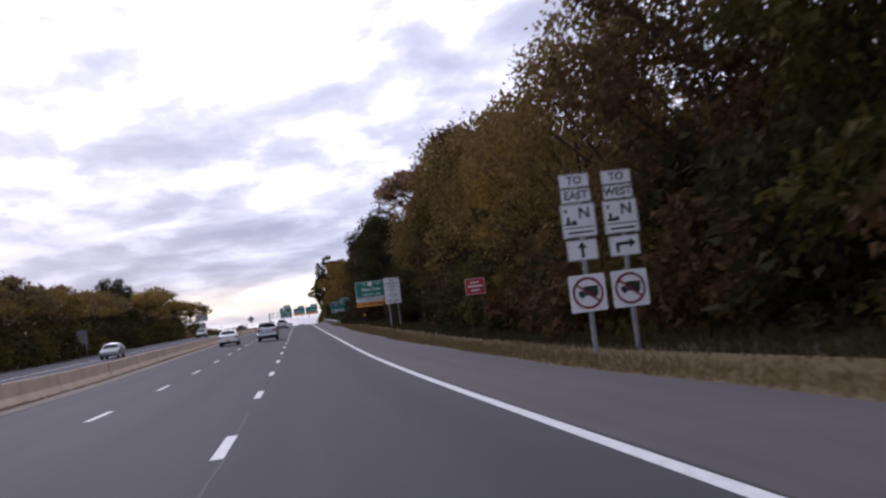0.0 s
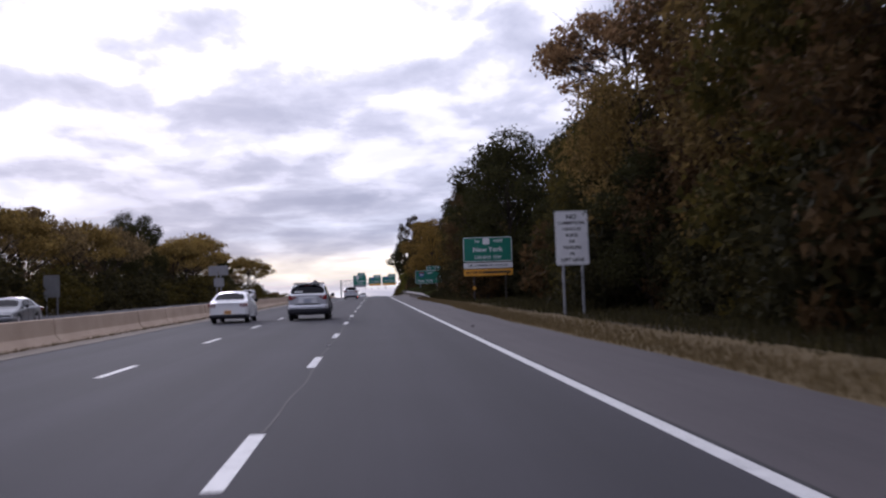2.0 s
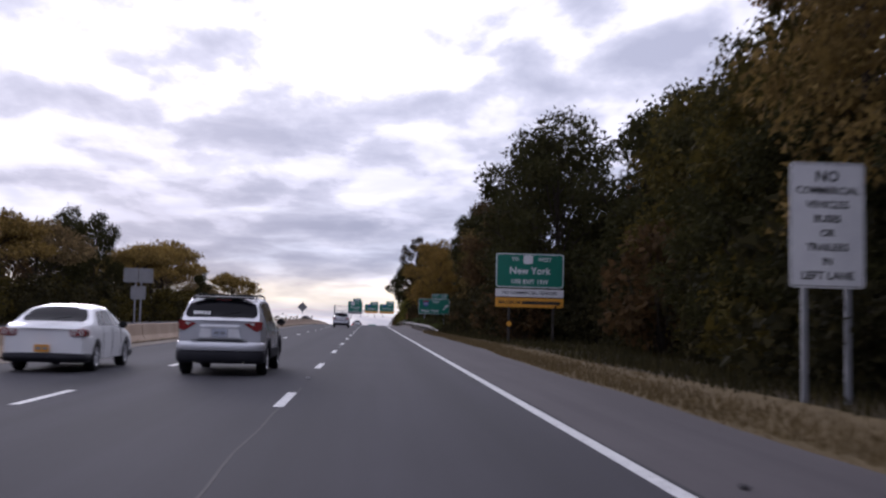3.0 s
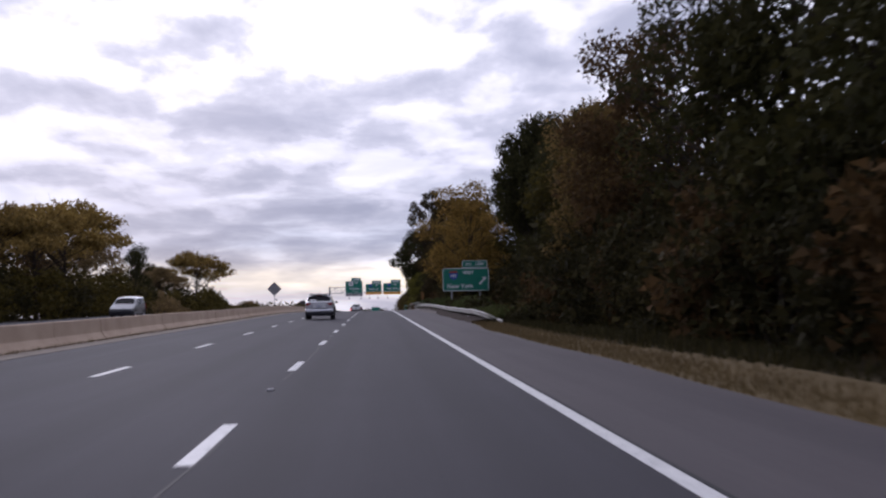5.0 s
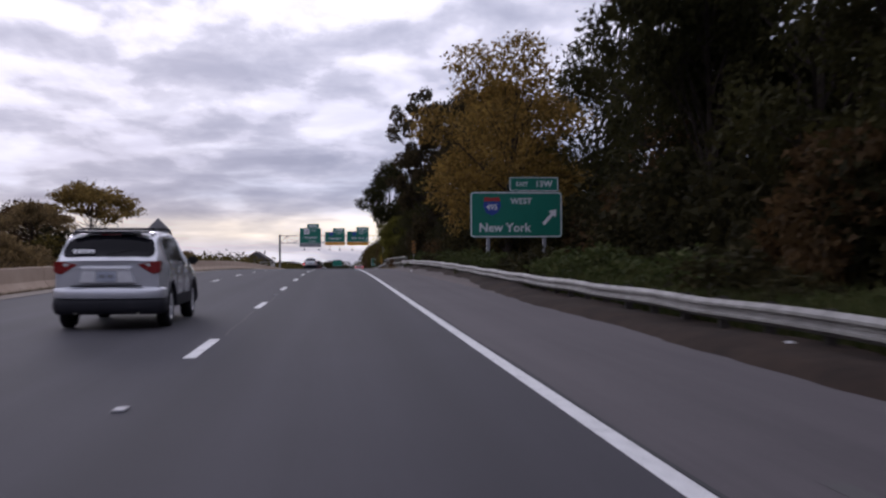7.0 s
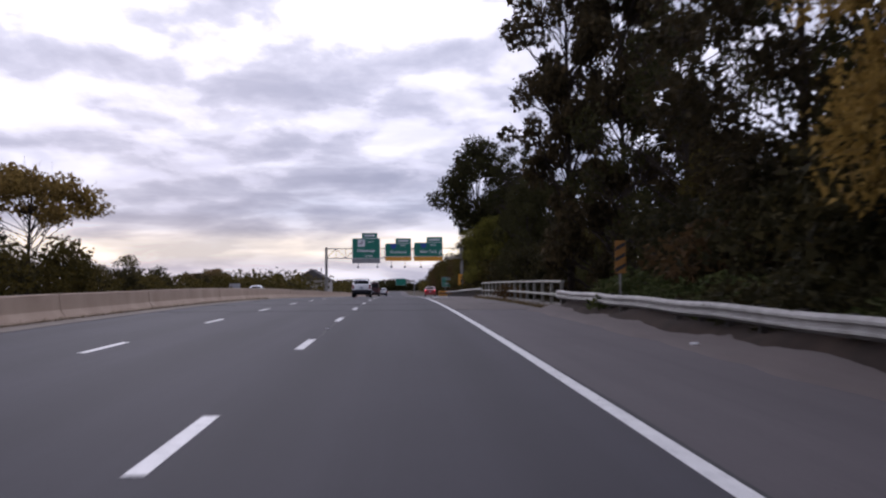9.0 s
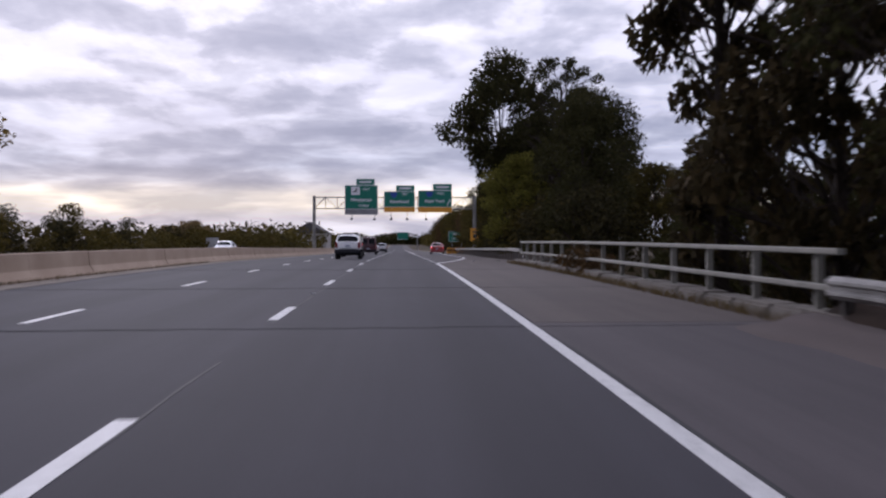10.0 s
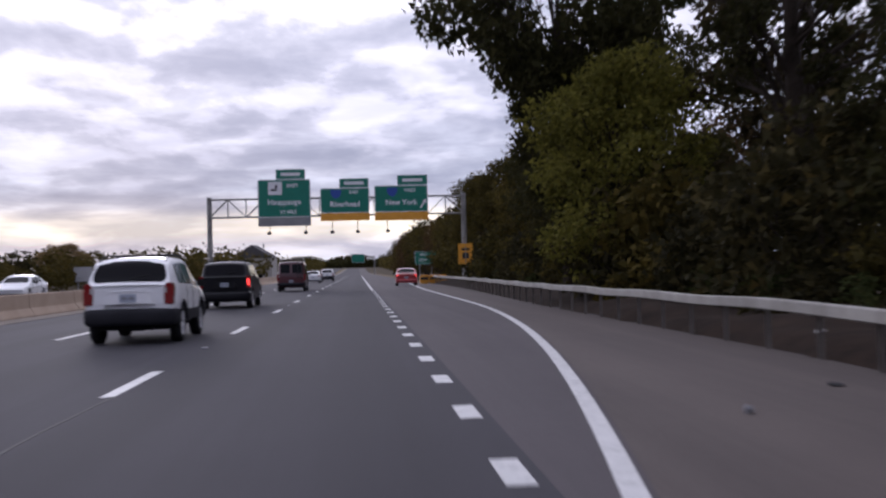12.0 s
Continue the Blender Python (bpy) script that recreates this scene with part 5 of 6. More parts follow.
for x in (-9.48, 11.85):
    bm = bmesh.new()
    rod(bm, (x, 0.55, -0.6), (x, 0.55, 7.75), 0.24, 0.20, 16)
    box(bm, 0.8, 0.8, 0.5, (x, 0.55, -0.1), bevel=0.05)
    part("upright", bm, GALVANISED, gantry, smooth=False)
for yy, z in ((0.30, 7.55), (0.30, 6.05), (0.95, 7.55), (0.95, 6.05)):
    bm = bmesh.new()
    rod(bm, (-9.48, yy, z), (11.85, yy, z), 0.062, sides=8)
    part("chord", bm, GALVANISED, gantry)
n = 14
for i in range(n):
    x0, x1 = -9.48 + 21.33 * i / n, -9.48 + 21.33 * (i + 1) / n
    bm = bmesh.new()
    a, b = (7.55, 6.05) if i % 2 else (6.05, 7.55)
    for yy in (0.30, 0.95):
        rod(bm, (x0, yy, a), (x1, yy, b), 0.032, sides=6)
        rod(bm, (x1, yy, 6.05), (x1, yy, 7.55), 0.028, sides=6)
    rod(bm, (x0, 0.30, 7.55), (x1, 0.95, 7.55), 0.026, sides=6)
    part("brace", bm, GALVANISED, gantry)
for x in (-4.45, -1.45, 0.75, 2.85, 5.35):
    bm = bmesh.new()
    rod(bm, (x, 0.30, 6.05), (x, 0.10, 4.95), 0.035, sides=8)
    rod(bm, (x, 0.10, 4.95), (x, -0.72, 4.72), 0.035, sides=8)
    box(bm, 0.34, 0.26, 0.22, (x, -0.80, 4.62), (20, 0, 0), 0.05)
    part("sign_light", bm, SIGN_BLACK, gantry, "dark floodlight under the sign")


def gantry_sign(x0, x1, z0, z1, strip_z, strip_mat, tab, place, lines, shield, label):
    ob = thing("overhead_sign", pose((x0 + x1) / 2, GY, gz), label, "road sign", "overhead signs")
    w = x1 - x0
    p = bordered(ob, "sign_panel", w, z1 - strip_z, 0, (z1 + strip_z) / 2, SIGN_GREEN, SIGN_WHITE, 0.05, 0.02, 0.16)
    panel(ob, "plate", w, strip_z - z0 - 0.01, 0, (strip_z + z0) / 2, strip_mat, 0.03)
    tx0, tx1, tz = tab
    q = bordered(ob, "exit_tab", tx1 - tx0, tz - z1 - 0.01, (tx0 + tx1) / 2 - (x0 + x1) / 2, (tz + z1) / 2, SIGN_GREEN, SIGN_WHITE, 0.035, 0.02, 0.08)
    bars(q, (((tx0 + tx1) / 2 - (x0 + x1) / 2, (tz + z1) / 2, (tx1 - tx0) * 0.66, 0.26),), SIGN_WHITE)
    cz = (z1 + strip_z) / 2
    lettering(place, 0.62, 0, cz - 0.32, p, SIGN_WHITE)
    for txt, s, x, z in lines:
        lettering(txt, s, x, cz + z, p, SIGN_WHITE)
    bm = bmesh.new()
    if shield == "white":
        slab(bm, rounded(1.15, 1.10, 0.10), -0.020, -0.012, -0.75, cz + 0.85)
        sp = part("route_shield", bm, SIGN_WHITE, p)
        bars(sp, ((-0.85, cz + 0.72, 0.5, 0.16), (-0.65, cz + 1.0, 0.2, 0.3)), SIGN_BLACK, -0.023)
    else:
        slab(bm, [(-0.42, 0.30), (0.42, 0.30), (0.46, 0.05), (0.30, -0.30), (0, -0.46), (-0.30, -0.30), (-0.46, 0.05)], -0.020, -0.012, -0.75, cz + 0.62)
        part("route_shield", bm, SIGN_BLUE, p, "blue interstate shield")
    # brackets to the truss
    for x in (-w * 0.3, w * 0.3):
        bm = bmesh.new()
        box(bm, 0.10, 0.26, z1 - z0, (x, 0.14, (z0 + z1) / 2))
        part("bracket", bm, GALVANISED, ob)
    return ob, p, cz


gantry_sign(-5.40, -1.03, 5.22, 9.13, 5.95, SIGN_BACK, (-3.88, -1.45, 9.98), "Hauppauge", [("EAST", 0.42, 0.70, 1.05), ("1/2 MILE", 0.40, 0.3, -1.15)], "white", "large green overhead sign to Hauppauge with a grey plate")
_, p, cz = gantry_sign(-0.22, 3.88, 5.57, 8.32, 6.22, SIGN_AMBER, (1.38, 3.84, 9.12), "Riverhead", [("EAST", 0.36, 0.75, 0.68)], "blue", "green overhead sign to Riverhead with an amber plate")
_, p, cz = gantry_sign(4.30, 8.80, 5.52, 8.46, 6.22, SIGN_AMBER, (6.25, 8.80, 9.33), "New York", [("WEST", 0.36, 0.75, 0.68)], "blue", "green overhead sign to New York with an amber plate")
bm = bmesh.new()
arrow(bm, [(1.65, cz - 0.75), (1.95, cz - 0.30)], 0.14)
part("arrow", bm, SIGN_WHITE, p)

ob = thing("advisory_sign", pose(11.85, 415.28, gz), "amber exit speed panel fixed to the gantry upright", "road sign")
panel(ob, "sign_panel", 1.25, 1.75, 0, 2.55, SIGN_AMBER, 0.06)
bars(ob, ((0, 2.95, 0.7, 0.2), (0, 2.4, 0.55, 0.5)), SIGN_BLACK)
bm = bmesh.new()
box(bm, 0.08, 0.30, 1.4, (0, 0.10, 2.5))
part("bracket", bm, GALVANISED, ob)

ob = thing("gore_sign", pose(14.1, 507, ground_height(14.1, 507)), "small green exit sign with an arrow", "road sign")
posts(ob, (-1.0, 1.0), 4.0, 0.14, 0.12)
p = bordered(ob, "sign_panel", 3.6, 2.2, 0, 3.4, SIGN_GREEN, SIGN_WHITE, 0.06, 0.02, 0.2)
lettering("EXIT", 0.6, -0.3, 3.95, p, SIGN_WHITE)
lettering("13W", 0.7, -0.5, 3.0, p, SIGN_WHITE)
bm = bmesh.new()
arrow(bm, [(0.95, 2.75), (1.30, 3.15)], 0.16)
part("arrow", bm, SIGN_WHITE, p)

# a further gantry and a cantilever sign down the road
ob = thing("overhead_sign", pose(2.9, 700, grade(700)), "far green overhead sign on a cantilever mast", "road sign", "overhead signs")
bm = bmesh.new()
rod(bm, (5.6, 0.3, -0.5), (5.6, 0.3, 6.6), 0.22, 0.16, 12)
rod(bm, (5.6, 0.3, 6.2), (-2.2, 0.3, 6.4), 0.12, 0.08, 10)
part("mast", bm, GALVANISED, ob)
bordered(ob, "sign_panel", 4.3, 2.9, 0, 5.7, SIGN_GREEN, SIGN_WHITE, 0.06, 0.02, 0.2)

# impact attenuator in front of the ramp's rail
ob = thing("impact_attenuator", pose(9.75, 425, grade(425)), "yellow impact attenuator at the end of the ramp rail", "attenuator")
for i in range(3):
    bm = bmesh.new()
    box(bm, 0.82, 0.9, 0.80, (-0.85 + 0.85 * i, 0.1 * i, 0.42), bevel=0.09)
    part("module", bm, SIGN_AMBER, ob)
    bm = bmesh.new()
    box(bm, 0.70, 0.02, 0.22, (-0.85 + 0.85 * i, 0.1 * i - 0.46, 0.5))
    part("stripe", bm, SIGN_BLACK, ob)

ob = thing("hazard_marker", pose(7.98, 273.2, grade(273.2) - 0.1), "striped amber and black hazard marker ahead of the bridge", "road sign")
posts(ob, (0,), 2.2, 0.05, 0.05, GALVANISED)
p = panel(ob, "sign_panel", 0.31, 0.92, 0, 1.90, SHADED_AMBER, 0.02)
bm = bmesh.new()
for z in (-0.30, 0.0, 0.30):
    bm.faces.new([bm.verts.new((a, -0.0165, 1.90 + b)) for a, b in ((-0.145, z - 0.14), (0.145, z + 0.02), (0.145, z + 0.13), (-0.145, z - 0.03))])
part("stripe", bm, SIGN_BLACK, p)

# signs in the median and beyond, seen from behind
ob = thing("warning_sign", pose(-10.1, 263.3, grade(263)), "diamond warning sign seen from its bare metal back", "road sign")
posts(ob, (0,), 3.2, 0.07, 0.06)
bm = bmesh.new()
slab(bm, [(0, 0.86), (0.86, 0), (0, -0.86), (-0.86, 0)], -0.03, -0.015, 0, 2.85)
part("sign_panel", bm, SIGN_BACK, ob)
ob = thing("route_sign", pose(-10.7, 133, grade(133)), "cluster of route signs seen from their bare grey backs", "road sign")
posts(ob, (-0.14, 0.16), 3.6, 0.08, 0.06)
for w, h, x, z in ((0.74, 0.74, -0.38, 3.20), (0.74, 0.74, 0.38, 3.20), (0.76, 0.68, 0.02, 2.30)):
    panel(ob, "sign_panel", w, h, x, z, SIGN_BACK, 0.05, -0.03, -0.015)
ob = thing("guide_sign", pose(-29.0, 152.9, ground_height(-29, 152.9)), "large rectangular sign seen from its grey back", "road sign")
posts(ob, (-0.5, 0.5), 3.4, 0.10, 0.10)
panel(ob, "sign_panel", 1.5, 2.1, 0, 2.83, SIGN_BACK, 0.08, -0.03, -0.01)
ob = thing("guide_sign", pose(-29.6, 456, ground_height(-29.6, 456)), "pale rectangular sign seen from behind", "road sign")
posts(ob, (-0.6, 0.6), 1.8, 0.1, 0.1)
panel(ob, "sign_panel", 2.1, 1.7, 0, 1.9, plain("pale_sign_back", (0.34, 0.34, 0.35), (0.44, 0.44, 0.45), 1.0, 0.7), 0.08, -0.03, -0.01)


# ---- vehicles ----
def car_paint(name, a, b, metal=0.0, rough=0.32, coat=0.5):
    m = Nodes(name, rough, metal)
    dust = m.noise(1.3, 5.0)
    m.colour(m.ramp(dust, [(0.3, a), (0.7, b)]))
    m.bsdf.inputs["Coat Weight"].default_value = coat
    m.bsdf.inputs["Specular IOR Level"].default_value = coat
    m.bsdf.inputs["Coat Roughness"].default_value = 0.08
    m.bump(m.noise(90.0, 2.0), 0.02, 0.002)
    return m.mat


def glowing(name, colour, strength):
    m = Nodes(name, 0.3)
    m.colour(colour)
    m.bsdf.inputs["Emission Color"].default_value = (*colour, 1)
    m.bsdf.inputs["Emission Strength"].default_value = strength
    return m.mat


SILVER = car_paint("silver_car_paint", (0.57, 0.575, 0.60), (0.67, 0.675, 0.70), 0.45, 0.27)
WHITE_PAINT = car_paint("white_car_paint", (0.80, 0.80, 0.81), (0.88, 0.88, 0.88))
BLACK_PAINT = car_paint("black_car_paint", (0.006, 0.006, 0.008), (0.012, 0.012, 0.015), 0.0, 0.4, 0.18)
MAROON = car_paint("maroon_car_paint", (0.050, 0.008, 0.012), (0.080, 0.014, 0.020))
RED_PAINT = car_paint("red_car_paint", (0.28, 0.025, 0.030), (0.36, 0.04, 0.045))
GREY_PAINT = car_paint("grey_car_paint", (0.12, 0.125, 0.135), (0.19, 0.195, 0.205), 0.3)
CLADDING = plain("dark_grey_cladding", (0.014, 0.014, 0.018), (0.026, 0.026, 0.031), 2.0, 0.6, 0.0, 0.1)
TYRE = plain("tyre_rubber", (0.012, 0.012, 0.013), (0.026, 0.026, 0.027), 5.0, 0.85, 0.0, 0.2)
for dull in (CLADDING, TYRE):
    dull.node_tree.nodes["Principled BSDF"].inputs["Specular IOR Level"].default_value = 0.18
ALLOY = plain("alloy_wheel", (0.42, 0.42, 0.43), (0.55, 0.55, 0.56), 5.0, 0.35, 0.8, 0.03)
CHROME = plain("chrome_trim", (0.72, 0.72, 0.74), (0.82, 0.82, 0.83), 5.0, 0.25, 0.35, 0.02)
LENS_RED = car_paint("red_lamp_lens", (0.15, 0.006, 0.008), (0.22, 0.011, 0.012), 0.0, 0.12)
LENS_CLEAR = car_paint("clear_lamp_lens", (0.52, 0.50, 0.50), (0.62, 0.60, 0.60), 0.2, 0.15)
PLATE = plain("pale_blue_plate", (0.30, 0.33, 0.40), (0.38, 0.41, 0.48), 3.0, 0.5)
BRAKE_LIT = glowing("lit_brake_lamp", (1.0, 0.05, 0.035), 3.0)
HEAD_LIT = glowing("lit_headlamp", (1.0, 0.97, 0.90), 5.0)


def tinted_glass():
    m = Nodes("tinted_window_glass", 0.10)
    m.colour((0.006, 0.006, 0.008))
    m.bsdf.inputs["IOR"].default_value = 1.18
    m.bsdf.inputs["Specular IOR Level"].default_value = 0.5
    m.bump(m.noise(1.5, 2.0), 0.02, 0.01)
    return m.mat


GLASS = tinted_glass()


def lerp_table(table, y):
    if y <= table[0][0]:
        return table[0][1]
    for (a, u), (b, v) in zip(table, table[1:]):
        if y <= b:
            k = (y - a) / (b - a)
            return u + (v - u) * (k * k * (3 - 2 * k) * 0.5 + k * 0.5)
    return table[-1][1]


class Shell:
    """The lofted surface of a car body; y runs forward from the rear end."""

    def __init__(self, length, width, roof, belt, wheels, radius, sill=0.30, tumble=0.17, clad=0.0):
        self.L, self.W, self.roof, self.belt, self.wheels, self.R, self.sill, self.tumble = length, width, roof, belt, wheels, radius, sill, tumble

    def bow(self, x, y):
        """Rounds the two ends in plan."""
        k = 1 - (2 * x / self.W) ** 2
        return y - 0.11 * k * max(0.0, 1 - y / 0.7) + 0.20 * k * max(0.0, 1 - (self.L - y) / 0.9)

    def half(self, y):
        e = min(y, self.L - y)
        return self.W / 2 * (1 - 0.10 * max(0.0, 1 - e / 0.55) ** 2)

    def low(self, y):
        z, ra = self.sill, self.R + 0.07
        for yw in self.wheels:
            d = abs(y - yw)
            if d < ra:
                z = max(z, self.R + math.sqrt(ra * ra - d * d) - 0.02)
        return z

    def section(self, y):
        w, z0, zb, zt = self.half(y), self.low(y), lerp_table(self.belt, y), lerp_table(self.roof, y)
        zt = max(zt, zb + 0.03)
        k = min(1.0, max(0.0, (zt - zb) / 0.42))
        t = 0.955 - self.tumble * k
        z1 = max(z0 + 0.02, self.sill + 0.40 * (zb - self.sill))
        z2 = max(z1 + 0.02, self.sill + 0.78 * (zb - self.sill))
        return [(w * 0.965, z0), (w, z1), (w * 0.998, z2), (w * 0.968, zb), (w * (t + 0.02), zb + (zt - zb) * 0.88 - 0.005), (w * (t - 0.05), zt - 0.022 * k - 0.004), (w * t * 0.55, zt + 0.012 * k), (0, zt + 0.02 * k)]

    def body(self):
        ys = {0.0, 0.03, self.L - 0.03, self.L}
        ys |= {self.L * i / 44 for i in range(45)}
        for yw in self.wheels:
            ys |= {yw + (self.R + 0.07) * c for c in (-1, -0.97, -0.9, -0.75, -0.5, -0.25, 0, 0.25, 0.5, 0.75, 0.9, 0.97, 1)}
        ys |= {a for a, _ in self.roof}
        ys = sorted(y for y in ys if 0 <= y <= self.L)
        verts, faces = [], []
        for y in ys:
            s = self.section(y)
            verts += [(x, self.bow(x, y), z) for x, z in s] + [(-x, self.bow(x, y), z) for x, z in s[-2::-1]]
        n = 2 * len(self.section(1.0)) - 1
        for i in range(len(ys) - 1):
            for k in range(n - 1):
                faces.append((i * n + k, i * n + k + 1, (i + 1) * n + k + 1, (i + 1) * n + k))
        faces.append(tuple(range(n))[::-1])
        faces.append(tuple(range((len(ys) - 1) * n, len(ys) * n)))
        return verts, faces

    def across(self, y0, y1, k, lift, steps=6):
        """A pane lying on the sloping top surface."""
        verts, faces = [], []
        for i in range(steps + 1):
            y = y0 + (y1 - y0) * i / steps
            s = self.section(y)
            w = s[5][0]
            wrap = max(0.0, k - 1.0)
            ex, ez = (s[5][0] + (s[4][0] - s[5][0]) * wrap, s[5][1] + (s[4][1] - s[5][1]) * wrap) if wrap else (w * k, s[5][1])
            inset = 0.09 if i in (0, steps) else 0.025 if i in (1, steps - 1) else 0.0
            verts += [(-ex + inset, y, ez), (-w * min(k, 1) * 0.55, y, s[6][1] - 0.004), (0, y, s[7][1]), (w * min(k, 1) * 0.55, y, s[6][1] - 0.004), (ex - inset, y, ez)]
        verts = [(x, self.bow(x, y), z) for x, y, z in verts]
        a, b = Vector(verts[2]), Vector(verts[-3])
        t = (b - a).normalized()
        nrm = Vector((0, -t.z, t.y))
        if nrm.z < 0:
            nrm = -nrm
        verts = [tuple(Vector(v) + nrm * lift) for v in verts]
        for i in range(steps):
            for j in range(4):
                faces.append((i * 5 + j, i * 5 + j + 1, i * 5 + j + 6, i * 5 + j + 5))
        return verts, faces

    def side(self, y0, y1, y2, y3, sgn, lift=0.010):
        """A side pane from y0..y1 along its foot and y2..y3 along its head."""
        verts, faces = [], []
        for i in range(6):
            v = 0.10 + 0.80 * i / 5
            a, b = y0 + (y2 - y0) * i / 5, y1 + (y3 - y1) * i / 5
            for j in range(4):
                y = a + (b - a) * j / 3
                s = self.section(y)
                x = s[3][0] + (s[4][0] - s[3][0]) * v + lift
                z = s[3][1] + (s[4][1] - s[3][1]) * v
                verts.append((sgn * x, y, z))
        for i in range(5):
            for j in range(3):
                faces.append((i * 4 + j, i * 4 + j + 1, i * 4 + j + 5, i * 4 + j + 4))
        return verts, faces


def solid(name, verts, faces, material, parent, angle=35, label=""):
    me = mesh_of(name, verts, faces, material, True)
    me.set_sharp_from_angle(angle=radians(angle))
    return hang(name, me, parent, label)


def wheel(parent, x, y, r, rim_material, width=0.22):
    sgn = 1 if x > 0 else -1
    bm = bmesh.new()
    n = 28
    prof = [(-width / 2, r * 0.66), (-width / 2, r * 0.93), (-width * 0.36, r), (width * 0.36, r), (width / 2, r * 0.93), (width / 2, r * 0.66)]
    rings = [[bm.verts.new((x + px, y + pr * math.cos(6.2832 * k / n), r + pr * math.sin(6.2832 * k / n))) for k in range(n)] for px, pr in prof]
    for a, b in zip(rings, rings[1:] + rings[:1]):
        for k in range(n):
            bm.faces.new((a[k], b[k], b[(k + 1) % n], a[(k + 1) % n]))
    w = part("tyre", bm, TYRE, parent, smooth=True)
    bm = bmesh.new()
    f = x + sgn * width * 0.40
    rod(bm, (f - sgn * 0.10, y, r), (f - sgn * 0.075, y, r), r * 0.66, sides=24)
    rod(bm, (f - sgn * 0.04, y, r), (f + sgn * 0.01, y, r), r * 0.16, sides=12)
    for k in range(6):
        a = radians(60 * k + 15)
        c, s = math.cos(a), math.sin(a)
        rod(bm, (f, y + c * r * 0.10, r + s * r * 0.10), (f - sgn * 0.01, y + c * r * 0.62, r + s * r * 0.62), 0.034, 0.028, 6)
    for k in range(24):
        a, b = radians(15 * k), radians(15 * k + 15)
        rod(bm, (f, y + r * 0.64 * math.cos(a), r + r * 0.64 * math.sin(a)), (f, y + r * 0.64 * math.cos(b), r + r * 0.64 * math.sin(b)), 0.020, sides=5)
    part("rim", bm, rim_material, w, "silver alloy rim" if rim_material is ALLOY else "")


def mirrored(pts, sgn):
    return [(sgn * x, z) for x, z in (pts if sgn > 0 else pts[::-1])]


def make_car(name, x, y, label, shell, paint, lamps, lamp_z, lamp_y=0.02, lit=None, bumper=None, bumper_h=(0.34, 0.62), cladding=None, plate_z=0.85,
             rear_glass=None, screen=None, sides=(), turn=0.0, rims=ALLOY, rails=False, plate_w=0.0, faces_us=False, lamp_depth=0.10, group="cars on the parkway", recess=True, high_lamp=None, category="car", shelf=None):
    """A car whose rear end stands at y; turned by 180 degrees it faces the camera's way of coming."""
    slope = math.degrees(math.atan((grade(y + 3) - grade(y)) / 3))
    base = grade(y) + (0.10 if x < -11 else 0.0)
    ob = thing(name, pose(x, y, base, slope if not faces_us else -slope, 0, 180 if faces_us else turn), label, category, group)
    L, W = shell.L, shell.W
    v, f = shell.body()
    body = solid("body", v, f, paint, ob, 32)
    # floor pan and wheel wells
    bm = bmesh.new()
    box(bm, W - 0.34, L - 0.5, 0.42, (0, L / 2, 0.48), bevel=0.04)
    box(bm, 0.5, 0.5, 0.16, (0, 0.55, 0.33), bevel=0.04)
    rod(bm, (W * 0.22, 0.05, 0.30), (W * 0.22, 0.8, 0.30), 0.035, sides=8)
    part("underbody", bm, TYRE, ob, "black underbody")
    if bumper:
        z0, z1 = bumper_h
        h, e = z1 - z0, W / 2 + 0.006
        prof = [(0.12, 0.0), (0.07, 0.0), (0.03, 0.03), (0.008, 0.08), (0.0, h * 0.45), (0.0, h - 0.10), (0.010, h - 0.05), (0.035, h - 0.012), (0.12, h)]
        plan = [(e, 0.50), (e - 0.002, 0.30), (e - 0.010, 0.15), (e - 0.034, 0.03), (e - 0.085, -0.045), (e - 0.18, -0.09), (e - 0.34, -0.125), (e * 0.4, -0.15), (0, -0.165)]
        plan += [(-px, py) for px, py in plan[-2::-1]]
        for bow in ([(px, py, z0) for px, py in plan], [(-px, L - py * 1.3, z0) for px, py in plan]):
            me = beam(bow, prof, bumper, "bumper", ob).data
            me.polygons.foreach_set("use_smooth", [True] * len(me.polygons))
            me.set_sharp_from_angle(angle=radians(50))
    if shelf:
        z0, z1 = shelf
        h, e = z1 - z0, W / 2 + 0.003
        plan = [(e, 0.46), (e - 0.002, 0.30), (e - 0.012, 0.15), (e - 0.038, 0.03), (e - 0.09, -0.05), (e - 0.19, -0.10), (e - 0.35, -0.135), (e * 0.4, -0.16), (0, -0.175)]
        plan += [(-px, py) for px, py in plan[-2::-1]]
        me = beam([(px, py, z0) for px, py in plan], [(0.14, 0.0), (0.012, 0.0), (0.0, 0.03), (0.004, h - 0.07), (0.02, h - 0.02), (0.06, h), (0.16, h + 0.01)], paint, "bumper_shelf", ob).data
        me.polygons.foreach_set("use_smooth", [True] * len(me.polygons))
        me.set_sharp_from_angle(angle=radians(50))
        bm = bmesh.new()
        box(bm, W * 0.62, 0.05, 0.022, (0, -0.118, z1 + 0.022), bevel=0.006)
        part("tailgate_gap", bm, TYRE, ob)
    if cladding:
        for sgn in (-1, 1):
            bm = bmesh.new()
            a, b = sorted(shell.wheels)
            box(bm, 0.05, b - a - 2 * shell.R - 0.1, 0.22, (sgn * (W / 2 - 0.005), (a + b) / 2, shell.sill + 0.12), bevel=0.02)
            for yw in shell.wheels:
                n = 14
                for k in range(n):
                    p, q = radians(8 + 164 * k / n), radians(8 + 164 * (k + 1) / n)
                    rr = shell.R + 0.085
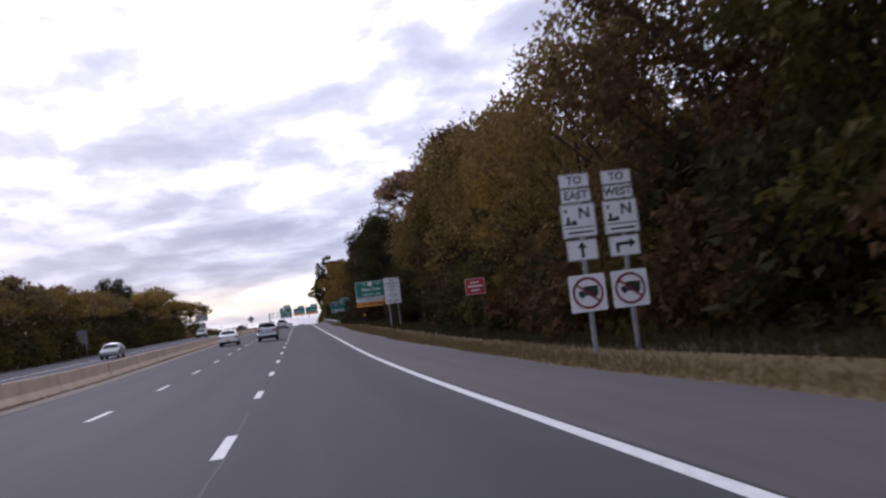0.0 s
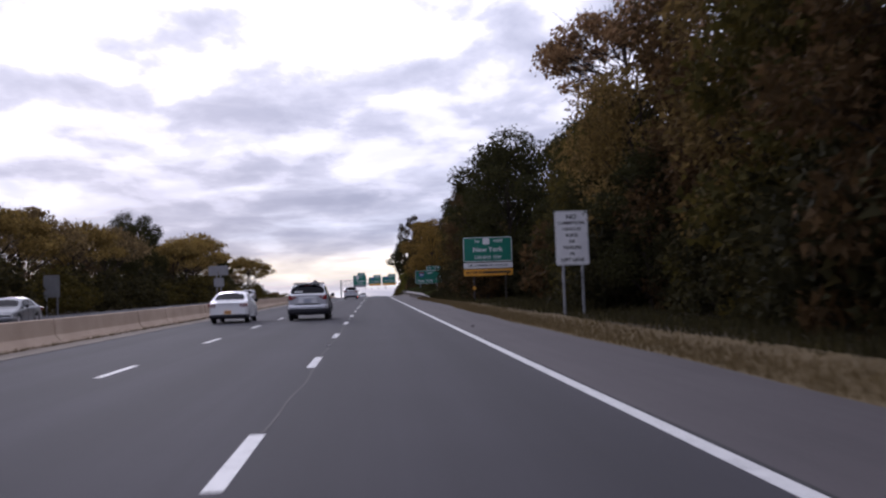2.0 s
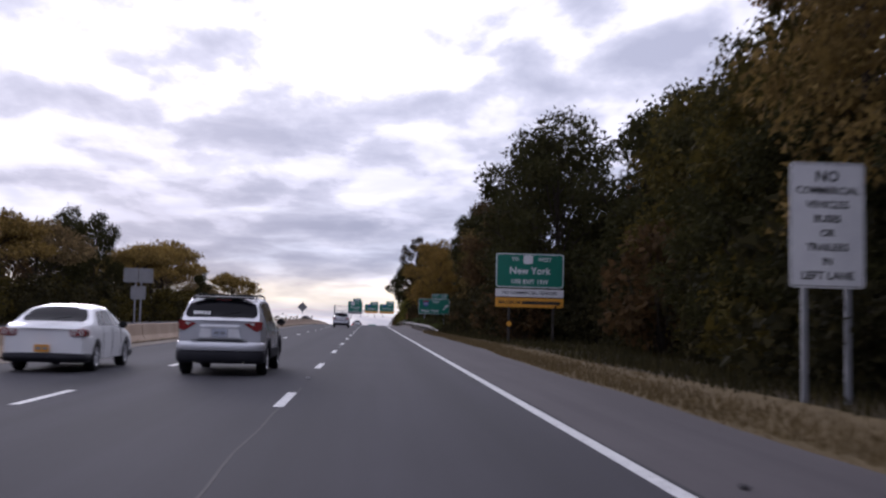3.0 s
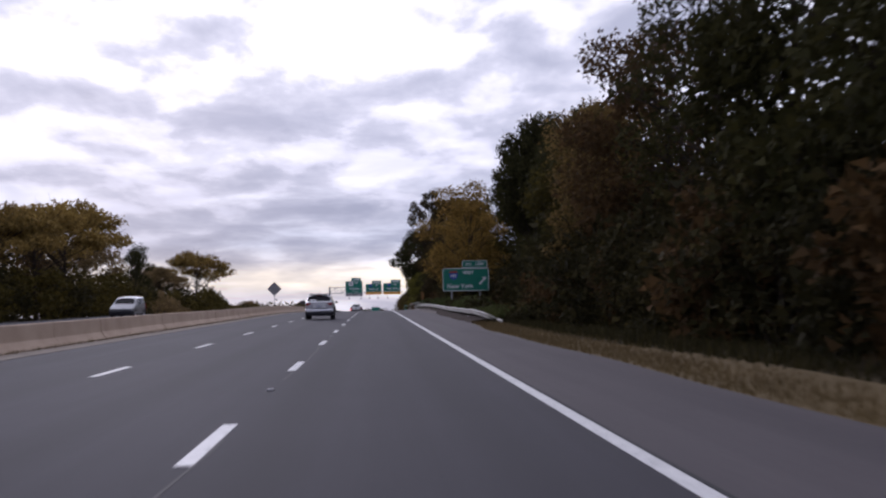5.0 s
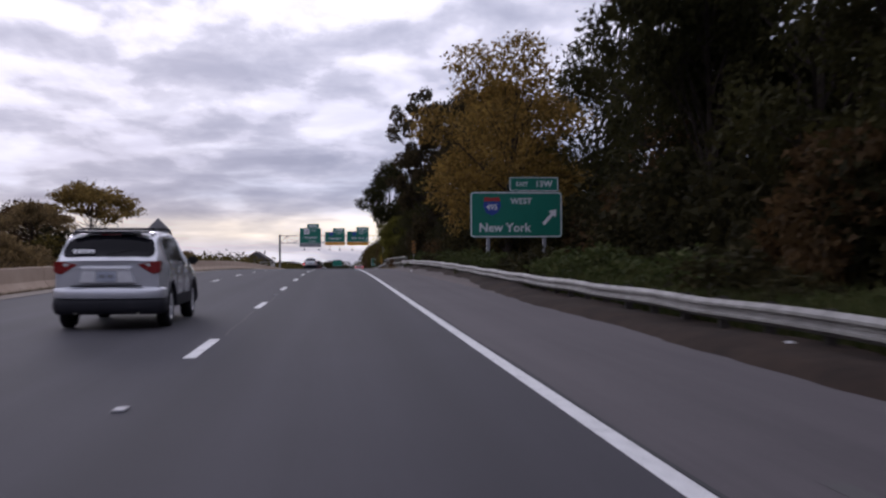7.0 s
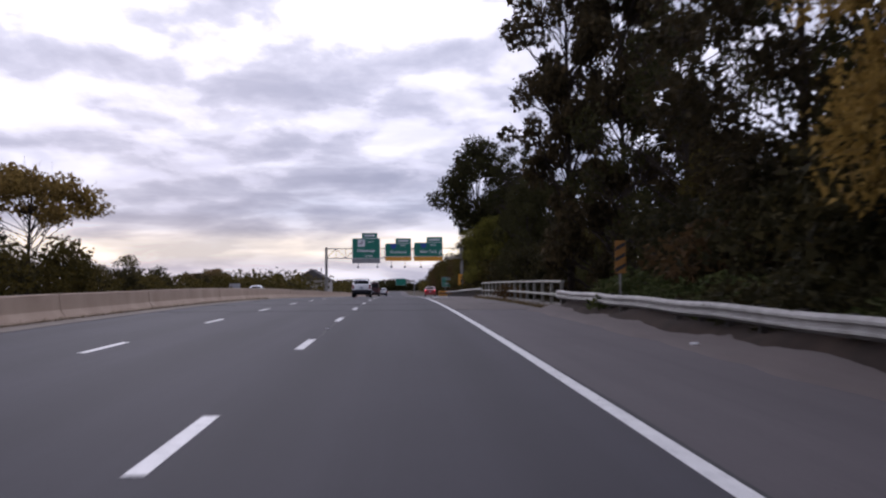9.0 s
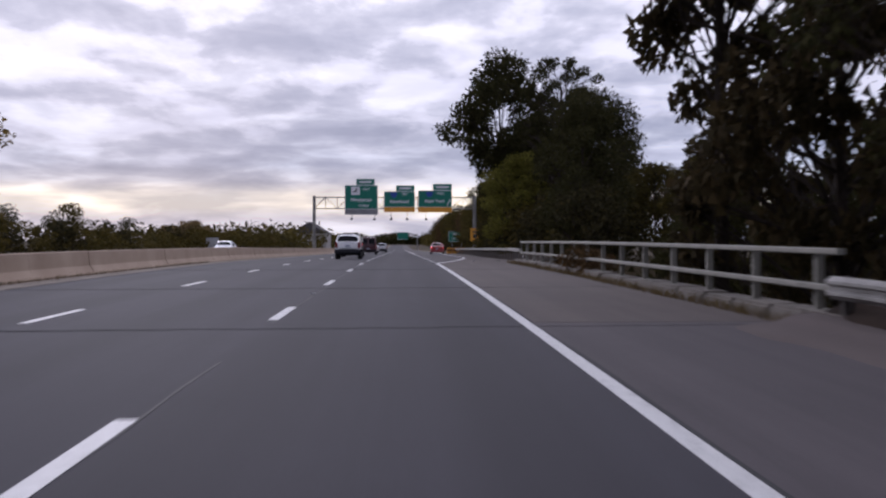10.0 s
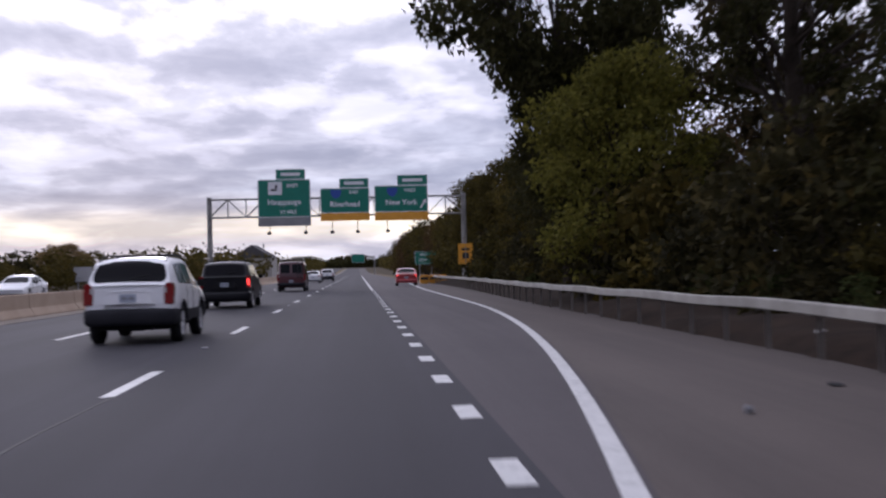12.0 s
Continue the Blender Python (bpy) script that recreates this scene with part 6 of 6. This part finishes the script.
                    rod(bm, (sgn * (W / 2 - 0.02), yw + rr * math.cos(p), shell.R + rr * math.sin(p)), (sgn * (W / 2 - 0.02), yw + rr * math.cos(q), shell.R + rr * math.sin(q)), 0.045, sides=5)
            part("cladding", bm, cladding, ob)
    for yw in shell.wheels:
        for sgn in (-1, 1):
            wheel(ob, sgn * (W / 2 - 0.125), yw, shell.R, rims)
    if rear_glass:
        v, f = shell.across(rear_glass[0], rear_glass[1], rear_glass[2], 0.012)
        solid("rear_window", v, f, GLASS, ob, 60, "dark tinted rear window")
        bm = bmesh.new()
        s = shell.section(rear_glass[0] + 0.03)
        rod(bm, (0.0, rear_glass[0] - 0.10, s[7][1] + 0.02), (0.42, rear_glass[0] - 0.06, s[7][1] + 0.10), 0.012, sides=6)
        part("wiper", bm, TYRE, ob)
    if screen:
        v, f = shell.across(screen[0], screen[1], 0.96, 0.012)
        solid("windscreen", v, f, GLASS, ob, 60)
    for pane in sides:
        for sgn in (-1, 1):
            v, f = shell.side(*pane, sgn)
            solid("side_window", v, f, GLASS, ob, 60)
    for sgn in (-1, 1):
        bm = bmesh.new()
        slab(bm, mirrored(lamps, sgn), lamp_y - 0.085, lamp_y + 0.22, 0, lamp_z)
        bmesh.ops.bevel(bm, geom=list(bm.edges), offset=0.012, segments=2, affect="EDGES")
        lamp = part("tail_lamp", bm, LENS_RED, ob, "red tail lamp")
        cx, cz = sum(p[0] for p in lamps) / len(lamps), sum(p[1] for p in lamps) / len(lamps)
        bm = bmesh.new()
        if lit:
            slab(bm, mirrored([(cx + (px - cx) * 0.50, cz + (pz - cz) * 0.50) for px, pz in lamps], sgn), lamp_y - 0.092, lamp_y - 0.07, 0, lamp_z)
            part("brake_lamp", bm, BRAKE_LIT, lamp, "lit red brake lamp")
        else:
            slab(bm, mirrored([(cx + (px - cx) * 0.26 - 0.07, cz + (pz - cz) * 0.26 + 0.035) for px, pz in lamps], sgn), lamp_y - 0.090, lamp_y - 0.07, 0, lamp_z)
            part("reversing_lamp", bm, LENS_CLEAR, lamp, "clear reversing lens")
        # mirrors, handles
        my = screen[0] + 0.05 if screen else L * 0.66
        s = shell.section(my)
        bm = bmesh.new()
        box(bm, 0.20, 0.11, 0.16, (sgn * (s[3][0] + 0.13), my, s[3][1] + 0.08), (0, 0, -sgn * 8), 0.04)
        part("door_mirror", bm, TYRE, ob)
        for hy in (L * 0.36, L * 0.56):
            s = shell.section(hy)
            bm = bmesh.new()
            box(bm, 0.035, 0.19, 0.035, (sgn * (s[2][0] + 0.012), hy, s[2][1] + 0.03), bevel=0.012)
            part("door_handle", bm, paint, ob)
        # seams between the doors
        for hy in (L * 0.32, L * 0.50, L * 0.685):
            if any(abs(hy - yw) < shell.R + 0.08 for yw in shell.wheels):
                hy += 0.12
            s = shell.section(hy)
            bm = bmesh.new()
            for (xa, za), (xb, zb) in zip(s[:3], s[1:4]):
                rod(bm, (sgn * (xa + 0.001), hy, za), (sgn * (xb + 0.001), hy, zb), 0.006, sides=4)
            part("door_seam", bm, TYRE, ob)
        bm = bmesh.new()
        slab(bm, mirrored([(W / 2 - 0.50, 0.05), (W / 2 - 0.10, 0.09), (W / 2 - 0.12, -0.09), (W / 2 - 0.46, -0.07)], sgn), L - 0.10, L + 0.012, 0, lerp_table(shell.roof, L) - 0.13)
        part("headlamp", bm, HEAD_LIT if faces_us else LENS_CLEAR, ob, "lit headlamp" if faces_us else "")
    if recess:
        bm = bmesh.new()
        slab(bm, [(-0.48, -0.11), (0.48, -0.11), (0.40, 0.10), (-0.40, 0.10)], -0.125, 0.02, 0, plate_z)
        part("plate_recess", bm, paint, ob)
        bm = bmesh.new()
        box(bm, 0.80, 0.03, 0.05, (0, -0.128, plate_z + 0.135), bevel=0.012)
        part("tailgate_grip", bm, CHROME if plate_w else paint, ob)
    bm = bmesh.new()
    slab(bm, rounded(0.31, 0.155, 0.015), -0.138, -0.10, 0, plate_z)
    plate = part("number_plate", bm, PLATE if not plate_w == 2 else SIGN_AMBER, ob)
    bars(plate, ((-0.07, plate_z, 0.10, 0.06), (0.07, plate_z, 0.10, 0.06)), POST_STEEL, -0.140)
    if high_lamp:
        bm = bmesh.new()
        yy, zz = high_lamp
        box(bm, 0.36, 0.03, 0.035, (0, yy, zz), bevel=0.008)
        part("high_brake_lamp", bm, BRAKE_LIT if lit else LENS_RED, ob)
    if rails:
        for sgn in (-1, 1):
            bm = bmesh.new()
            pts = []
            for i in range(9):
                yy = L * 0.10 + L * 0.50 * i / 8
                s = shell.section(yy)
                pts.append((sgn * (s[5][0] - 0.02), yy, s[5][1] + (0.075 if 0 < i < 8 else 0.0)))
            for a, b in zip(pts, pts[1:]):
                rod(bm, a, b, 0.020, sides=7)
            part("roof_rail", bm, TYRE, ob, "black roof rail")
        for yy in (L * 0.24, L * 0.48):
            bm = bmesh.new()
            s = shell.section(yy)
            rod(bm, (-s[5][0] + 0.02, yy, s[5][1] + 0.08), (s[5][0] - 0.02, yy, s[5][1] + 0.08), 0.016, sides=7)
            part("roof_bar", bm, TYRE, ob)
    return ob


def suv_shell(L=4.84, W=1.94, H=1.74, R=0.37, belt=1.12, tail=1.20, rake=0.44, sill=0.34, tumble=0.18):
    roof = [(0, tail), (0.06, tail + 0.06), (rake, H - 0.11), (rake + 0.20, H - 0.04), (L * 0.34, H), (L * 0.50, H - 0.02), (L * 0.60, H - 0.12), (L * 0.76, belt + 0.05), (L * 0.80, belt - 0.02), (L * 0.95, 0.92), (L, 0.80)]
    return Shell(L, W, roof, [(0, tail - 0.07), (0.3, belt + 0.04), (L * 0.5, belt), (L * 0.74, belt - 0.05), (L * 0.95, 0.86), (L, 0.74)], (0.86, L - 0.98), R, sill, tumble)


def sedan_shell(L=4.77, W=1.82, H=1.47, R=0.33, belt=0.97):
    roof = [(0, 0.94), (0.06, 1.00), (0.55, 1.06), (0.62, 1.08), (1.35, H - 0.06), (L * 0.44, H), (L * 0.54, H - 0.03), (L * 0.60, H - 0.12), (L * 0.76, belt + 0.04), (L * 0.80, belt - 0.05), (L * 0.95, 0.78), (L, 0.64)]
    return Shell(L, W, roof, [(0, 0.88), (0.5, 0.99), (L * 0.5, belt), (L * 0.75, belt - 0.06), (L * 0.95, 0.72), (L, 0.58)], (0.98, L - 0.90), R, 0.26, 0.20)


def windows(L, y0, y1=None):
    """Quarter, rear-door and front-door panes for a body of that length."""
    e = y1 or L * 0.735
    return ((y0, y0 + 0.52, y0 + 0.14, y0 + 0.56), (y0 + 0.60, L * 0.505, y0 + 0.64, L * 0.50), (L * 0.525, e, L * 0.52, L * 0.60))


SUV_LAMP = [(0.50, 0.06), (0.76, 0.12), (0.905, 0.12), (0.90, -0.06), (0.78, -0.11)]
silver = suv_shell()


def silver_suv(x, y):
    ob = make_car("silver_suv", x, y, "silver crossover with dark lower bumpers and black roof rails", silver, SILVER, SUV_LAMP, 1.07, 0.03, None, CLADDING, (0.27, 0.56), CLADDING, 0.93,
                  (0.07, 0.46, 1.5), (4.84 * 0.605, 4.84 * 0.755), windows(4.84, 0.60), rails=True, plate_w=1, high_lamp=(0.36, 1.66), shelf=(0.55, 0.74))
    bm = bmesh.new()
    box(bm, 1.34, 0.30, 0.035, (0, 0.44, 1.71), (6, 0, 0), 0.014)
    part("spoiler", bm, CLADDING, ob)
    bm = bmesh.new()
    for i in range(5):
        box(bm, 0.045, 0.012, 0.09, (-0.56 + 0.075 * i, 0.035, 1.36), (-45, 0, 0))
    part("window_sticker", bm, SIGN_WHITE, ob, "small white window stickers")
    bm = bmesh.new()
    rod(bm, (0.05, 0.66, 1.72), (0.05, 0.52, 2.02), 0.006, sides=5)
    part("aerial", bm, TYRE, ob)
    for sgn in (-1, 1):
        bm = bmesh.new()
        rod(bm, (sgn * 0.52, -0.11, 0.31), (sgn * 0.52, 0.30, 0.33), 0.034, sides=12)
        part("exhaust_tip", bm, RAIL_STEEL, ob, "dull steel exhaust tip")
    bm = bmesh.new()
    box(bm, 0.86, 0.03, 0.045, (0, -0.125, 1.085), (-8, 0, 0), 0.012)
    part("tailgate_trim", bm, CHROME, ob, "bright trim bar over the plate")
    for dx in (-0.32, 0.32):
        bm = bmesh.new()
        slab(bm, [(-0.13, -0.10), (0.13, -0.10), (0.08 if dx > 0 else 0.13, 0.09), (-0.13 if dx > 0 else -0.08, 0.09)], -0.132, -0.10, dx, 0.93)
        part("plate_surround", bm, CHROME, ob, "pale bright plate surround")


silver_suv(-1.92, 99.35)
silver_suv(-2.07, 206.6)

white = suv_shell(4.33, 1.80, 1.70, 0.37, 1.09, 1.15, 0.34, 0.40)
ob = make_car("white_suv", -1.62, 344.6, "white compact off-roader with grey lower cladding", white, WHITE_PAINT, [(0.66, 0.10), (0.70, 0.19), (0.77, 0.23), (0.835, 0.20), (0.855, 0.05), (0.85, -0.20), (0.68, -0.20)], 0.97, 0.03, None, CLADDING, (0.37, 0.70), CLADDING, 0.90,
              (0.06, 0.36, 1.15), (4.33 * 0.605, 4.33 * 0.755), windows(4.33, 0.52), rails=True, plate_w=0, high_lamp=(0.34, 1.60))
black = suv_shell(5.13, 1.94, 1.80, 0.39, 1.16, 1.20, 0.24, 0.36, 0.14)
make_car("black_suv", -2.25, 365.2, "black full-size off-roader with lit brake lamps", black, BLACK_PAINT, [(0.79, 0.24), (0.975, 0.24), (0.975, -0.22), (0.81, -0.22)], 1.0, 0.03, True, BLACK_PAINT, (0.30, 0.66), None, 0.92,
         (0.06, 0.27, 1.0), (5.13 * 0.605, 5.13 * 0.755), windows(5.13, 0.45), rails=True)
van_shell = Shell(5.3, 2.0, [(0, 1.20), (0.04, 1.40), (0.16, 2.02), (0.35, 2.10), (3.5, 2.08), (3.75, 2.00), (4.45, 1.22), (4.6, 1.14), (5.2, 1.0), (5.3, 0.85)], [(0, 1.12), (0.3, 1.14), (4.3, 1.12), (5.1, 0.92), (5.3, 0.8)], (1.0, 4.35), 0.37, 0.36, 0.10)
ob = make_car("maroon_van", -1.87, 400.5, "maroon passenger van with a rear ladder and roof rack", van_shell, MAROON, [(0.84, 0.22), (1.0, 0.22), (1.0, -0.20), (0.86, -0.20)], 0.98, 0.02, None, CLADDING, (0.40, 0.62), None, 0.72,
              None, (3.76, 4.40), ((0.35, 1.1, 0.38, 1.1), (1.25, 2.3, 1.25, 2.3), (2.45, 4.2, 2.45, 3.7)), recess=False, category="van")
for sgn in (-1, 1):
    bm = bmesh.new()
    slab(bm, rounded(0.66, 0.62, 0.06), -0.0, 0.03, 0, 0)
    bmesh.ops.transform(bm, matrix=pose(sgn * 0.40, -0.055, 1.60, -12, 0, 0), verts=bm.verts)
    part("rear_window", bm, GLASS, ob, "square rear door window")
bm = bmesh.new()
for dx in (0.45, 0.80):
    rod(bm, (dx, -0.15, 0.9), (dx, -0.02, 2.08), 0.02, sides=6)
for i in range(5):
    rod(bm, (0.45, -0.14 + 0.024 * i, 1.0 + 0.24 * i), (0.80, -0.14 + 0.024 * i, 1.0 + 0.24 * i), 0.016, sides=6)
part("ladder", bm, TYRE, ob)
bm = bmesh.new()
for dx in (-0.8, 0.8):
    rod(bm, (dx, 0.3, 2.24), (dx, 3.2, 2.24), 0.022, sides=6)
for i in range(5):
    rod(bm, (-0.8, 0.3 + 0.72 * i, 2.24), (0.8, 0.3 + 0.72 * i, 2.24), 0.018, sides=6)
    for dx in (-0.8, 0.8):
        rod(bm, (dx, 0.3 + 0.72 * i, 2.05), (dx, 0.3 + 0.72 * i, 2.24), 0.018, sides=6)
part("roof_rack", bm, GALVANISED, ob)

saloon = sedan_shell()
SEDAN_LAMP = [(0.54, 0.06), (0.84, 0.085), (0.905, 0.05), (0.905, -0.075), (0.58, -0.085)]
SEDAN = dict(rear_glass=(0.66, 1.32, 0.93), screen=(4.77 * 0.605, 4.77 * 0.755), sides=((1.10, 1.62, 1.40, 1.66), (1.70, 2.42, 1.74, 2.40), (2.52, 3.50, 2.50, 2.86)))
ob = make_car("white_sedan", -5.63, 99.2, "white saloon car with red tail lamps and an amber plate", saloon, WHITE_PAINT, SEDAN_LAMP, 0.86, 0.02, None, CLADDING, (0.22, 0.42), None, 0.52, plate_w=2, recess=False, **SEDAN)
for sgn in (-1, 1):
    for dx in (0.64, 0.80):
        bm = bmesh.new()
        ring(bm, 0.058, 0.026, sgn * dx, 0.865, -0.0725, 18)
        part("lamp_ring", bm, LENS_CLEAR, ob, "pale round lamp ring")
make_car("red_sedan", 6.75, 413.6, "red saloon car with lit brake lamps in the exit lane", saloon, RED_PAINT, SEDAN_LAMP, 0.86, 0.02, True, RED_PAINT, (0.30, 0.56), None, 0.70, recess=False, high_lamp=(1.0, 1.22), turn=-1.5, **SEDAN)
make_car("white_sedan", -2.6, 455.0, "white saloon car far down the road", saloon, WHITE_PAINT, SEDAN_LAMP, 0.86, 0.02, None, CLADDING, (0.22, 0.42), None, 0.70, recess=False, **SEDAN)
make_car("white_suv", -1.5, 478.0, "white crossover far down the road", white, WHITE_PAINT, [(0.66, 0.10), (0.70, 0.19), (0.77, 0.23), (0.835, 0.20), (0.855, 0.05), (0.85, -0.20), (0.68, -0.20)], 0.94, 0.03, None, CLADDING, (0.28, 0.72), None, 0.86,
         (0.06, 0.36, 1.0), (4.33 * 0.605, 4.33 * 0.755), windows(4.33, 0.52))
make_car("black_sedan", -2.2, 512.0, "dark saloon car far down the road", saloon, BLACK_PAINT, SEDAN_LAMP, 0.86, 0.02, None, BLACK_PAINT, (0.30, 0.56), None, 0.70, recess=False, **SEDAN)
make_car("grey_suv", -18.6, 226.0, "grey off-roader with lit headlamps on the opposing road", black, GREY_PAINT, [(0.82, 0.24), (1.005, 0.24), (1.005, -0.22), (0.84, -0.22)], 1.0, 0.03, None, CLADDING, (0.30, 0.66), None, 0.92,
         (0.06, 0.27, 1.0), (5.13 * 0.605, 5.13 * 0.755), windows(5.13, 0.45), faces_us=True, group="cars on the opposing road")
make_car("grey_sedan", -17.0, 106.0, "dark grey saloon car on the opposing road", saloon, GREY_PAINT, SEDAN_LAMP, 0.86, 0.02, None, GREY_PAINT, (0.30, 0.56), None, 0.70, recess=False, faces_us=True, group="cars on the opposing road", **SEDAN)
make_car("white_sedan", -17.0, 392.0, "white saloon car on the opposing road", saloon, WHITE_PAINT, SEDAN_LAMP, 0.86, 0.02, None, CLADDING, (0.22, 0.42), None, 0.70, recess=False, faces_us=True, group="cars on the opposing road", **SEDAN)
